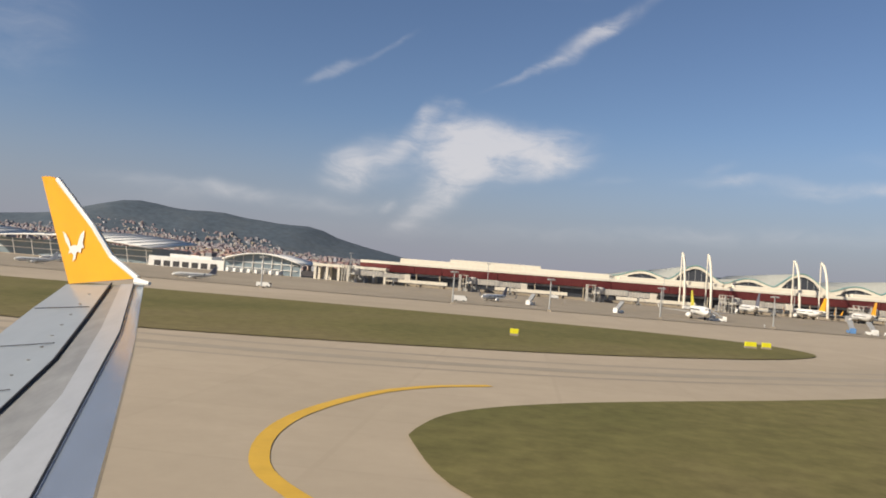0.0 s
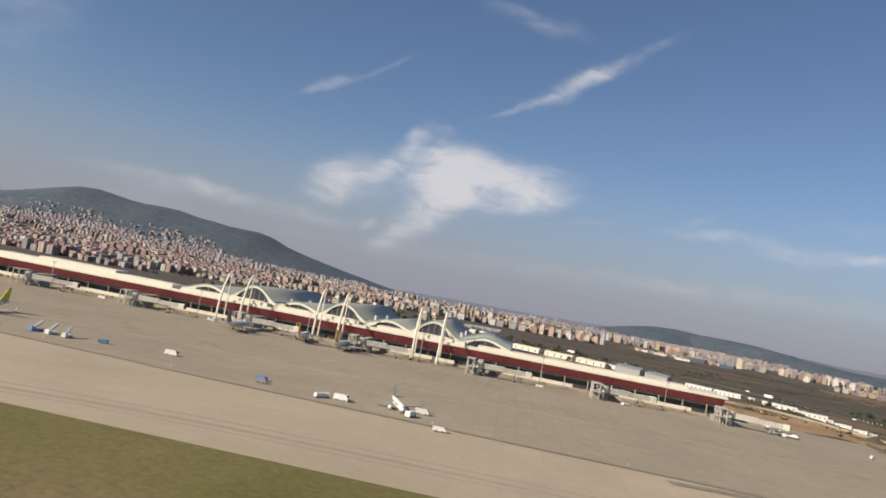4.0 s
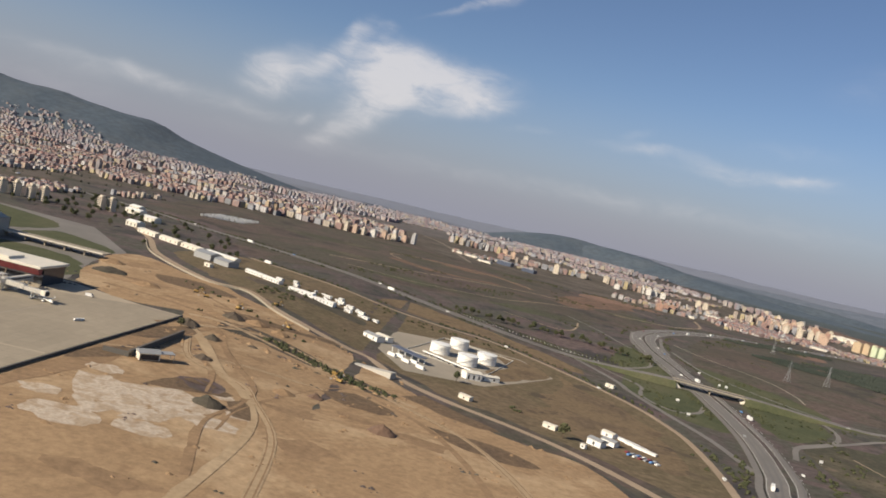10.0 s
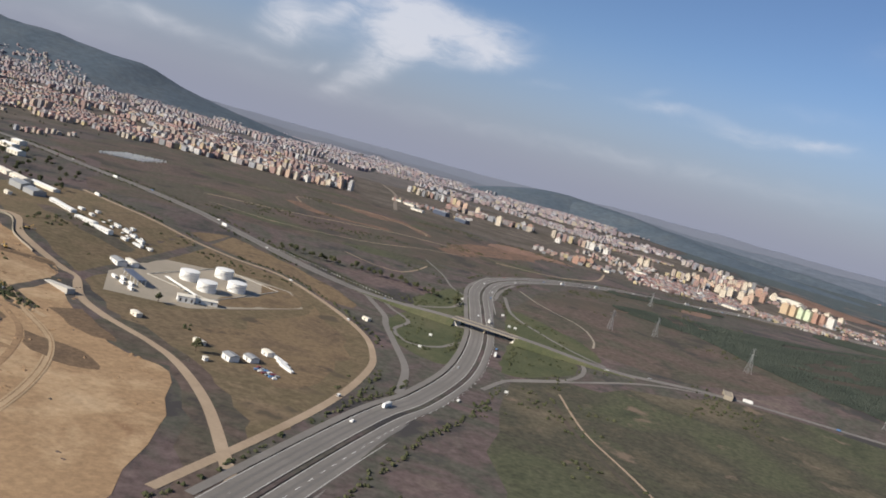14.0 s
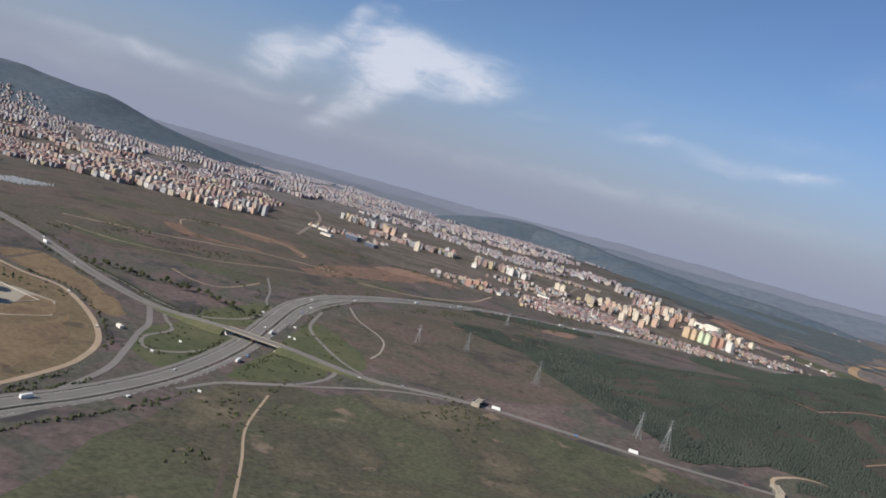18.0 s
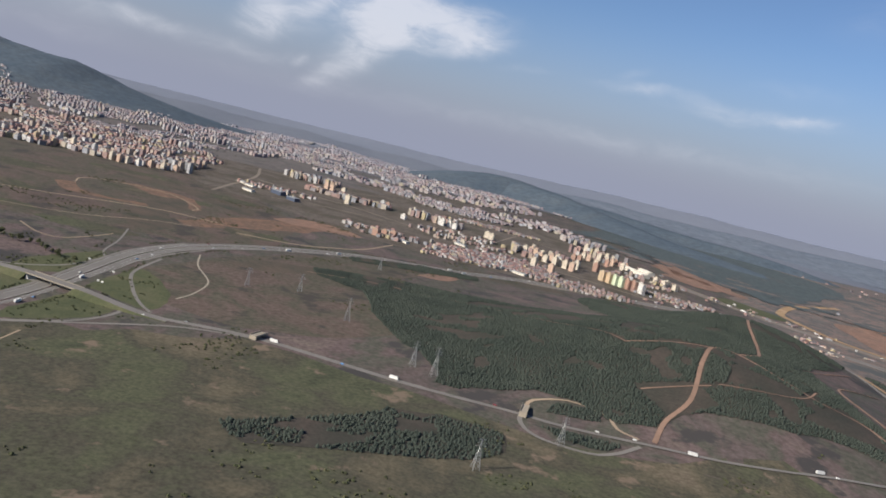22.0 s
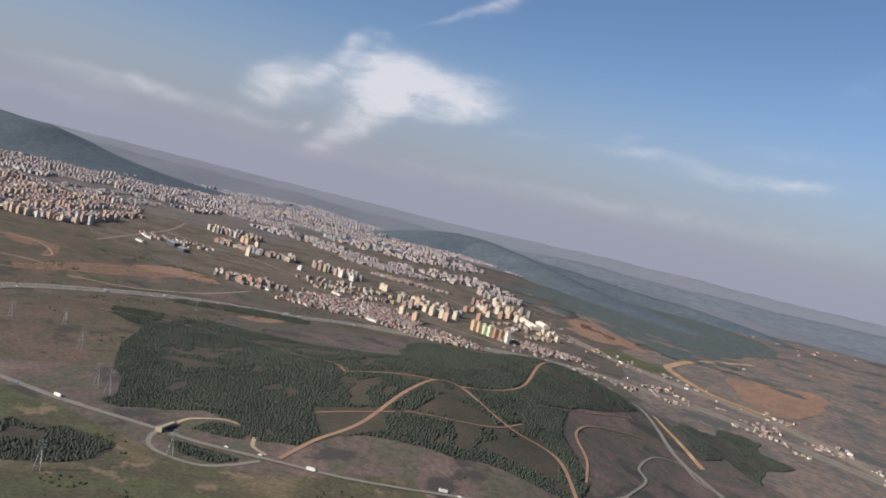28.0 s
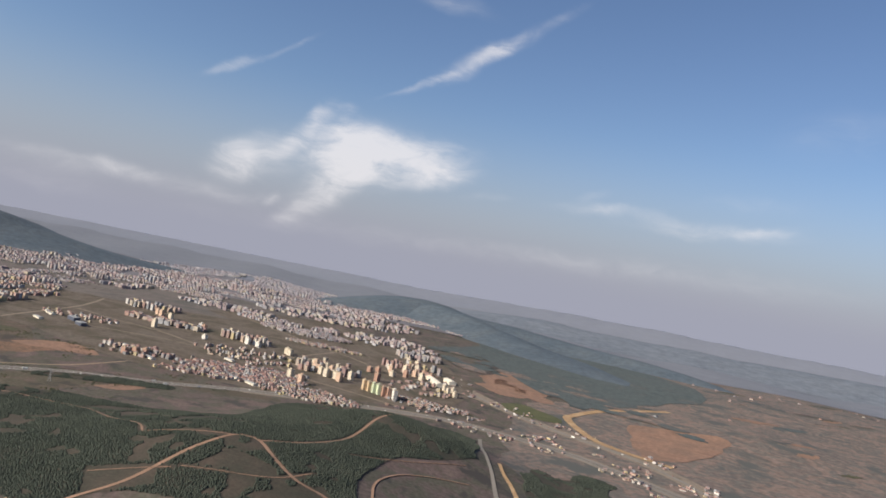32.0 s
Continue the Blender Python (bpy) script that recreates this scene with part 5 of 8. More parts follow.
for a, b in ((-440, -378), (-374, -312)):
    rings = [[(x, 262, z - 1.4), (x, 300, z + 1.6), (x, 300, z + 1.0), (x, 262, z - 1.9)] for x, z in [(a + (b - a) * i / 12, 7.0 + 2.2 * math.sin(math.pi * (i / 12) * 0.95 + 0.1)) for i in range(13)]]
    wpart(Shape().loft(rings), "curved_roof", WHITE, old, "white curved metal roof", True)
    wpart(Shape().box(a + 2, b - 2, 268, 298, 0, 5.6), "glass_front", BLUEGLASS, old)
    for z in (2.2, 4.4):
        wpart(Shape().box(a + 2, b - 2, 267.7, 268, z, z + 0.35), "floor_band", WHITE, old)
    for x in np.arange(a + 4, b, 7):
        wpart(Shape().tube((x, 265, 0), (x, 263, 5.4), 0.18, k=6), "strut", WHITE, old)
    for x in np.linspace(a + 3, b - 3, 12):
        zr = 7.0 + 2.2 * math.sin(math.pi * ((x - a) / (b - a)) * 0.95 + 0.1)
        wpart(Shape().tube((x, 262, zr - 1.3), (x, 300, zr + 1.7), 0.14, k=5), "roof_rib", GREY, old)
low = thing("service_building", "low white service building with dark openings", "building", (-292, 250, 0))
wpart(Shape().box(-304, -279, 246, 258, 0, 3.2, c=0.1), "wall", WHITE, low)
wpart(Shape().box(-298, -284, 248, 256, 3.2, 4.2), "upper_floor", WHITE, low)
for x in np.arange(-302, -281, 3.1):
    wpart(Shape().box(x, x + 2.1, 245.9, 246.1, 0.2, 1.9), "opening", DARK, low)
arch = thing("arched_hangar", "arched glass pavilion with white steel frame", "pavilion", (-267, 247, 0))
prof = [(-279 + 25 * i / 16, 3.2 + 3.2 * math.sin(math.pi * (0.08 + 0.84 * i / 16))) for i in range(17)]
wpart(Shape().loft([[(x, 244, z + 0.2), (x, 268, z + 0.2), (x, 268, z - 0.2), (x, 244, z - 0.2)] for x, z in prof]), "roof", WHITE, arch, "white arched roof", True)
wpart(Shape().loft([[(x, 246, 0), (x, 246.3, 0), (x, 246.3, z - 0.2), (x, 246, z - 0.2)] for x, z in prof]), "glass_front", BLUEGLASS, arch)
for x, z in prof[::2]:
    wpart(Shape().box(x - 0.12, x + 0.12, 245.7, 246, 0, z), "mullion", WHITE, arch)
for z in (1.6, 3.3):
    wpart(Shape().box(-278, -255, 245.7, 245.95, z, z + 0.25), "rail", WHITE, arch)
for k in range(8):
    van((-275 + k * 2.3, 241 - k * 0.1, 0), 80, WHITE, "white bus parked before the pavilion", 3.2, 1.3, "bus", "bus")
port = thing("colonnade", "white concrete colonnade frame beside the pier", "colonnade", (-236, 236, 0))
wpart(Shape().box(-247, -225, 234, 240, 4.0, 4.8, c=0.08), "beam", OFFWHITE, port)
for x in (-246.6, -243, -239.5, -236.5, -232, -229, -225.6):
    for y in (234.2, 239):
        wpart(Shape().box(x, x + 0.7, y, y + 0.7, 0, 4.0), "pillar", OFFWHITE, port)
wpart(Shape().box(-246, -226, 239.8, 246, 0, 3.6), "rear_wall", GREY, port)

# ---------------------------------------------------------------- site, fuel farm, sheds, roads' works
def gz(x, y, d=0.0):
    return float(height(x, y)) + d


wall = thing("apron_wall", "low dark retaining wall along the apron edge", "wall", (58, 185, 0))
for y0 in np.arange(118, 250, 6.6):
    a, b = 57.6 + (y0 - 118) * 0.0225, 57.6 + (y0 + 6.5 - 118) * 0.0225
    s = Shape()
    s.add([(a, y0, -1), (a + 0.5, y0, -1), (b + 0.5, y0 + 6.5, -1), (b, y0 + 6.5, -1), (a, y0, 0.75), (a + 0.5, y0, 0.75), (b + 0.5, y0 + 6.5, 0.75), (b, y0 + 6.5, 0.75)], [(0, 3, 2, 1), (4, 5, 6, 7), (0, 1, 5, 4), (1, 2, 6, 5), (2, 3, 7, 6), (3, 0, 4, 7)])
    wpart(s, "wall_panel", plain("dark_wall_panel", (0.10, 0.09, 0.075), 0.8) if y0 == 118 else bpy.data.materials["dark_wall_panel"], wall)
pit = thing("site_wall", "dark sheet piling around a dug pit", "wall", (66, 200, 0))
wpart(Shape().box(70.5, 71.2, 190, 226, -0.5, 1.6).box(64, 71, 189.4, 190.1, -0.5, 1.2), "piling", bpy.data.materials["dark_wall_panel"], pit)

hut = thing("site_hut", "white gabled site hall with an open front", "shed", (75, 192, 0), 40)
hut.scale = (0.78, 0.78, 0.78)
Shape().box(-3.4, 3.4, -2.2, 2.2, 0, 2.4).ob("wall", OFFWHITE, hut)
Shape().loft([[(-3.7, -2.5, 2.4), (-3.7, 2.5, 2.4), (-3.7, 0, 3.5)], [(3.7, -2.5, 2.4), (3.7, 2.5, 2.4), (3.7, 0, 3.5)]]).ob("roof", GREY, hut)
Shape().box(-3.0, 3.0, -2.26, -2.2, 0.2, 2.0).ob("opening", DARK, hut)
Shape().box(3.4, 8.5, -2.0, 2.0, 2.3, 2.5).ob("canopy", GREY, hut)
for q in (-1.9, 1.8):
    Shape().box(8.2, 8.4, q, q + 0.2, 0, 2.3).ob("canopy_post", STEEL, hut)


def gable(at, turn, l, w, h, wallm, roofm, name, label, doors=0, cat="shed", group=""):
    t = thing(name, label, cat, at, turn, group)
    Shape().box(-l / 2, l / 2, -w / 2, w / 2, -0.4, h).ob("wall", wallm, t)
    e = 0.15
    Shape().loft([[(x, -w / 2 - e, h), (x, w / 2 + e, h), (x, w / 2 + e, h + 0.12), (x, 0, h + w * 0.16), (x, -w / 2 - e, h + 0.12)] for x in (-l / 2 - e, l / 2 + e)]).ob("roof", roofm, t)
    for k in range(doors):
        x = -l / 2 + (k + 0.5) * l / doors
        Shape().box(x - 0.35, x + 0.35, -w / 2 - 0.03, -w / 2, 0.5, h * 0.75).ob("window", DARK, t)
    return t


def shed(x, y, turn, l, w, h, label, wm=None, rm=None, doors=0, name="prefab_building", cat="prefab", group="white prefabs"):
    return gable((x, y, gz(x, y)), turn, l, w, h, wm or WHITE, rm or WHITE, name, label, doors, cat, group)


# white prefabs beside the service road
for x, y, r, l in ((43.5, 390, -33, 13), (55, 382, -33, 12.5), (74, 367.5, -22, 14.5), (86.5, 362, -22, 12.5)):
    shed(x, y, r, l, 3.2, 1.5, "long white prefabricated site hut with windows", doors=6)
for x, y, r, l in ((92, 377, -22, 6), (98, 373, -22, 5), (104, 369, -22, 6), (107, 361, -20, 7), (99, 362, -20, 4.5), (85, 380, -25, 4.5), (113, 362, -20, 3.5), (91, 385, -25, 3), (56, 393, -30, 5), (67, 385, -30, 3.5), (64, 396, -30, 3)):
    shed(x, y, r, l * 0.8, 2.1, 1.05, "small white cabin among the site huts", doors=2)
for k in range(14):
    x, y = 78 + (k % 7) * 4.5 + 2 * math.sin(k * 2.3), 378 - (k % 7) * 2.2 + (k // 7) * 8
    van((x, y, gz(x, y)), -22 + 90 * (k % 2), WHITE, "white car parked among the site huts", 2.0, 0.7, "car", "car")
shed(13, 425, -25, 24, 4.5, 1.6, "long white flat roof shelter by the road", OFFWHITE, WHITE)
shed(12, 405, -28, 13, 8.5, 3.2, "grey metal workshop with an open side", GREY, STEEL, 0, "workshop", "workshop", "workshops")
shed(25, 397, -28, 11, 7.5, 2.6, "grey metal workshop with an open side", GREY, STEEL, 0, "workshop", "workshop", "workshops")
shed(22.5, 378, -30, 4.2, 2.4, 1.6, "cream guard hut at the fence", OFFWHITE, OFFWHITE, 1)
for k, (x, y) in enumerate(((-40, 447), (-22, 437), (-5, 428))):
    shed(x, y, -30, 17, 5, 2.1, "long pale office wing with window rows", OFFWHITE, OFFWHITE, 4, "office_wing", "office", "office wings")
for x, y, l in ((-95, 545, 14), (-72, 520, 12), (-108, 575, 10), (-60, 470, 9)):
    shed(x, y, -20, l, 7, 3, "white flat roofed hall near the terminal", OFFWHITE, WHITE, 3, "hall", "hall", "halls")

# fuel farm
patch("fuel_yard", [(117, 317), (136, 278), (167, 291), (200, 349), (186, 373), (160, 375), (125, 357)], OLDCONC, 0.1, 10, label="pale paved yard of the fuel depot", category="yard")
patch("fuel_lawn", [(171, 306), (198, 349), (185, 370), (172, 368), (178, 345), (168, 325)], STRAW, 0.15, 10, label="dry grass inside the depot fence", category="grass", rag=2)
bundm = plain("bund_concrete", (0.45, 0.42, 0.36), 0.8)
TANKW = plain("tank_white", (0.80, 0.78, 0.72), 0.45, vary=0.06)
for x, y in ((146.5, 335.5), (154.5, 359), (159.2, 326.5), (167.8, 342)):
    t = thing("storage_tank", "large white cylindrical fuel storage tank", "tank", (x, y, gz(x, y)), 0, "fuel tanks")
    t.scale = (0.75, 0.75, 0.6)
    Shape().loft([[(r * math.cos(a), r * math.sin(a), z) for a in np.linspace(0, 2 * math.pi, 32, False)] for r, z in ((6.0, -0.3), (6.0, 7.1))]).ob("shell", TANKW, t, smooth=False)
    roof_of_tank = Shape().loft([[(r * math.cos(a), r * math.sin(a), z) for a in np.linspace(0, 2 * math.pi, 32, False)] for r, z in ((6.12, 7.1), (6.12, 7.3), (3.0, 7.75), (0.4, 7.95))]).ob("roof", TANKW, t)
    for z in (2.4, 4.8):
        Shape().loft([[(r * math.cos(a), r * math.sin(a), zz) for a in np.linspace(0, 2 * math.pi, 32, False)] for r, zz in ((6.06, z), (6.06, z + 0.12))], caps=False).ob("ring_seam", GREY, t)
    st = Shape()
    for k in range(22):
        a = -2.6 + k * 0.075
        st.box(6.0, 6.6, -0.2, 0.2, 0.3 * k, 0.3 * k + 0.08, Matrix.Rotation(a, 4, "Z"))
    tagged(st.ob("stair", STEEL, t), kind="stuff")
    rl = Shape()
    for a in np.linspace(0, 2 * math.pi, 24, False):
        rl.tube((6.05 * math.cos(a), 6.05 * math.sin(a), 7.2), (6.05 * math.cos(a), 6.05 * math.sin(a), 7.75), 0.04, k=4)
    rl.ob("railing", STEEL, roof_of_tank, "thin steel railing")
b = thing("tank_bund", "low concrete wall around the tanks", "wall", (157, 343, gz(157, 343)))
ring = [Matrix.Rotation(radians(-15), 4, "Z") @ Vector(p) + Vector((157, 343, 0)) for p in ((-18, -27, 0), (18, -27, 0), (18, 28, 0), (-18, 28, 0))]
for p, q in zip(ring, ring[1:] + ring[:1]):
    k = max(3, int((q - p).length / 6))
    for i in range(k):
        a0, a1 = p.lerp(q, i / k), p.lerp(q, (i + 0.98) / k)
        side = (q - p).normalized().cross(Vector((0, 0, 1))) * 0.15
        wpart(Shape().loft([[(*(o + g).xy, gz(o.x, o.y) + z) for g, z in ((-side, -0.3), (side, -0.3), (side, 0.42), (-side, 0.42))] for o in (a0, a1)]), "wall_panel", bundm, b)
shed(161.5, 299, 28, 7.0, 4.6, 2.7, "white depot office block with flat roof", WHITE, OFFWHITE, 3, "depot_office", "office", "depot buildings")
shed(168, 305, 28, 10, 3.5, 1.8, "long low white pump house", WHITE, OFFWHITE, 2, "pump_house", "pump house", "depot buildings")
shed(122, 327, -40, 8, 3.2, 2.0, "small white depot store hut", WHITE, OFFWHITE, 2, "store", "store", "depot buildings")
shed(118, 322, -40, 9, 4.5, 2.0, "small white depot store with grey roof", WHITE, GREY, 2, "store", "store", "depot buildings")
cp = thing("canopy", "long filling canopy with dark solar roof on posts", "canopy", (135, 305, gz(135, 305)), -42)
Shape().box(-9, 9, -2.2, 2.2, 2.4, 2.65, c=0.05).ob("roof", plain("dark_blue_roof", (0.10, 0.11, 0.14), 0.4), cp)
for q in np.arange(-8, 9, 4):
    for r in (-1.7, 1.7):
        Shape().box(q - 0.12, q + 0.12, r - 0.12, r + 0.12, -0.3, 2.4).ob("post", WHITE, cp)
for k in range(5):
    x, y = 129 + k * 3.1, 299 + (k % 2) * 4 - k * 2.3
    van((x, y, gz(x, y)), -40, WHITE, "white tanker truck in the depot yard", 4.2, 1.4, "tanker_truck", "truck")
pipes = thing("pipe_rack", "white pipe rack between the tanks and pumps", "pipes", (150, 318, gz(150, 318)), -38)
for q in (-0.6, 0, 0.6):
    Shape().tube((-13, q, 1.1), (15, q, 1.1), 0.16, k=6).ob("pipe", WHITE, pipes)
for q in np.arange(-12, 15, 3.6):
    Shape().box(q, q + 0.2, -0.9, 0.9, -0.4, 1.0).ob("support", STEEL, pipes)
wl2 = thing("loading_ramp", "pale concrete ramp wall with slanted end", "wall", (127, 262, gz(127, 262)), -28)
Shape().add([(-10, -1.6, -0.4), (8, -1.6, -0.4), (8, 1.6, -0.4), (-10, 1.6, -0.4), (-10, -1.6, 0.2), (8, -1.6, 2.0), (8, 1.6, 2.0), (-10, 1.6, 0.2)], [(0, 3, 2, 1), (4, 5, 6, 7), (0, 1, 5, 4), (1, 2, 6, 5), (2, 3, 7, 6), (3, 0, 4, 7)]).ob("ramp", bundm, wl2)

# small works east of the depot
for x, y, r, l, w, h, lab in ((160, 259, -35, 4.6, 2.4, 1.4, "cream guard house beside the road"), (189, 250, -30, 4.6, 2.4, 1.4, "cream store hut beside the fuel farm"), (229, 364, -35, 4.2, 2.2, 1.4, "cream hut beside the ring road"), (203.5, 243, -38, 5, 4, 2.0, "white works building with grey side"), (209, 249, -38, 5, 3.6, 1.7, "grey roofed works building"), (211, 262, -40, 4.5, 3, 1.6, "small white works store"), (198, 234, -38, 1.6, 1.4, 1.3, "small white kiosk by the road")):
    shed(x, y, r, l, w, h, lab, OFFWHITE if "cream" in lab else WHITE, OFFWHITE if "grey" not in lab else GREY, 1, "works_hut", "hut", "works huts")
for k in range(3):
    shed(217 + k * 2.2, 259 - k * 3.6, -42, 8.5, 1.0, 0.9, "long low white trough", WHITE, WHITE, 0, "trough", "trough", "white troughs")
for k in range(12):
    x, y = 214 + (k % 6) * 1.6, 241 + (k // 6) * 3 - (k % 6) * 0.9
    van((x, y, gz(x, y)), 40, (BLUE, WHITE, RED, GREY)[k % 4], "scrap car parked in a row", 1.9, 0.7, "car", "car")


# fence along the service road
fn = thing("fence", "sandy grey concrete panel fence along the service road", "fence", (60, 320, 0))
FL = curve_pts([(-31, 422), (-5.5, 375), (36, 334), (57, 331), (78, 304), (96, 291)], 3.2)
for p, q in zip(FL, FL[1:]):
    s = Shape()
    n = np.array([-(q - p)[1], (q - p)[0]]) / np.linalg.norm(q - p) * 0.12
    z0, z1 = gz(*p), gz(*q)
    s.add([(*(p - n), z0 - 0.2), (*(q - n), z1 - 0.2), (*(q + n), z1 - 0.2), (*(p + n), z0 - 0.2), (*(p - n), z0 + 0.8), (*(q - n), z1 + 0.8), (*(q + n), z1 + 0.8), (*(p + n), z0 + 0.8)], [(0, 3, 2, 1), (4, 5, 6, 7), (0, 1, 5, 4), (1, 2, 6, 5), (2, 3, 7, 6), (3, 0, 4, 7)])
    wpart(s, "fence_panel", OLDCONC, fn)


# diggers and site trucks
def digger(x, y, turn):
    t = thing("excavator", "yellow tracked excavator standing on bare sand", "excavator", (x, y, gz(x, y)), turn, "site machines")
    for q in (-0.55, 0.55):
        Shape().box(-1.0, 1.0, q - 0.2, q + 0.2, 0, 0.45, c=0.12).ob("track", TYRE, t)
    Shape().box(-1.0, 0.7, -0.6, 0.6, 0.5, 1.1, c=0.1).ob("body", DIGGER, t)
    Shape().box(0.1, 0.75, -0.6, 0.0, 1.1, 1.7, c=0.08).ob("cab", DARK, t)
    Shape().tube((0.7, 0.2, 0.9), (2.2, 0.2, 2.3), 0.16, 0.12).ob("boom", DIGGER, t)
    Shape().tube((2.2, 0.2, 2.3), (3.0, 0.2, 0.8), 0.11, 0.09).ob("arm", DIGGER, t)
    Shape().box(2.7, 3.2, -0.1, 0.5, 0.2, 0.7, c=0.1).ob("bucket", STEEL, t)
    return t


for x, y, r in ((46, 301, 20), (68, 288, 70), (52, 296, 200), (90, 282, 140), (117, 239, 10), (120, 231, 160), (75, 318, 40)):
    digger(x, y, r)
RUST = plain("rusty_scrap", (0.14, 0.085, 0.055), 0.9, vary=0.3)
random.seed(4)


def mound(x, y, r, h, mat, label, name="earth_mound"):
    """A loose heap with an uneven crest."""
    s = Shape()
    k, rings = 14, 5
    v = []
    for j in range(rings):
        f = j / (rings - 1)
        for i in range(k):
            a = 2 * math.pi * i / k
            w = 1 + 0.28 * noise.noise((x + 2 * math.cos(a), y + 2 * math.sin(a), j * 0.4))
            px, py = x + r * (1 - f) * w * math.cos(a) * 1.3, y + r * (1 - f) * w * math.sin(a)
            v.append((px - x, py - y, h * (f ** 0.8) * (1 + 0.3 * noise.noise((px * 0.7, py * 0.7, 5))) - 0.1))
    s.add(v, [(j * k + i, j * k + (i + 1) % k, (j + 1) * k + (i + 1) % k, (j + 1) * k + i) for j in range(rings - 1) for i in range(k)])
    o = s.ob(name, mat)
    o.location = (x, y, gz(x, y))
    return tagged(o, label, "mound", "earth mounds")


for x, y, r, h, m, lab in ((139, 189, 3.2, 2.6, RUST, "heap of rusty scrap on the sand"), (99, 172, 3.4, 2.2, WOODFLOOR, "dark heap of brush on the sand"), (90, 268, 3, 1.5, RUT, "heap of dug brown earth"), (80, 272, 4, 1.6, RUT, "heap of dug brown earth"), (72, 270, 3.4, 2.4, WOODFLOOR, "dark heap of brush on the sand"), (84, 208, 2.4, 1.4, WOODFLOOR, "dark heap of brush on the sand"), (110, 200, 3, 1.2, RUT, "heap of dug brown earth"), (64, 300, 4, 1.2, RUT, "heap of dug brown earth"), (118, 205, 2.2, 1.4, RUST, "heap of rusty scrap on the sand"), (30, 290, 5, 1.6, RUT, "heap of dug brown earth"), (10, 300, 6, 2.2, WOODFLOOR, "dark heap of brush on the sand"), (0, 322, 5, 1.8, RUT, "heap of dug brown earth"), (66, 242, 3.4, 2.4, WOODFLOOR, "dark heap of brush on the sand"), (78, 232, 2.5, 1.6, WOODFLOOR, "dark heap of brush on the sand")):
    mound(x, y, r, h, m, lab)
for k in range(26):
    u = k / 25
    x, y = 140 - 62 * u + random.uniform(-1, 1), 229 + 12 * u + random.uniform(-1.5, 1.5)
    mound(x, y, random.uniform(0.6, 1.5), random.uniform(0.4, 0.9), (SAND, RUT, WOODFLOOR)[k % 3], "small spoil heap in a row along the track")


# overpass
def embankment(name, pts, w, peak, label):
    """A road on a bank that climbs to a bridge."""
    c = curve_pts(pts, 3)
    t = np.gradient(c, axis=0)
    t /= np.linalg.norm(t, axis=1)[:, None]
    n = np.stack([-t[:, 1], t[:, 0]], 1)
    k = len(c)
    s, r = Shape(), Shape()
    rise = [peak * (3 * (i / (k - 1)) ** 2 - 2 * (i / (k - 1)) ** 3) for i in range(k)]
    s.loft([[(*(c[i] - n[i] * (w / 2 + 0.4 + 1.6 * rise[i])), gz(*c[i]) - 0.1), (*(c[i] + n[i] * (w / 2 + 0.4 + 1.6 * rise[i])), gz(*c[i]) - 0.1), (*(c[i] + n[i] * (w / 2 + 0.3)), gz(*c[i]) + 0.15 + rise[i]), (*(c[i] - n[i] * (w / 2 + 0.3)), gz(*c[i]) + 0.15 + rise[i])] for i in range(k)])
    tagged(s.ob(name, GREEN), label, "embankment", "", "structure")
    r.loft([[(*(c[i] - n[i] * w / 2), gz(*c[i]) + 0.16 + rise[i]), (*(c[i] + n[i] * w / 2), gz(*c[i]) + 0.16 + rise[i]), (*(c[i] + n[i] * w / 2), gz(*c[i]) + 0.26 + rise[i]), (*(c[i] - n[i] * w / 2), gz(*c[i]) + 0.26 + rise[i])] for i in range(k)])
    tagged(r.ob("road_approach", ASPHALT), "asphalt approach road climbing to the overpass", "road", "", "structure")


embankment("bank_west", [(210, 423), (235, 414.5), (258, 410), (271, 408)], 7.2, 3.0, "grassy bank under the overpass approach")
embankment("bank_east", [(370, 391), (345, 393), (322, 398), (306, 402)], 6.4, 3.0, "grassy bank under the overpass approach")
ov = thing("overpass", "pale concrete road overpass across the motorway", "bridge", (288.5, 405, gz(288, 405)), -9.7)
# shade below the parapets is put into the deck's darker concrete colour
Shape().box(-18.5, 18.5, -3.9, 3.9, 2.7, 3.2, c=0.06).ob("deck", plain("shaded_deck_concrete", (0.20, 0.18, 0.15), 0.85), ov)
Shape().box(-18.5, 18.5, -3.4, 3.4, 3.2, 3.26).ob("road_surface", ASPHALT, ov)
for q in (-4.0, 3.7):
    Shape().box(-19, 19, q, q + 0.2, 3.0, 3.55).ob("parapet", OLDCONC, ov)
for q in (-2.6, 0, 2.6):
    Shape().tube((0, q, -0.5), (0, q, 2.55), 0.35, k=10).ob("pier", OLDCONC, ov)
for sg in (-1, 1):
    Shape().add([(sg * 14.5, -4.6, -0.5), (sg * 19.5, -4.6, -0.5), (sg * 19.5, 4.6, -0.5), (sg * 14.5, 4.6, -0.5), (sg * 17.8, -4.2, 2.6), (sg * 19.5, -4.2, 2.6), (sg * 19.5, 4.2, 2.6), (sg * 17.8, 4.2, 2.6)], [(0, 3, 2, 1), (4, 5, 6, 7), (0, 1, 5, 4), (1, 2, 6, 5), (2, 3, 7, 6), (3, 0, 4, 7)]).ob("abutment", OFFWHITE, ov)


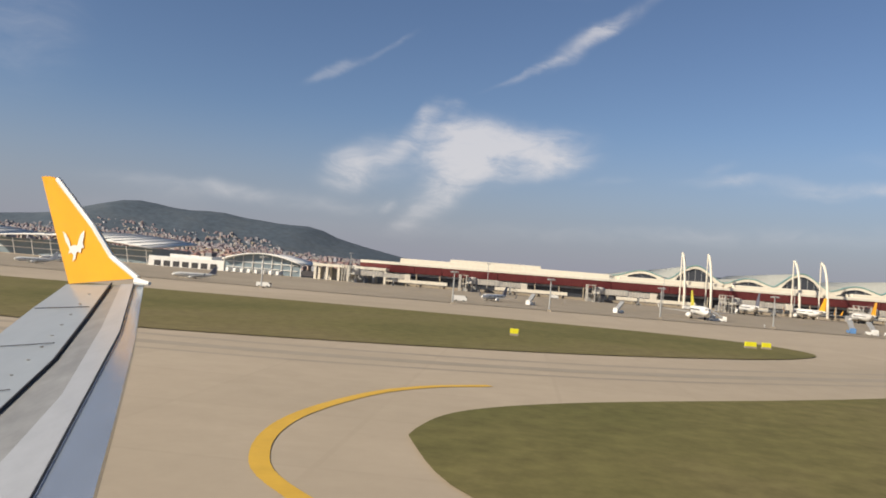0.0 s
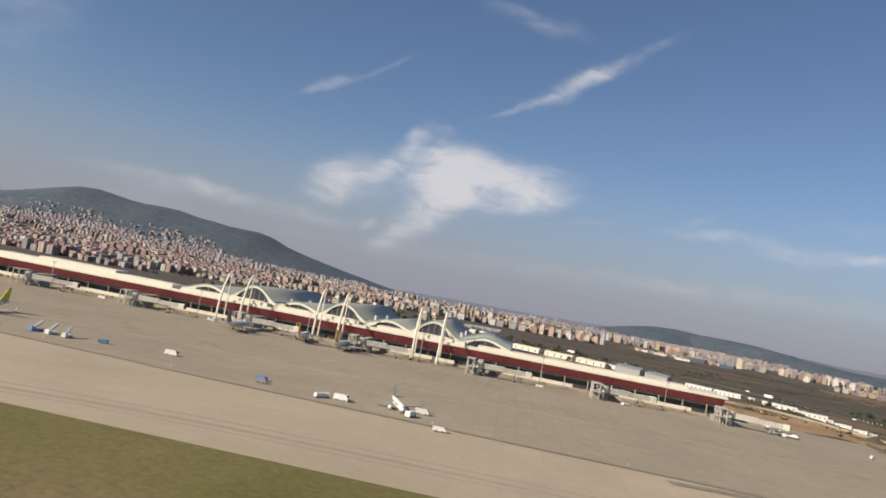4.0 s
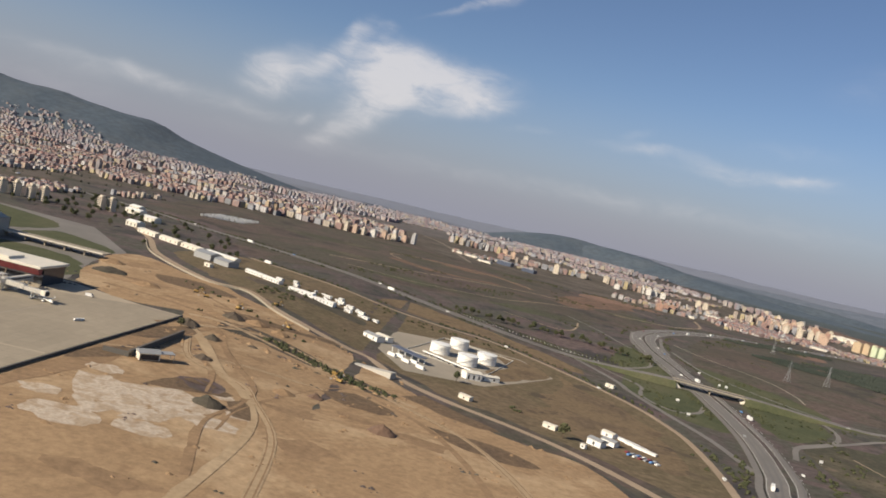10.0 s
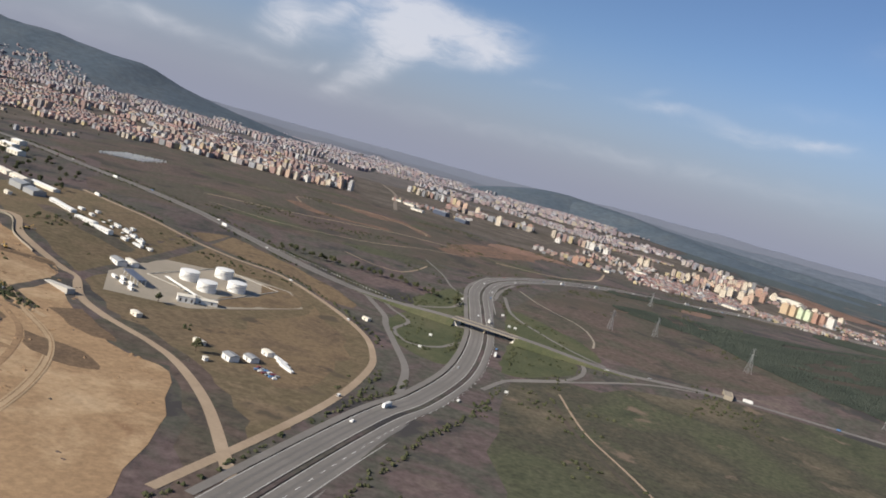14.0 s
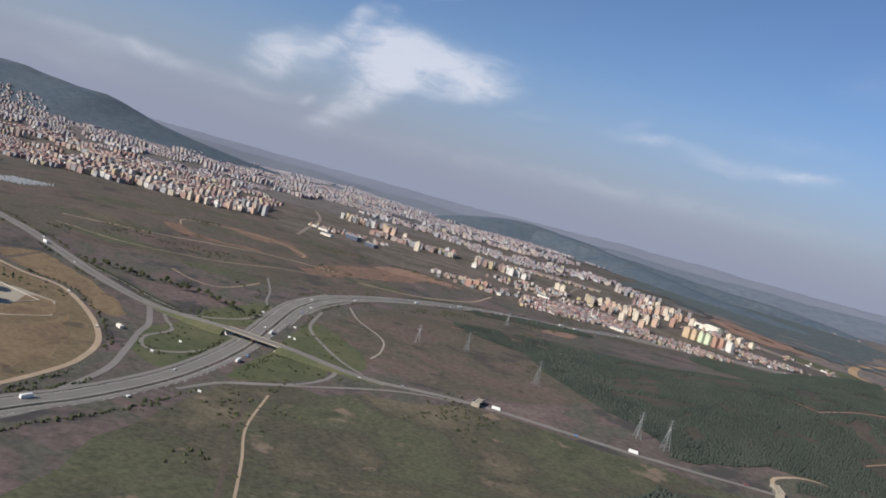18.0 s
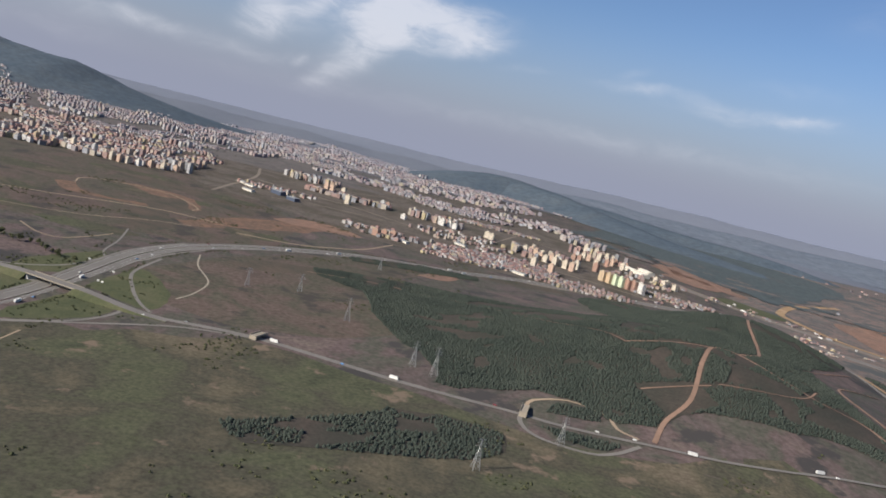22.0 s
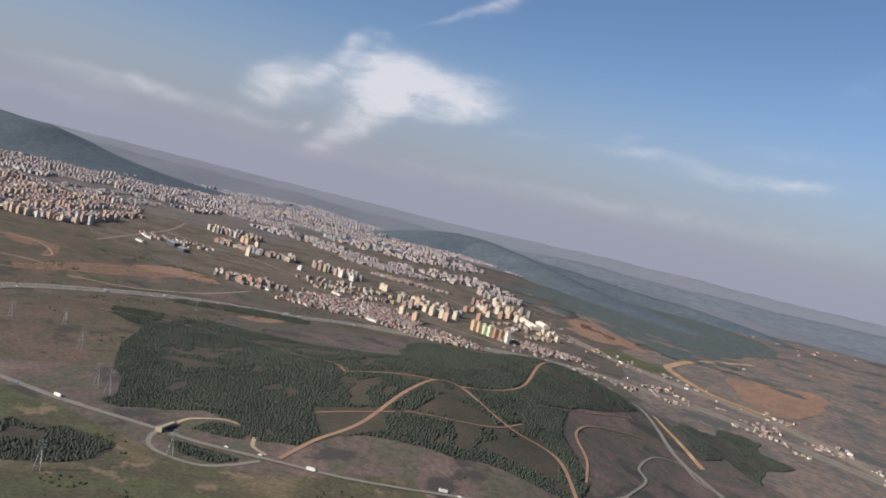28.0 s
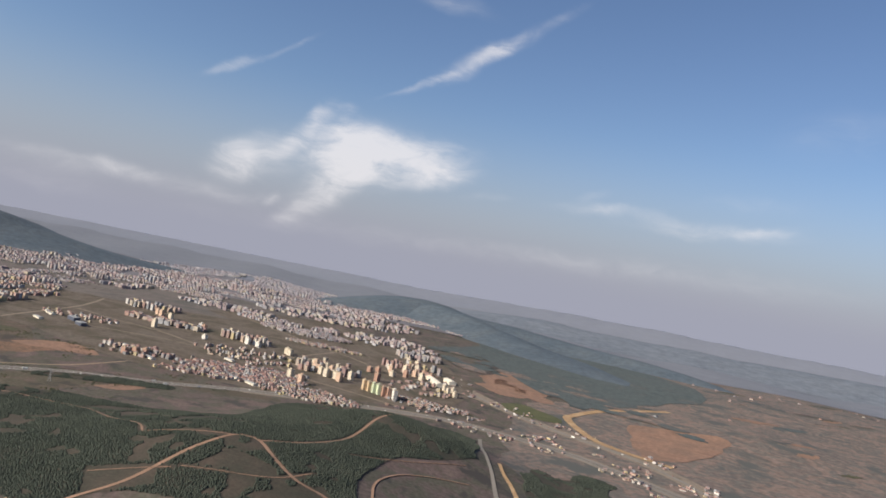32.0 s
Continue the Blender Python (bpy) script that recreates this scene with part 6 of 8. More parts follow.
def little_bridge(x, y, turn, l, w, label):
    t = thing("road_bridge", label, "bridge", (x, y, gz(x, y)), turn, "country bridges")
    Shape().box(-l / 2, l / 2, -w / 2, w / 2, 1.6, 2.2, c=0.05).ob("deck", OLDCONC, t)
    for q in (-w / 2, w / 2 - 0.25):
        Shape().box(-l / 2, l / 2, q, q + 0.25, 2.2, 2.7).ob("parapet", OLDCONC, t)
    for q in (-l / 2, l / 2 - 1.2):
        Shape().box(q, q + 1.2, -w / 2, w / 2, -0.4, 1.6).ob("abutment", OLDCONC, t)
    return t


little_bridge(421, 400, 78, 12, 4.5, "grey concrete farm bridge over the country road")
little_bridge(578.5, 381, 85, 14, 4.0, "grey concrete bridge carrying the turning ramp")


# pylons
def pylon(x, y, h, turn):
    t = thing("pylon", "grey steel lattice pylon standing in the scrub", "pylon", (x, y, gz(x, y)), turn, "power pylons")
    b = h * 0.11
    for sx in (-1, 1):
        for sy in (-1, 1):
            Shape().tube((sx * b, sy * b, -0.3), (sx * 0.25, sy * 0.25, h * 0.72), 0.1, 0.07, 4).tube((sx * 0.25, sy * 0.25, h * 0.72), (0, 0, h), 0.07, 0.05, 4).ob("leg", STEEL, t)
    for i in range(7):
        z0, z1 = h * 0.72 * i / 7, h * 0.72 * (i + 1) / 7
        w0, w1 = b + (0.25 - b) * i / 7, b + (0.25 - b) * (i + 1) / 7
        for sg in (-1, 1):
            for p, q in (((-w0, sg * w0, z0), (w1, sg * w1, z1)), ((w0, sg * w0, z0), (-w1, sg * w1, z1)), ((sg * w0, -w0, z0), (sg * w1, w1, z1))):
                Shape().tube(p, q, 0.05, k=3).ob("brace", STEEL, t)
    for z, a in ((0.72, 2.6), (0.82, 2.2), (0.92, 1.7)):
        Shape().tube((-a, 0, h * z), (a, 0, h * z), 0.07, k=4).tube((-a, 0, h * z), (0, 0, h * (z + 0.05)), 0.05, k=3).tube((a, 0, h * z), (0, 0, h * (z + 0.05)), 0.05, k=3).ob("crossarm", STEEL, t)
    return t


for x, y, h in ((454, 476, 17), (525, 404, 18), (511, 413, 16), (370, 508, 14), (404, 526, 14), (598, 352, 15), (430, 690, 13), (560, 300, 15)):
    pylon(x, y, h, 25)


# traffic
random.seed(11)
CARS = []
for m, lab in ((WHITE, "small white car driving on the road"), (GREY, "small grey car driving on the road"), (BLUE, "small blue car driving on the road"), (RED, "small red car driving on the road")):
    CARS.append((m, lab))


def traffic(path, offs, n, a=0.0, b=1.0):
    c = curve_pts(path, 3)
    for k in range(n):
        i = int((a + (b - a) * (k + random.random()) / n) * (len(c) - 2))
        d = c[i + 1] - c[i]
        d /= np.linalg.norm(d)
        o = random.choice(offs)
        x, y = c[i] + np.array([-d[1], d[0]]) * o
        if 262 < x < 316 and 396 < y < 414 and path is not MW:
            continue
        m, lab = CARS[0] if random.random() < 0.6 else random.choice(CARS)
        if random.random() < 0.22:
            van((x, y, gz(x, y, 0.16)), math.degrees(math.atan2(d[1], d[0])), WHITE, "white lorry driving on the road", 5.0, 1.7, "lorry", "lorry")
        else:
            van((x, y, gz(x, y, 0.16)), math.degrees(math.atan2(d[1], d[0])), m, lab, 2.1, 0.72, "car", "car")


traffic(MW, (-6.5, -3, 3, 6.5), 34, 0.1, 0.8)
traffic(NH, (-2.6, 2.6), 16)
traffic(SE, (-1.2, 1.2), 14)
traffic(VR, (-1.8, 1.8), 16)
traffic(RING, (0,), 4)

# clods, spoil and weeds strewn over the sand
random.seed(12)
for nm, mat, lab, cnt, size in (("spoil_clods", RUT, "strewn brown clods and small spoil heaps on sand", 420, (0.25, 1.1)), ("site_weeds", SCRUB, "dark dry weeds growing on the sand", 260, (0.3, 1.0))):
    s = Shape()
    for _ in range(cnt):
        x, y = random.uniform(0, 205), random.uniform(110, 335)
        if x < 62 and y < 256 or y > 335 - 0.62 * max(0, x - 36) - 4 or noise.noise((x * 0.04, y * 0.04, 8 if nm == "site_weeds" else 3)) < 0.05:
            continue
        for _ in range(random.choice((1, 2, 4))):
            r = random.uniform(*size)
            px, py, k = x + random.uniform(-2, 2), y + random.uniform(-1.5, 1.5), 7
            z = gz(px, py)
            ring = [(px + r * random.uniform(0.7, 1.5) * math.cos(a), py + r * random.uniform(0.5, 1.0) * math.sin(a), z - 0.05) for a in np.linspace(0, 2 * math.pi, k, False)]
            s.add(ring + [(px + random.uniform(-0.2, 0.2), py, z + r * random.uniform(0.25, 0.5) + 0.12)], [(i, (i + 1) % k, k) for i in range(k)])
    tagged(s.ob(nm, mat), lab, "earth", "", "stuff")


# road signs at the interchange
def road_sign(x, y, turn, w, h):
    t = thing("road_sign", "white road sign board on two posts", "sign", (x, y, gz(x, y)), turn, "road signs")
    Shape().box(-w / 2, w / 2, -0.05, 0.05, 1.0, 1.0 + h, c=0.03).ob("board", WHITE, t)
    for q in (-w / 3, w / 3):
        Shape().tube((q, 0.08, -0.2), (q, 0.08, 1.0 + h), 0.06, k=5).ob("post", STEEL, t)
    return t


for x, y, r in ((301.5, 430, 5), (305, 429, 5), (302, 301, 8), (260, 339, 8), (262, 366, 0), (270, 470, 10), (297, 455, 5)):
    road_sign(x, y, r, 1.6, 1.0)

# ---------------------------------------------------------------- town
def inside(x, y, poly):
    hit = False
    for (x0, y0), (x1, y1) in zip(poly, poly[1:] + poly[:1]):
        if (y0 > y) != (y1 > y) and x < (x1 - x0) * (y - y0) / (y1 - y0) + x0:
            hit = not hit
    return hit


def town_block(v, f, x, y, z, l, w, h, a, hip):
    """One building of the joined town: a box with a flat or a hipped roof."""
    o = len(v)
    ca, sa = math.cos(a), math.sin(a)
    for zz in (z - 1.5, z + h):
        for px, py in ((-l, -w), (l, -w), (l, w), (-l, w)):
            v.append((x + px * ca / 2 - py * sa / 2, y + px * sa / 2 + py * ca / 2, zz))
    f += [(o, o + 1, o + 5, o + 4), (o + 1, o + 2, o + 6, o + 5), (o + 2, o + 3, o + 7, o + 6), (o + 3, o, o + 4, o + 7)]
    if hip:
        k = len(v)
        r = (l - w) / 2 if l > w else 0.3
        for px in (-r, r):
            v.append((x + px * ca, y + px * sa, z + h + w * 0.28))
        f += [(o + 4, o + 5, k + 1, k), (o + 5, o + 6, k + 1), (o + 6, o + 7, k, k + 1), (o + 7, o + 4, k)]
    else:
        f.append((o + 4, o + 5, o + 6, o + 7))


TOWN = [(-2600, 560), (-300, 500), (-215, 520), (-165, 560), (-150, 640), (-190, 860), (-120, 925), (-40, 955), (30, 975), (58, 1015), (44, 1140), (12, 1300), (-10, 1370), (-40, 1480), (20, 1620), (120, 1640), (200, 1740), (280, 1930), (300, 2300), (180, 2640), (-250, 2900), (-560, 2600), (-560, 1800), (-700, 1560), (-2600, 1450)]
# woods and open ground inside the town
OPEN = [[(-390, 1400), (-350, 1550), (-290, 1650), (-230, 1520), (-300, 1400)], [(-130, 1440), (-50, 1550), (30, 1440), (-24, 1340)], [(-40, 1510), (20, 1595), (95, 1470), (60, 1390)], [(-420, 1120), (-330, 1180), (-250, 1130), (-330, 1080)], [(-640, 1300), (-520, 1380), (-470, 1300), (-560, 1250)], [(-190, 1620), (-80, 1700), (20, 1690), (-60, 1630)]]
# quarters set apart by open ground: centre, half axes, share built, storeys, size
QUARTERS = [(160, 1335, 62, 26, 0.8, (8, 9, 10), 0.95), (205, 1560, 110, 45, 0.75, (4, 5, 6), 0.85), (30, 1752, 130, 30, 0.9, (7, 8, 9), 0.95), (260, 1207, 78, 20, 0.9, (5, 6, 7), 0.95), (408, 1207, 46, 26, 0.55, (8, 9, 10), 0.85), (330, 1505, 70, 36, 0.8, (4, 5, 5), 0.7), (430, 1440, 95, 36, 0.85, (3, 4, 4), 0.62), (450, 1515, 30, 38, 0.9, (5, 6), 0.8), (505, 1325, 72, 20, 0.9, (2, 3), 0.62),
            (500, 2170, 230, 85, 0.9, (3, 4, 4, 5), 0.7), (340, 2060, 130, 110, 0.8, (4, 5, 6), 0.8), (690, 2050, 80, 40, 0.7, (3, 3, 4), 0.65), (585, 1105, 52, 46, 0.4, (7, 9, 11), 0.9), (680, 1285, 52, 46, 0.5, (6, 9, 11), 0.9), (662, 1425, 45, 28, 0.7, (7, 8, 9), 0.9), (380, 930, 60, 34, 0.4, (3, 4, 5), 0.8), (470, 1080, 80, 60, 0.22, (2, 3, 4), 0.75),
            (540, 955, 75, 34, 0.85, (2, 2, 3), 0.6), (630, 905, 70, 34, 0.7, (2, 2, 3), 0.6), (740, 1130, 60, 50, 0.4, (2, 3, 5), 0.8), (560, 1560, 80, 70, 0.45, (3, 4, 6), 0.7), (180, 1090, 66, 34, 0.3, (2, 3, 4), 0.9), (-230, 690, 70, 150, 0.5, (3, 4), 0.8), (330, 1830, 240, 160, 0.35, (3, 4, 5, 7), 0.75), (620, 1540, 60, 40, 0.5, (3, 4, 5), 0.65), (760, 1010, 60, 26, 0.6, (2, 2, 3), 0.7)]
# how an estate is laid out: pitch along and across, length, width, storeys
STYLES = {"low": (6.4, 6.8, (3.2, 4.6), (3.2, 4.2), (2, 2, 3, 3)), "mid": (8.6, 9.0, (4.6, 6.4), (4.2, 5.6), (4, 4, 5, 5, 6)), "slab": (12.0, 10.0, (8.5, 10.5), (4.0, 4.8), (5, 6, 6, 7)), "tower": (11.0, 11.5, (5.4, 6.6), (5.0, 6.0), (8, 9, 10, 11))}
random.seed(21)
chunks = {}
town_gaps = []
CELL = 38.0
cy = 500.0
while cy < 2900:
    cx = -2600.0
    while cx < 830:
        mx, my = cx + CELL / 2, cy + CELL / 2
        cx += CELL
        if abs(mx - 200) > 0.72 * my + 560:
            continue
        city = inside(mx, my, TOWN)
        near = [q for q in QUARTERS if ((mx - q[0]) / (q[2] + 22)) ** 2 + ((my - q[1]) / (q[3] + 22)) ** 2 < 1] if not city else []
        if not city and not near:
            continue
        turn = radians(-18 + 26 * noise.noise((mx * 0.003, my * 0.003, 0.2)) + random.uniform(-7, 7))
        d = noise.noise((mx * 0.0065, my * 0.0065, 1.7)) + 0.5 * noise.noise((mx * 0.022, my * 0.022, 4.1))
        front = 900 < my < 1150 and -260 < mx < 70
        if city and (any(inside(mx, my, q) for q in OPEN) or (d < -0.22 and not front)):
            town_gaps.append((mx, my))
            continue
        tall = noise.noise((mx * 0.007 + 9, my * 0.007, 8.2)) + random.uniform(-0.25, 0.25)
        style = "slab" if tall > 0.22 else "mid" if tall > -0.12 else "low"
        if front and random.random() < 0.6:
            style = random.choice(("slab", "tower", "mid"))
        if my < 760 and mx < -120:
            style = random.choice(("low", "low", "mid"))
        elif random.random() < 0.07:
            style = "tower"
        if near:
            style = "tower" if max(near[0][5]) >= 8 else "slab" if max(near[0][5]) >= 6 else "mid" if max(near[0][5]) >= 5 else "low"
        px_, py_, ls, ws, fls = STYLES[style]
        far = 1.0 if my < 1500 else 1.16
        size = near[0][6] if near else 1.0
        grow = far * (0.55 + 0.45 * size)
        nx_, ny_ = int(CELL / (px_ * grow) + random.random()), int(CELL / (py_ * grow) + random.random())
        for i in range(nx_):
            for j in range(ny_):
                u, w_ = (i + 0.5 - nx_ / 2) * px_ * grow + random.uniform(-0.9, 0.9), (j + 0.5 - ny_ / 2) * py_ * grow + random.uniform(-0.9, 0.9)
                px, py = mx + u * math.cos(turn) - w_ * math.sin(turn), my + u * math.sin(turn) + w_ * math.cos(turn)
                if near:
                    hit = next((q for q in QUARTERS if ((px - q[0]) / q[2]) ** 2 + ((py - q[1]) / q[3]) ** 2 < 1 + 0.4 * noise.noise((px * 0.03, py * 0.03, 2))), None)
                    if not hit or random.random() > hit[4]:
                        continue
                    fl = random.choice(hit[5])
                else:
                    if not inside(px, py, TOWN) or random.random() < (0.1 if front else 0.2):
                        continue
                    fl = random.choice(fls)
                l, w = random.uniform(*ls) * (0.6 + 0.4 * size), random.uniform(*ws) * (0.6 + 0.4 * size)
                hip = fl <= 6 and random.random() < 0.68
                v, f = chunks.setdefault((int((px + 3000) // 500), int(py // 450)), ([], []))
                town_block(v, f, px, py, gz(px, py) + (1 if py > 2480 else 0), l, w, max(2, 0.86 * fl) * 2.9 * M, turn + random.choice((0, 0, math.pi / 2)), hip)
                if random.random() < 0.55:
                    town_gaps.append((px + random.uniform(4, 5.5), py + random.uniform(-5, 5)))
    cy += CELL
# houses climbing the lower half of the wooded hill
for k in range(2300):
    px, u = random.uniform(-2000, -480), random.random()
    d = 1.0 - (0.56 if px < -900 else 0.56 - 0.2 * (px + 900) / 420) * u
    cy, ch = np.interp(px, (-2600, -1330, -1010, -750, -560, -470), (1850, 1894, 1924, 1972, 2025, 2052)), np.interp(px, (-2600, -1800, -1560, -1330, -1175, -1010, -870, -750, -676, -560, -470), (50, 66, 76, 102, 134, 114, 108, 95, 78, 52, 38))
    if noise.noise((px * 0.008, d * 5, 3.3)) < -0.18 + 0.35 * max(0, u - 0.6):
        continue
    py, pz = cy - 430 * d, ch * np.interp(d, (0.2, 0.45, 0.75, 1), (0.88, 0.55, 0.16, -0.02))
    v, f = chunks.setdefault((int((px + 3000) // 500), 3), ([], []))
    town_block(v, f, px, py, max(pz, gz(px, py)) - 1, random.uniform(3.6, 6), random.uniform(3.4, 5), random.choice((2, 3, 3, 4, 6)) * 2.9 * M + 1, random.uniform(-0.5, 0.3), random.random() < 0.5)
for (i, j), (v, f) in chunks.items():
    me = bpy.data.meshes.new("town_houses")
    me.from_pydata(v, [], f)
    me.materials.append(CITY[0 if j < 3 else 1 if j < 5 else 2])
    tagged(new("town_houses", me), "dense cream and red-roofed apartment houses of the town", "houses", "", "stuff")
# trees and thickets between the houses
s = Shape()
random.seed(41)
for x, y in town_gaps:
    if y < 2000:
        for _ in range(2):
            r = random.uniform(0.7, 1.7)
            px, py, k = x + random.uniform(-4, 4), y + random.uniform(-4, 4), 5
            z = gz(px, py)
            s.add([(px + r * random.uniform(0.6, 1.2) * math.cos(q), py + r * random.uniform(0.6, 1.2) * math.sin(q), z + r * random.uniform(0.3, 1.0)) for q in np.linspace(0, 2 * math.pi, k, False)] + [(px, py, z + r * random.uniform(1.4, 2.1)), (px, py, z - 0.1)], [(q, (q + 1) % k, k) for q in range(k)] + [((q + 1) % k, q, k + 1) for q in range(k)])
tagged(s.ob("town_trees", TOWNLEAF), "dull green trees and thickets between the houses", "trees", "", "stuff")
# low village houses and roadside sheds
v, f = [], []
for k in range(420):
    u = random.random()
    px = 455 + 120 * u + random.uniform(-20, 20)
    py = 858 + 46 * u + random.uniform(0, 110)
    town_block(v, f, px, py, gz(px, py), random.uniform(3.5, 6), random.uniform(3, 5), random.uniform(1.6, 4.2), random.uniform(0, 3), True)
for k in range(520):
    c = (VR[1:] if k % 2 else [(726, 978), (804, 970), (880, 945), (951, 922), (1014, 872), (1070, 828)])
    i = random.randrange(len(c) - 1)
    u = random.random()
    px = c[i][0] + (c[i + 1][0] - c[i][0]) * u + random.uniform(-30, 30)
    py = c[i][1] + (c[i + 1][1] - c[i][1]) * u + random.choice((-1, 1)) * random.uniform(7, 42)
    if noise.noise((px * 0.02, py * 0.02, 5)) < 0.02:
        continue
    town_block(v, f, px, py, gz(px, py), random.uniform(2.2, 7), random.uniform(2.0, 4), random.uniform(1.0, 2.8), random.uniform(0, 3), random.random() < 0.5)
for k in range(90):
    px, py = random.uniform(980, 2400), random.uniform(1150, 2300)
    if noise.noise((px * 0.004, py * 0.004, 3)) > 0.05:
        town_block(v, f, px, py, gz(px, py), random.uniform(4, 12), random.uniform(3, 6), random.uniform(1.5, 3.5), random.uniform(0, 3), True)
me = bpy.data.meshes.new("village_houses")
me.from_pydata(v, [], f)
me.materials.append(CITY[0])
tagged(new("village_houses", me), "scatter of low red-roofed houses and sheds", "houses", "", "stuff")

# single blocks that stand out
WALLS = [plain("cream_render", (0.58, 0.50, 0.385), 0.8, vary=0.08), plain("white_render", (0.64, 0.61, 0.55), 0.8, vary=0.06), plain("peach_render", (0.52, 0.36, 0.26), 0.8, vary=0.08), plain("ochre_render", (0.50, 0.37, 0.23), 0.8, vary=0.08), plain("pale_green_render", (0.55, 0.62, 0.42), 0.8, vary=0.08), plain("brown_render", (0.36, 0.21, 0.15), 0.8, vary=0.08), plain("grey_render", (0.45, 0.44, 0.43), 0.8, vary=0.08)]


ps = Shape().box(-0.55, 0.55, -0.05, 0.05, 0, 0.68)
PANE = bpy.data.meshes.new("window")
PANE.from_pydata(ps.v, [], ps.f)
PANE.materials.append(GLASS)


SHADED = plain("dull_window_glass", (0.13, 0.12, 0.115), 0.35)


ROWS = {}


def window_row(l, w):
    """The windows of one storey, along all four walls."""
    if (l, w) in ROWS:
        return ROWS[l, w]
    s = Shape()
    for q in (-1, 1):
        for a in np.linspace(-l / 2 + 1.1, l / 2 - 1.1, max(3, int(l / 2.2))):
            s.box(a - 0.45, a + 0.45, q * w / 2 - 0.04, q * w / 2 + 0.04, 0, 0.62)
        for a in np.linspace(-w / 2 + 1.1, w / 2 - 1.1, 3):
            s.box(q * l / 2 - 0.04, q * l / 2 + 0.04, a - 0.4, a + 0.4, 0, 0.62)
    me = bpy.data.meshes.new("window_band")
    me.from_pydata(s.v, [], s.f)
    me.materials.append(SHADED)
    ROWS[l, w] = me
    return me


def block(x, y, turn, l, w, floors, wall_mat, label, rich=True):
    t = thing("apartment_block", label, "apartment block", (x, y, gz(x, y)), turn, "apartment blocks")
    l, w, floors = round(l * 0.78, 2), round(w * 0.8, 2), max(2, round(floors * 0.8))
    h = floors * 2.9 * M
    Shape().box(-l / 2, l / 2, -w / 2, w / 2, -0.8, h).ob("wall", wall_mat, t)
    roof = Shape().box(-l / 2 - 0.15, l / 2 + 0.15, -w / 2 - 0.15, w / 2 + 0.15, h, h + 0.35, c=0.08).ob("roof", OLDCONC, t)
    Shape().box(-1.4, 1.4, -1.2, 1.2, h + 0.35, h + 1.7).ob("stair_house", wall_mat, roof)
    if rich:
        for k in range(floors):
            z = k * 2.9 * M + 0.35
            for q in (-1, 1):
                for a in np.linspace(-l / 2 + 0.9, l / 2 - 0.9, 4):
                    o = new("window", PANE)
                    o.parent, o.location = t, (a, q * w / 2, z)
            Shape().box(-l / 2 - 0.05, -l / 2 + 0.05, -w * 0.3, w * 0.3, z, z + 0.68).ob("window", GLASS, t)
    else:
        for k in range(floors):
            o = new("window_band", window_row(l, w))
            o.parent, o.location = t, (0, 0, k * 2.9 * M + 0.4)
            tagged(o, kind="stuff")
    return t


for x, y in ((-176, 468), (-169, 471), (-160, 473), (-153, 476), (-146, 480), (-138, 484), (-131, 487), (-110, 522), (-104, 525)):
    block(x, y, -28, 6, 5, 8, WALLS[0], "cream eight-storey apartment block behind the terminal")
for x, y, m in ((669, 1025, 3), (677, 1020, 3), (685, 1016, 4), (693, 1011, 4), (701, 1007, 5), (709, 1004, 5)):
    block(x, y, -62, 15, 5.5, 12, WALLS[m], "tall slab apartment block painted in one strong colour", False)
block(718, 1000, -62, 20, 6, 12, WALLS[1], "tall white slab apartment block with blank gable", False)
block(666, 1108, -30, 9, 9, 11, WALLS[5], "brown tower apartment block", False)
for x, y in ((561, 1123), (570, 1105), (576, 1088), (584, 1078), (591, 1068), (604, 1053), (612, 1060), (619, 1053), (636, 1069), (575, 985), (598, 965), (628, 1040), (600, 1090), (586, 1110), (610, 1110), (625, 1090)):
    block(x, y, -25, 9, 8, random.choice((9, 10, 11)), WALLS[random.choice((0, 0, 2))], "tall pale cream apartment tower in a close group", False)
for x, y in ((636, 1175), (646, 1190), (662, 1214), (655, 1236), (664, 1340), (682, 1330), (695, 1268), (709, 1260), (680, 1240), (700, 1225), (690, 1200), (672, 1180), (715, 1205), (725, 1235)):
    block(x, y, -25, 9, 8, random.choice((8, 10, 11)), WALLS[random.choice((0, 2, 5, 0))], "tall apartment tower with brown and cream walls", False)
for x, y in ((762, 1158), (771, 1137), (784, 1119), (777, 1148)):
    block(x, y, -60, 11, 6, 8, WALLS[0], "pale cream apartment block at the edge of town", False)
for x, y, l in ((731, 1219, 34), (757, 1235, 30), (745, 1190, 26)):
    shed(x, y, -62, l, 12, 5, "long pale roofed market hall", OFFWHITE, OFFWHITE, 5, "market_hall", "hall", "market halls")
for x, y, m, fl in ((202, 1280, 2, 10), (215, 1270, 2, 10), (237, 1264, 0, 9), (315, 1229, 6, 9), (326, 1218, 5, 9), (367, 1239, 0, 9), (383, 1231, 0, 8), (416, 1191, 1, 10), (424, 1180, 1, 10), (435, 1187, 1, 8), (445, 1175, 1, 8), (377, 904, 5, 7), (386, 915, 5, 7), (396, 922, 5, 7), (474, 1039, 0, 4), (368, 1140, 1, 6), (506, 1160, 0, 9), (498, 1170, 0, 9), (276, 1144, 0, 12)):
    block(x, y, -20, 10, 7, fl, WALLS[m], "free-standing apartment block on open ground", False)
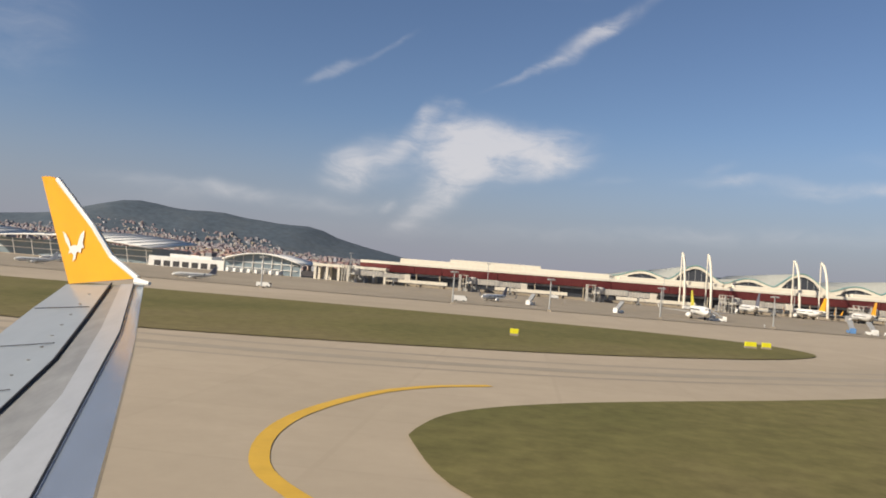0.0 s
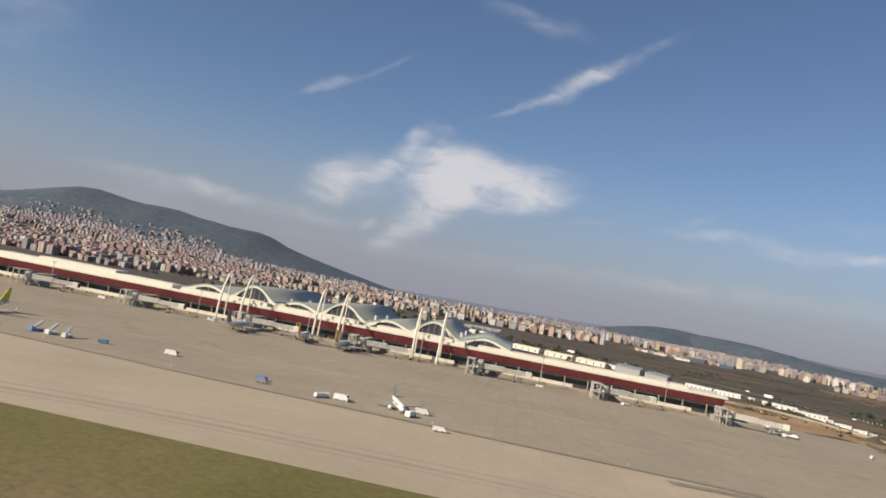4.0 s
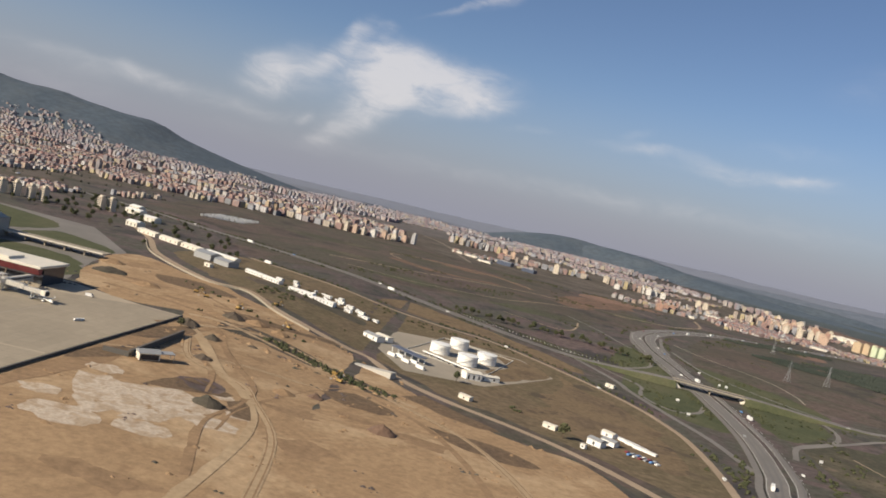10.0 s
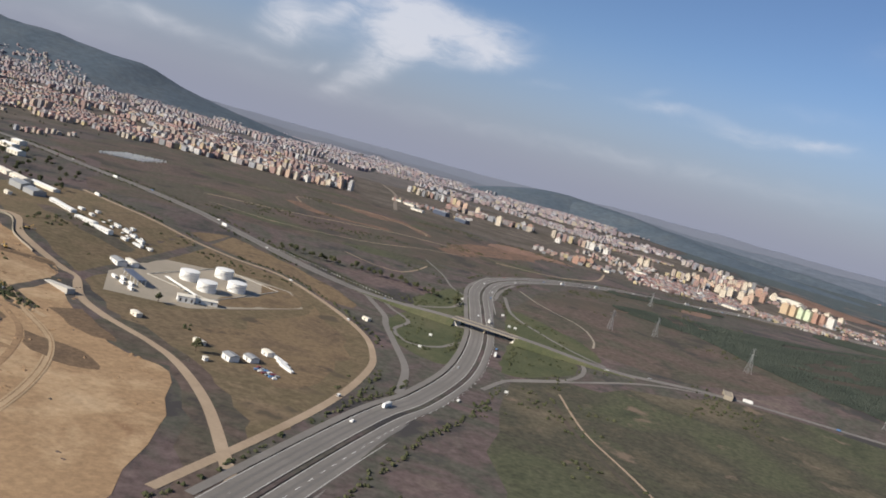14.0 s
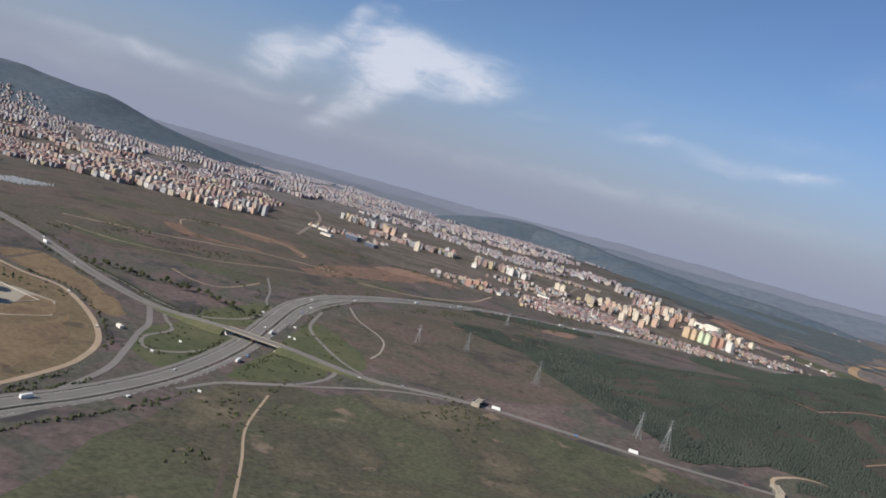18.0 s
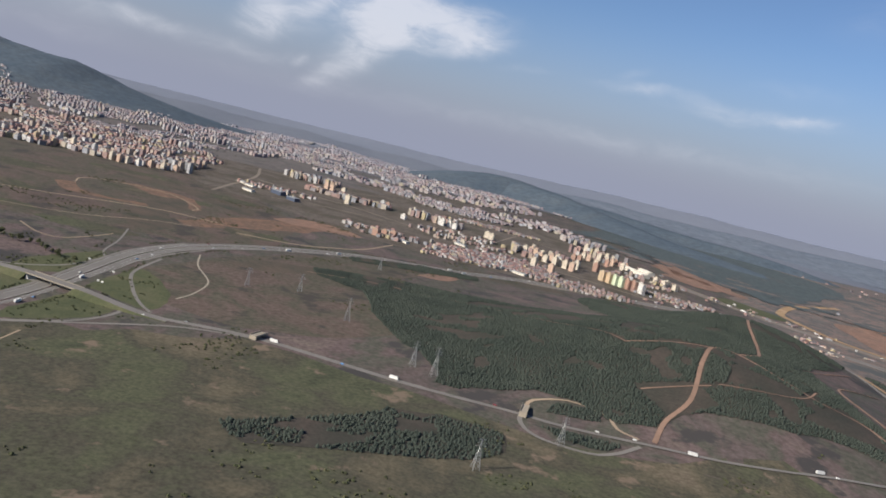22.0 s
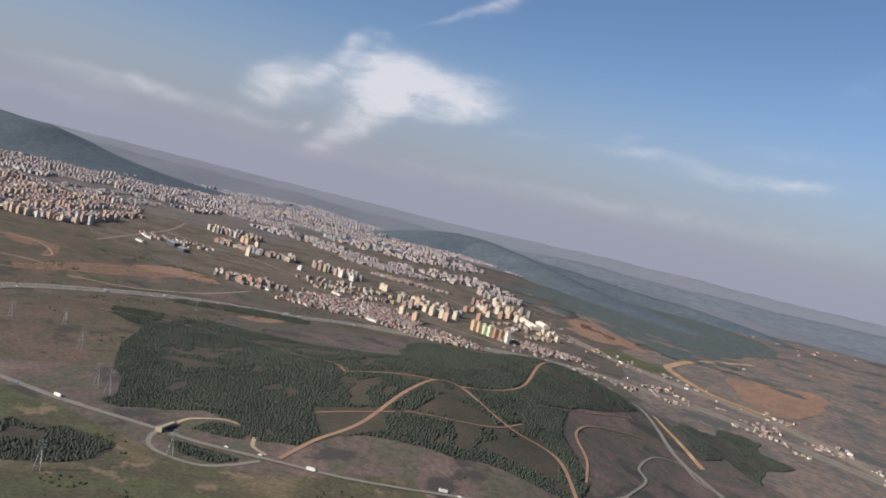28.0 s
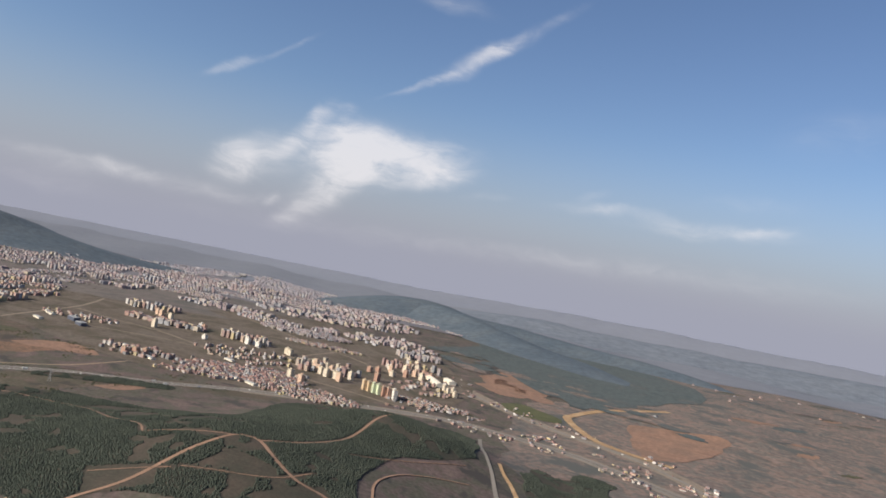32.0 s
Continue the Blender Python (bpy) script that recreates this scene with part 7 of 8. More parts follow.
for x, y, m in ((-122, 940, 3), (-113, 945, 3), (-104, 950, 3), (-95, 956, 3), (-80, 978, 0), (-70, 978, 2), (-60, 982, 1), (-48, 978, 6), (-38, 980, 1), (-26, 970, 0), (-14, 966, 0), (-2, 965, 2), (8, 968, 0), (20, 975, 1), (33, 985, 2), (45, 998, 0), (57, 1012, 2), (68, 1030, 6)):
    block(x, y, -20, random.choice((6.5, 7.5, 9)), 7, random.choice((8, 9, 10, 12)), WALLS[m], "tall apartment block in the front row of the town", False)
for x, y, l, h in ((196, 1051, 22, 7), (228, 1024, 18, 6)):
    t = thing("office_block", "dark blue glass office block", "office", (x, y, 0), -30)
    Shape().box(-l / 2, l / 2, -5, 5, 0, h).ob("glass_wall", plain("blue_curtain_wall", (0.07, 0.085, 0.12), 0.3), t)
    Shape().box(-l / 2, l / 2, -5, 5, h, h + 0.4, c=0.1).ob("roof", GREY, t)
for x, y, l in ((168, 1008, 24), (150, 1060, 22), (129, 1078, 20), (410, 908, 26), (474, 1012, 22), (180, 1100, 20), (530, 905, 26), (560, 893, 22), (350, 950, 14)):
    shed(x, y, -28, l * 0.8, 7, 2.4, "long pale industrial hall with a grey roof", OFFWHITE, GREY, 5, "industrial_hall", "hall", "industrial halls")
# mosque in the village
mq = thing("mosque", "small white mosque with two slender minarets", "mosque", (536, 935, 0), 20)
Shape().box(-3.5, 3.5, -3.5, 3.5, 0, 4.2).ob("hall", WALLS[1], mq)
Shape().loft([[(3 * math.cos(e) * math.cos(a), 3 * math.cos(e) * math.sin(a), 4.2 + 2.6 * math.sin(e)) for a in np.linspace(0, 2 * math.pi, 16, False)] for e in np.linspace(0, 1.5, 6)]).ob("dome", GREY, mq, smooth=True)
for q in (-4, 4):
    Shape().tube((q, 4, 0), (q, 4, 13), 0.45, 0.35, 8).tube((q, 4, 13), (q, 4, 15.5), 0.4, 0.02, 8).ob("minaret", WALLS[1], mq)

# parked cars on the open lot by the town
v, f = [], []
for k in range(84):
    px, py = -92 + 30 * (k % 14) / 13 + random.uniform(-0.4, 0.4), 655 + 9 * (k // 14) + random.uniform(-0.5, 0.5)
    py += (px + 112) * 0.75
    town_block(v, f, px, py, gz(px, py) + 1.3, 2.1, 0.9, 0.75, radians(30), False)
me = bpy.data.meshes.new("parked_cars")
me.from_pydata(v, [], f)
me.materials.append(WHITE)
tagged(new("parked_cars", me), "crowd of white cars parked on an open lot", "cars", "", "stuff")

# ---------------------------------------------------------------- vegetation
PINES = [[(385, 622), (436, 646), (482, 660), (571, 648), (645, 655), (640, 700), (628, 790), (640, 845), (676, 866), (740, 880), (808, 888), (848, 860), (858, 800), (862, 740), (860, 692), (828, 648), (804, 618), (800, 560), (806, 515), (820, 470), (806, 438), (770, 440), (700, 430), (668, 420), (652, 398), (628, 394), (608, 411), (586, 409), (548, 398), (532, 398), (508, 442), (470, 498), (440, 574), (400, 598)],
         [(447, 279), (476, 302), (513, 340), (541, 352), (572, 345), (569, 323), (519, 288), (466, 267)],
         [(590, 368), (600, 358), (618, 357), (630, 368), (612, 370)], [(590, 388), (612, 388), (622, 392), (612, 402), (596, 402)],
         [(908, 735), (925, 790), (948, 772), (972, 818), (1004, 805), (992, 762), (1022, 735), (985, 695), (968, 640), (945, 682), (922, 660)], [(400, 700), (470, 740), (520, 770), (505, 785), (440, 760), (395, 720)]]
CLEAR = [[(640, 445), (680, 462), (692, 440), (660, 412)], [(745, 455), (800, 455), (800, 485), (770, 490)], [(520, 610), (560, 600), (600, 620), (570, 636), (530, 632)], [(700, 470), (730, 480), (740, 500), (712, 505)], [(470, 285), (490, 292), (498, 306), (480, 304)], [(520, 318), (540, 326), (536, 338), (518, 334)]]
LINES = [curve_pts(p, 4) for p in [q for q, _ in PATHS] + [SE, UT]]
LP = np.concatenate(LINES)
rng = np.random.default_rng(5)


def within(P, poly):
    """Which of many points lie inside an outline."""
    hit = np.zeros(len(P), bool)
    for (x0, y0), (x1, y1) in zip(poly, poly[1:] + poly[:1]):
        if y0 != y1:
            hit ^= ((y0 > P[:, 1]) != (y1 > P[:, 1])) & (P[:, 0] < (x1 - x0) * (P[:, 1] - y0) / (y1 - y0) + x0)
    return hit


def forest(poly, gap):
    """Many small pines, each a ragged stack of three whorls on a bare stem."""
    a = np.array(poly)
    (x0, y0), (x1, y1) = a.min(0), a.max(0)
    nx, ny = int((x1 - x0) / gap), int((y1 - y0) / gap)
    gx_, gy_ = np.meshgrid(np.arange(nx), np.arange(ny))
    P = np.stack([x0 + gx_.ravel() * gap, y0 + gy_.ravel() * gap], 1) + rng.uniform(-0.48, 0.48, (nx * ny, 2)) * gap
    P = P[within(P, poly)]
    for c in CLEAR:
        P = P[~within(P, c)]
    P = P[[noise.noise((p[0] * 0.02, p[1] * 0.02, 2.2)) + 0.6 * noise.noise((p[0] * 0.07, p[1] * 0.07, 5.1)) > -0.3 for p in P]]
    P = P[np.concatenate([np.min(np.hypot(LP[:, 0] - q[:, :1], LP[:, 1] - q[:, 1:]), axis=1) > 2.9 for q in np.array_split(P, 1 + len(P) // 2000)])]
    n, k = len(P), 5
    h = rng.uniform(1.35, 2.05, n) * (1 + 0.25 * np.array([noise.noise((p[0] * 0.03, p[1] * 0.03, 9)) for p in P]))
    z = height(P[:, 0], P[:, 1])
    verts, faces, o = [], [], 0
    for lo, hi, r in ((0.12, 0.6, 0.58), (0.36, 0.84, 0.48), (0.6, 1.0, 0.32)):
        ang = rng.uniform(0, 6.28, (n, 1)) + np.arange(k) * 2 * np.pi / k
        rad = (h * r)[:, None] * rng.uniform(0.65, 1.25, (n, k))
        ring = np.stack([P[:, :1] + rad * np.cos(ang), P[:, 1:] + rad * np.sin(ang), z[:, None] + (h * lo)[:, None] * rng.uniform(0.75, 1.25, (n, k))], 2)
        tip = np.stack([P[:, 0] + rng.uniform(-0.2, 0.2, n), P[:, 1] + rng.uniform(-0.2, 0.2, n), z + h * hi], 1)[:, None]
        v = np.concatenate([ring, tip], 1).reshape(-1, 3)
        base = o + np.arange(n)[:, None] * (k + 1)
        for i in range(k):
            faces.append(np.concatenate([base + i, base + (i + 1) % k, base + k], 1))
        verts.append(v)
        o += len(v)
    me = bpy.data.meshes.new("pine_wood")
    me.from_pydata(np.concatenate(verts).tolist(), [], np.concatenate(faces).tolist())
    me.materials.append(PINE)
    me.shade_smooth()
    tagged(new("pine_wood", me), "dense dark green pine plantation", "forest", "", "stuff")
    return n


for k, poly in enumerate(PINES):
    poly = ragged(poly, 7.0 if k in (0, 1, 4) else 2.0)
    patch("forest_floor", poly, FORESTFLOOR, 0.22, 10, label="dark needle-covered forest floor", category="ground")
    forest(poly, 1.85 if k == 1 else 1.5)


def clump(s, c, r, k=7):
    """One ragged tuft of leaves."""
    top, bot = (c[0], c[1], c[2] + r * random.uniform(0.7, 1.1)), (c[0], c[1], c[2] - r * random.uniform(0.5, 0.8))
    ring = [(c[0] + r * random.uniform(0.65, 1.25) * math.cos(2 * math.pi * i / k), c[1] + r * random.uniform(0.65, 1.25) * math.sin(2 * math.pi * i / k), c[2] + r * random.uniform(-0.35, 0.35)) for i in range(k)]
    s.add(ring + [top, bot], [(i, (i + 1) % k, k) for i in range(k)] + [((i + 1) % k, i, k + 1) for i in range(k)])


def bushes(name, where, label, mat, size=(0.35, 0.9)):
    s = Shape()
    for x, y in where:
        for _ in range(random.choice((1, 2, 3))):
            r = random.uniform(*size)
            px, py = x + random.uniform(-1, 1) * r, y + random.uniform(-1, 1) * r
            clump(s, (px, py, gz(px, py) + r * 0.4), r, 5)
    return tagged(s.ob(name, mat), label, "shrubs", "", "stuff")


random.seed(33)
spots = []
for _ in range(26000):
    x, y = random.uniform(60, 760), random.uniform(150, 900)
    d = noise.noise((x * 0.02, y * 0.02, 6.6)) + 0.5 * noise.noise((x * 0.06, y * 0.06, 1.1))
    if d > 0.42 and not (x < 205 and y < 262) and not (110 < x < 205 and 270 < y < 378) and not inside(x, y, PINES[0]) and np.min(np.hypot(LP[:, 0] - x, LP[:, 1] - y)) > 4:
        spots.append((x, y))
for pts, off in ((NH, 7), (NH, -7), (MW[:12], 15), (MW[:12], -15), (RING, 5), (NH, 10)):
    c = curve_pts(pts, 2)
    t = np.gradient(c, axis=0)
    t /= np.linalg.norm(t, axis=1)[:, None]
    for p, d in zip(c, t):
        if noise.noise((p[0] * 0.03, p[1] * 0.03, off * 0.3)) > -0.05:
            spots.append(tuple(p + np.array([-d[1], d[0]]) * (off + random.uniform(-1.5, 1.5))))
road_pts = np.concatenate([curve_pts(p, 3) for p in (MW, NH, SE, RING, UT)])
road_w = np.concatenate([np.full(len(curve_pts(p, 3)), w) for p, w in ((MW, 12.5), (NH, 6), (SE, 4.5), (RING, 2.6), (UT, 2.6))])
spots = [q for q in spots if np.min(np.hypot(road_pts[:, 0] - q[0], road_pts[:, 1] - q[1]) - road_w) > 0]
bushes("scrub_bushes", spots, "scattered low dark scrub bushes", LEAF)
spots = []
for poly in ([(236, 372), (250, 338), (275, 325), (279, 380), (276, 400), (245, 400)], [(303, 396), (325, 396), (338, 372), (305, 338), (299, 345)], [(300, 425), (350, 408), (345, 440), (305, 480)], [(238, 430), (262, 440), (272, 490), (250, 520)], [(300, 330), (345, 358), (390, 392), (350, 388)]):
    a = np.array(poly)
    for _ in range(130):
        x, y = random.uniform(*a[:, 0][[a[:, 0].argmin(), a[:, 0].argmax()]]), random.uniform(*a[:, 1][[a[:, 1].argmin(), a[:, 1].argmax()]])
        if inside(x, y, poly) and noise.noise((x * 0.07, y * 0.07, 2)) > 0.0 and np.min(np.hypot(road_pts[:, 0] - x, road_pts[:, 1] - y) - road_w) > 0:
            spots.append((x, y))
bushes("verge_bushes", spots, "planted dark green shrubs on the interchange", LEAF, (0.35, 0.8))


def tree(seed, h):
    random.seed(seed)
    t = thing("tree", "broad dark green tree beside the road", "tree", (0, 0, -50), 0, "roadside trees")
    s = Shape().tube((0, 0, -0.2), (0.1, 0, h * 0.4), 0.16, 0.1, 6)
    for k in range(5):
        a = k * 1.26 + random.random()
        s.tube((0.1, 0, h * random.uniform(0.28, 0.4)), (h * 0.25 * math.cos(a), h * 0.25 * math.sin(a), h * random.uniform(0.55, 0.8)), 0.07, 0.03, 4)
    s.ob("trunk", BARK, t)
    c = Shape()
    for k in range(34):
        a, e, q = random.uniform(0, 6.28), random.uniform(-0.9, 1.4), random.uniform(0.4, 1.0)
        clump(c, (h * 0.36 * q * math.cos(a) * math.cos(e), h * 0.36 * q * math.sin(a) * math.cos(e), h * (0.62 + 0.32 * q * math.sin(e))), h * random.uniform(0.09, 0.17), 6)
    c.ob("crown", LEAF, t)
    return t


MODELS = [tree(50 + k, h) for k, h in enumerate((3.2, 4.2, 5.0, 3.7))]
random.seed(77)
TREES = [(66, 236), (156, 285), (192, 240), (-20, 395), (62, 345)]
for k in range(46):
    u = k / 45
    TREES.append((-140 + 150 * u + random.uniform(-12, 12), 560 - 110 * u + random.uniform(-26, 30)))
for k in range(40):
    u = k / 39
    TREES.append((150 + 130 * u + random.uniform(-3, 3), 468 - 20 * u + 14 * math.sin(u * 3) + random.uniform(-4, 4)))
for k in range(40):
    TREES.append((random.uniform(-175, -60), random.uniform(440, 520)))
for i, (x, y) in enumerate(TREES):
    if np.min(np.hypot(road_pts[:, 0] - x, road_pts[:, 1] - y) - road_w) > 0:
        copy_thing(MODELS[i % 4], pose(x, y, gz(x, y), 0, 0, random.uniform(0, 360)))
for m in MODELS:
    m.matrix_basis = pose(*((-62, 500), (-66, 492), (-72, 505), (-80, 498))[MODELS.index(m)], 0)

# young trees with whitewashed stems along the dual carriageway
row = curve_pts([(150, 462), (180, 448), (208, 434), (232, 424)], 2.2)
for i, (x, y) in enumerate(row):
    t = thing("sapling", "young bare tree with a whitewashed stem", "tree", (x, y, gz(x, y)), 0, "saplings along the road")
    Shape().tube((0, 0, -0.1), (0, 0, 0.95), 0.14, 0.11, 6).ob("stem", WHITE, t, "whitewashed stem")
    c = Shape()
    for k in range(5):
        clump(c, (0.3 * math.cos(k * 1.3), 0.3 * math.sin(k * 1.3), 1.25 + 0.18 * (k % 3)), 0.42, 5)
    c.ob("crown", LEAF, t)
bushes("fence_shrubs", [(x + random.uniform(-0.6, 0.6), y) for x, y in curve_pts([(34, 318), (50, 308), (66, 294), (84, 280), (100, 270)], 6.0)], "dark shrubs spaced along the sandy fence line", LEAF, (0.6, 1.0))
bushes("bank_scrub", [(90 + 46 * u + random.uniform(-2.5, 2.5), 255 - 24 * u + random.uniform(-3, 3)) for u in np.linspace(0, 1, 160)], "low dark green scrub on a site bank", LEAF, (0.35, 0.8))

# ---------------------------------------------------------------- clouds: thin high sheets far off
m, n, l, b = nodes_of("cloud_wisps")
uv = n.new("ShaderNodeUVMap").outputs[0]
wob = n.new("ShaderNodeTexNoise")
wob.inputs["Scale"].default_value, wob.inputs["Detail"].default_value = 0.3, 8
l.new(uv, wob.inputs["Vector"])
sub = n.new("ShaderNodeVectorMath")
sub.operation = "SUBTRACT"
l.new(wob.outputs["Color"], sub.inputs[0])
sub.inputs[1].default_value = (0.5, 0.5, 0.5)
scl = n.new("ShaderNodeVectorMath")
scl.operation = "MULTIPLY"
l.new(sub.outputs[0], scl.inputs[0])
scl.inputs[1].default_value = (1.7, 1.3, 0)
adv = n.new("ShaderNodeVectorMath")
l.new(uv, adv.inputs[0])
l.new(scl.outputs[0], adv.inputs[1])
total = None
# centre, half axes (degrees), turn, weight
for cu, cv, ru, rv, turn, w in ((-11.5, 7.8, 8.5, 3.4, 12, 0.42), (-7.5, 8.4, 5.8, 2.3, 11, 0.85), (-9.5, 9.2, 4.2, 1.8, 5, 0.7), (-11.7, 7.7, 3.4, 2.8, 35, 0.6), (-13.0, 9.7, 2.4, 1.6, 50, 0.65), (-13.8, 11.2, 1.5, 0.9, 50, 0.6), (-12.2, 11.6, 0.6, 0.8, 85, 0.4), (-14.7, 10.1, 1.8, 0.8, 50, 0.5), (-12.9, 4.9, 3.8, 1.7, 43, 0.65), (-14.7, 3.2, 2.4, 0.8, 35, 0.4), (-4.7, 7.6, 4.2, 1.0, 10, 0.5), (-3.7, 8.9, 3.4, 1.9, 15, 0.4), (-18.6, 7.4, 4.2, 1.6, 23, 0.5), (-19.9, 6.1, 2.4, 1.8, 15, 0.5), (-20.4, 5.1, 2.1, 1.2, 5, 0.4), (-17.6, 6.3, 3.2, 1.2, 15, 0.3), (-16.6, 3.8, 0.9, 0.5, 40, 0.5), (-15.6, 8.6, 2.6, 0.9, 35, 0.55), (-0.5, 6.9, 2.6, 0.4, 9, 0.3),
                                (-3.6, 16.4, 3.6, 1.0, 33, 0.8), (-1.0, 18.0, 3.0, 0.76, 35, 0.6), (2.2, 19.8, 3.2, 0.6, 40, 0.35), (-6.6, 14.5, 3.0, 0.4, 31, 0.55), (-8.9, 13.4, 2.5, 0.25, 27, 0.3), (-21.4, 12.8, 2.6, 0.5, 27, 0.7), (-17.4, 15.0, 3.0, 0.3, 33, 0.42), (-7, 20.4, 5, 0.9, -6, 0.5), (8.4, 7.4, 5.0, 0.6, 3, 0.55), (15.5, 7.1, 7.0, 0.8, 4, 0.62), (19.8, 7.7, 3.0, 0.4, 13, 0.35), (7.2, 8.3, 1.7, 0.45, 15, 0.3), (18.0, 9.1, 5.1, 0.85, 5, 0.25), (23.0, 14.1, 5.1, 2.1, 10, 0.3), (-31.8, 3.7, 6.8, 1.1, -1, 0.42), (-27.7, 3.8, 3.0, 0.8, -5, 0.4), (-23.7, 3.4, 5.0, 0.9, 0, 0.36), (-18.8, 3.5, 4.2, 0.8, 3, 0.32), (-33.4, 1.9, 6.8, 1.2, 1, 0.3), (-41, 12, 5, 4.5, 60, 0.34), (-7.5, 2.6, 21, 1.0, 3, 0.26), (13.5, 3.6, 17, 1.2, 3, 0.32)):
    mp = n.new("ShaderNodeMapping")
    mp.vector_type = "TEXTURE"
    mp.inputs["Location"].default_value, mp.inputs["Rotation"].default_value, mp.inputs["Scale"].default_value = (cu, cv, 0), (0, 0, radians(turn)), (ru, rv, 1)
    l.new(adv.outputs[0], mp.inputs[0])
    ln = n.new("ShaderNodeVectorMath")
    ln.operation = "LENGTH"
    l.new(mp.outputs[0], ln.inputs[0])
    mr = n.new("ShaderNodeMapRange")
    mr.interpolation_type = "SMOOTHSTEP"
    mr.inputs["From Min"].default_value, mr.inputs["From Max"].default_value = 1.3, 0.1
    mr.inputs["To Min"].default_value, mr.inputs["To Max"].default_value = 0.0, w
    l.new(ln.outputs["Value"], mr.inputs["Value"])
    if total is None:
        total = mr.outputs[0]
    else:
        ad = n.new("ShaderNodeMath")
        ad.operation = "ADD"
        l.new(total, ad.inputs[0])
        l.new(mr.outputs[0], ad.inputs[1])
        total = ad.outputs[0]
stretch = n.new("ShaderNodeMapping")
stretch.inputs["Rotation"].default_value, stretch.inputs["Scale"].default_value = (0, 0, radians(-20)), (0.55, 1.5, 1)
l.new(adv.outputs[0], stretch.inputs[0])
grain = noise_fac(n, l, stretch.outputs[0], 0.45, 9, 0.62, 0.6)
gr = n.new("ShaderNodeMapRange")
gr.inputs["From Min"].default_value, gr.inputs["From Max"].default_value = 0.25, 0.72
gr.inputs["To Min"].default_value, gr.inputs["To Max"].default_value = 0.3, 1.25
l.new(grain, gr.inputs["Value"])
mu = n.new("ShaderNodeMath")
mu.operation = "MULTIPLY"
l.new(total, mu.inputs[0])
l.new(gr.outputs[0], mu.inputs[1])
fin = n.new("ShaderNodeMapRange")
fin.interpolation_type = "SMOOTHSTEP"
fin.inputs["From Min"].default_value, fin.inputs["From Max"].default_value, fin.inputs["To Max"].default_value = 0.0, 1.45, 0.76
l.new(mu.outputs[0], fin.inputs["Value"])
glow = n.new("ShaderNodeEmission")
glow.inputs[0].default_value, glow.inputs[1].default_value = (0.55, 0.54, 0.56, 1), 1.0
clear = n.new("ShaderNodeBsdfTransparent")
blend = n.new("ShaderNodeMixShader")
l.new(fin.outputs[0], blend.inputs[0])
l.new(clear.outputs[0], blend.inputs[1])
l.new(glow.outputs[0], blend.inputs[2])
l.new(blend.outputs[0], n["Material Output"].inputs[0])
R = 4740.0
az, el = np.linspace(-52, 44, 49), np.linspace(0.6, 26, 14)
me = bpy.data.meshes.new("clouds")
me.from_pydata([(330 + R * math.sin(radians(a)), R * math.cos(radians(a)), 80 + R * math.tan(radians(e))) for e in el for a in az], [], [(j * 49 + i, j * 49 + i + 1, (j + 1) * 49 + i + 1, (j + 1) * 49 + i) for j in range(13) for i in range(48)])
lay = me.uv_layers.new(name="UVMap")
for lp in me.loops:
    j, i = divmod(lp.vertex_index, 49)
    lay.data[lp.index].uv = (az[i] - 0.1, el[j])
me.materials.append(m)
tagged(new("clouds", me), "thin white wisps of cloud in a blue sky", "cloud", "", "structure")

# ---------------------------------------------------------------- the wing beside the runway start
ac = thing("aircraft_wing", "grey airliner wing with an orange-yellow winglet over the runway", "aircraft wing", (-185.2, 12.08, 4.01))
LE = [(-3.76, 7.36, -0.32), (-3.03, 5.87, -0.70), (-2.44, 4.57, -1.04), (-2.08, 3.75, -1.26), (-1.94, 3.40, -1.36)]
SL = [(-3.91, 7.45, -0.33), (-3.28, 6.09, -0.69), (-2.86, 4.92, -1.03), (-2.52, 3.97, -1.31), (-2.38, 3.56, -1.43)]
S2 = [(-4.11, 7.57, -0.35), (-3.59, 6.35, -0.68), (-3.13, 5.10, -1.04), (-3.02, 4.44, -1.28), (-2.98, 4.03, -1.44)]
S3 = [(-4.26, 7.64, -0.37), (-3.91, 6.62, -0.67), (-3.66, 5.81, -0.93), (-3.56, 5.07, -1.20), (-3.49, 4.44, -1.43)]
TE = [(-5.06, 8.13, -0.43), (-5.01, 7.50, -0.67), (-4.91, 6.88, -0.89), (-4.71, 5.84, -1.25), (-4.57, 4.99, -1.56)]


def skin(a, b, name, mat, label, lift=0.0):
    s = Shape()
    s.loft([[(*p[:2], p[2] + lift), (*q[:2], q[2] + lift), (*q[:2], q[2] - 0.12), (*p[:2], p[2] - 0.12)] for p, q in zip(a, b)])
    return s.ob(name, mat, ac, label)


WINGP = plain("wing_panel_paint", (0.25, 0.27, 0.28), 0.3, vary=0.1, scale=3)
skin(TE, S3, "upper_panel", WINGP, "light grey wing skin")
skin(S3, S2, "spar_panel", plain("stained_wing_metal", (0.24, 0.24, 0.23), 0.45, 0.2, vary=0.3, scale=4), "stained dull grey panel", -0.01)
skin(S2, SL, "front_panel", plain("bright_wing_metal", (0.34, 0.35, 0.36), 0.4, 0.2, scale=4), "pale metal panel")
skin(SL, LE, "slat", plain("bare_slat_metal", (0.40, 0.44, 0.48), 0.25, 0.7, scale=4), "blue-grey metal slat", -0.008)
wl_out = [(-5.016, 8.103, -0.42), (-3.844, 7.387, -0.27), (-4.221, 7.541, -0.08), (-4.493, 7.597, 0.23), (-5.036, 7.754, 0.709), (-5.171, 7.821, 0.74), (-5.332, 7.913, 0.74), (-5.208, 7.993, 0.27)]
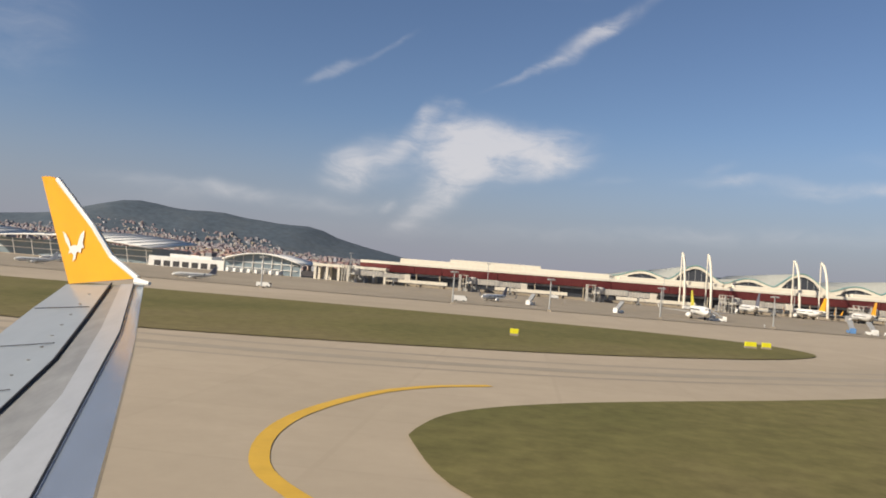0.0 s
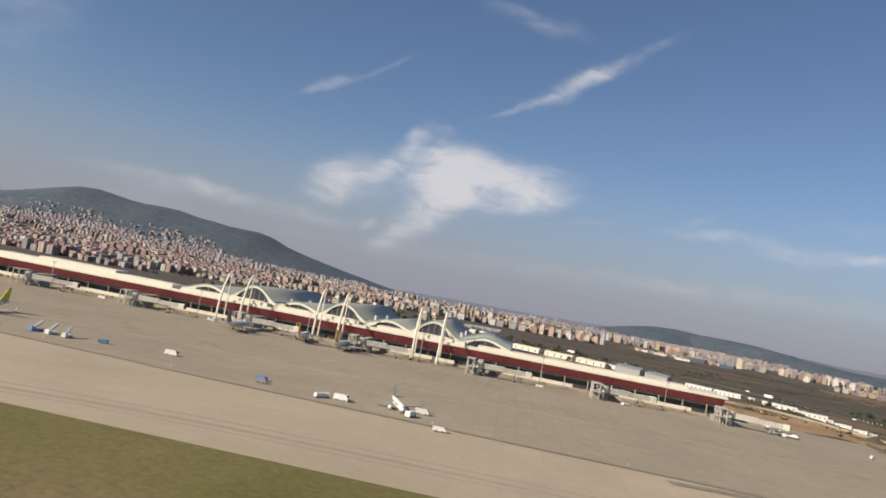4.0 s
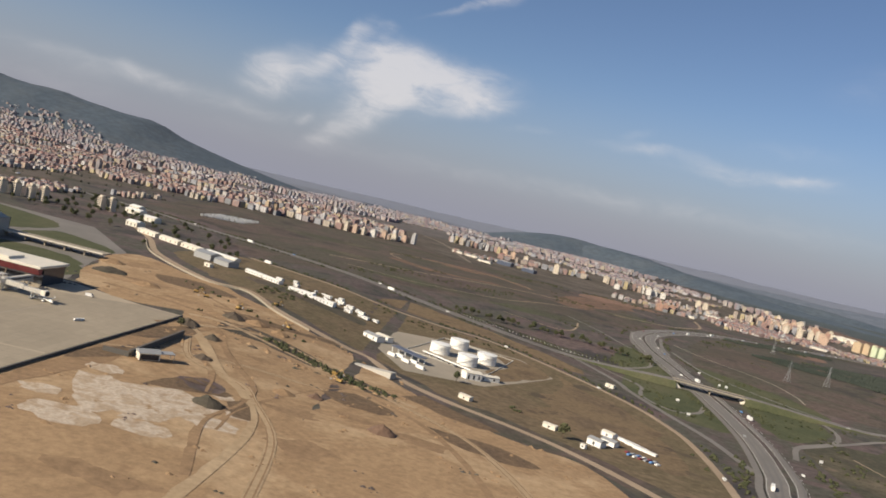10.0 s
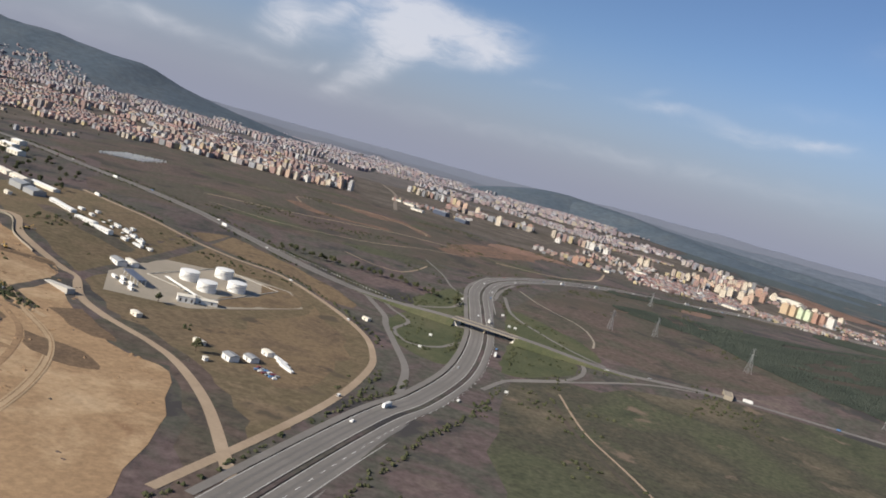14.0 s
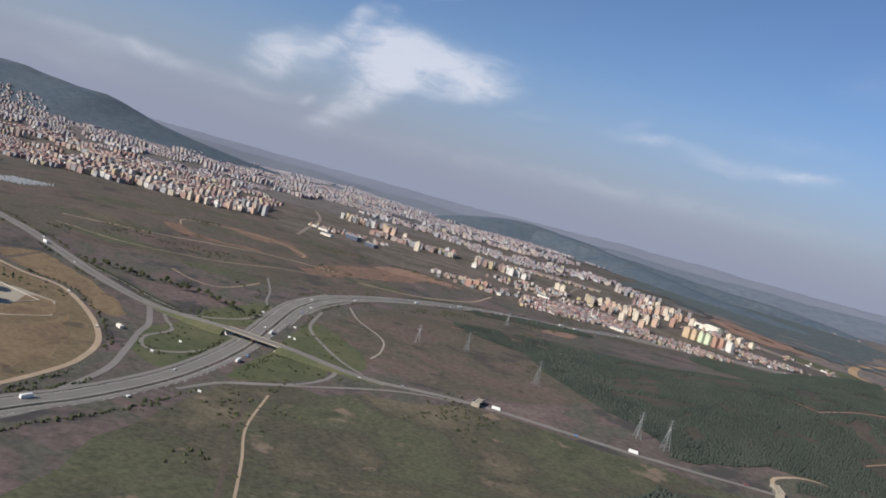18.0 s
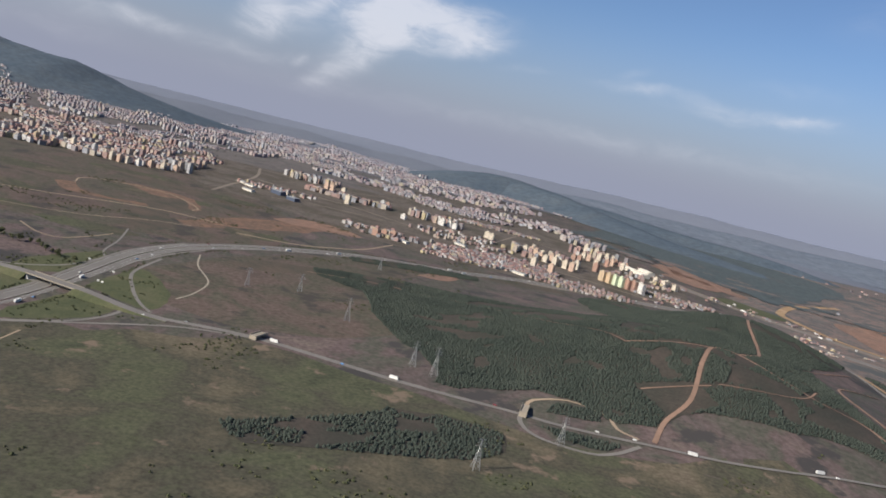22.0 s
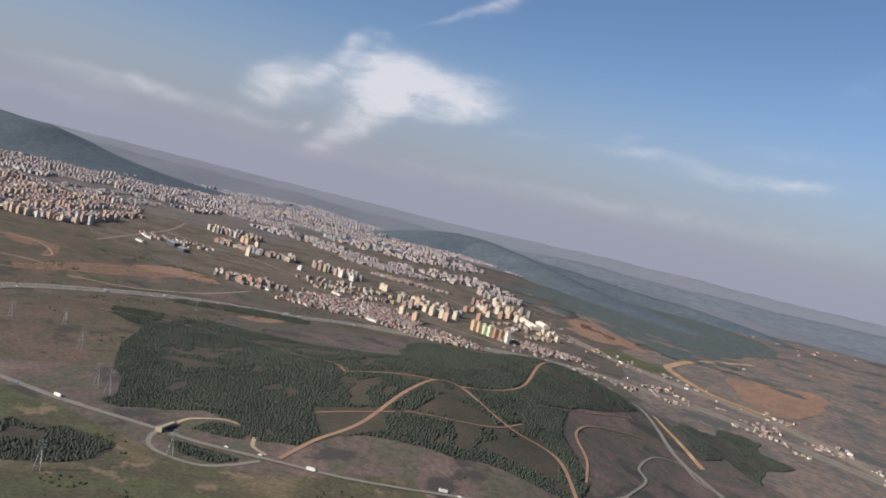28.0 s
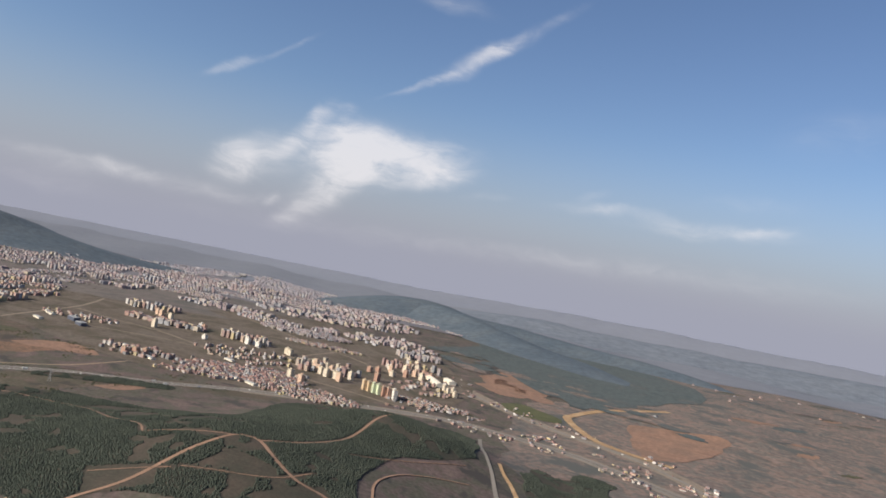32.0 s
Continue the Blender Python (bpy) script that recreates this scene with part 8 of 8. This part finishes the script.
Shape().loft([wl_out, [(x + 0.02, y + 0.05, z) for x, y, z in wl_out]]).ob("winglet", ORANGE, ac, "orange-yellow painted winglet")
s = Shape()
for p, q in zip(wl_out[1:4], wl_out[2:5]):
    s.tube(p, q, 0.028, 0.028, 6)
s.ob("leading_edge", WHITE, ac, "white winglet edge")
em = [(-5.014, 7.903, 0.152), (-4.97, 7.885, 0.131), (-4.918, 7.877, 0.063), (-4.904, 7.89, -0.002), (-4.848, 7.852, 0.015), (-4.787, 7.818, 0.013), (-4.708, 7.734, 0.135), (-4.635, 7.678, 0.179), (-4.652, 7.71, 0.11), (-4.684, 7.748, 0.045), (-4.661, 7.751, -0.004), (-4.714, 7.784, -0.011), (-4.737, 7.815, -0.067), (-4.781, 7.835, -0.051), (-4.814, 7.861, -0.071), (-4.839, 7.894, -0.133), (-4.898, 7.938, -0.165), (-4.864, 7.896, -0.093), (-4.906, 7.912, -0.067), (-4.957, 7.947, -0.088), (-4.924, 7.91, -0.031), (-4.99, 7.922, 0.051)]
Shape().add([(x - 0.003, y + 0.006, z) for x, y, z in em], [tuple(range(len(em)))]).ob("emblem", WHITE, ac, "plain white emblem shape")
for q in (0.22, 0.5, 0.78):
    a, c = Vector(TE[0]).lerp(Vector(TE[4]), q), Vector(S3[0]).lerp(Vector(S3[4]), q * 0.9)
    Shape().tube(a + Vector((0, 0, 0.015)), c + Vector((0, 0, 0.015)), 0.004, k=4).ob("panel_joint", DARK, ac)
for a, c, lab in ((S3, 0.0, "dark sealed seam along the wing"), (SL, 0.0, "thin dark seam behind the slat")):
    for p, q in zip(a, a[1:]):
        Shape().tube(Vector(p) + Vector((0, 0, 0.012)), Vector(q) + Vector((0, 0, 0.012)), 0.012 if a is S3 else 0.006, k=5).ob("panel_seam", DARK, ac, lab)
for q in np.linspace(0.08, 0.92, 12):
    i = min(int(q * 4), 3)
    p = Vector(TE[i]).lerp(Vector(TE[i + 1]), q * 4 - i).lerp(Vector(S3[i]).lerp(Vector(S3[i + 1]), q * 4 - i), 0.72)
    Shape().tube(p + Vector((0, 0, 0.0)), p + Vector((0, 0, 0.006)), 0.02, k=8).ob("access_cap", GREY, ac)
Shape().tube((-3.84, 7.36, -0.30), (-3.66, 7.28, -0.31), 0.04, 0.02, 8).ob("tip_lamp", WHITE, ac, "clear wingtip lamp cover")
NAC = plain("nacelle_white", (0.80, 0.80, 0.77), 0.25, vary=0.04, coat=0.5)
Shape().lathe([(x, -2.0, r, 1.0) for x, r in ((-3.2, 0.45), (-2.2, 0.75), (-0.4, 0.98), (1.0, 0.98), (1.7, 0.86))], 28, Matrix.Translation((0.4, 2.9, 0))).ob("engine_cowl", NAC, ac, "white engine cowling", True)
Shape().lathe([(x, -2.0, r, 1.0) for x, r in ((1.7, 0.865), (1.95, 0.80), (2.0, 0.72))], 28, Matrix.Translation((0.4, 2.9, 0))).ob("intake_lip", STEEL, ac, "bare metal intake lip", True)
Shape().loft([[(-2.6, 2.75, -1.35), (0.2, 2.85, -1.1), (0.2, 3.0, -1.1), (-2.6, 3.05, -1.35)], [(-2.6, 2.7, -1.6), (0.6, 2.8, -1.4), (0.6, 3.0, -1.4), (-2.6, 3.1, -1.6)]]).ob("engine_pylon", NAC, ac)
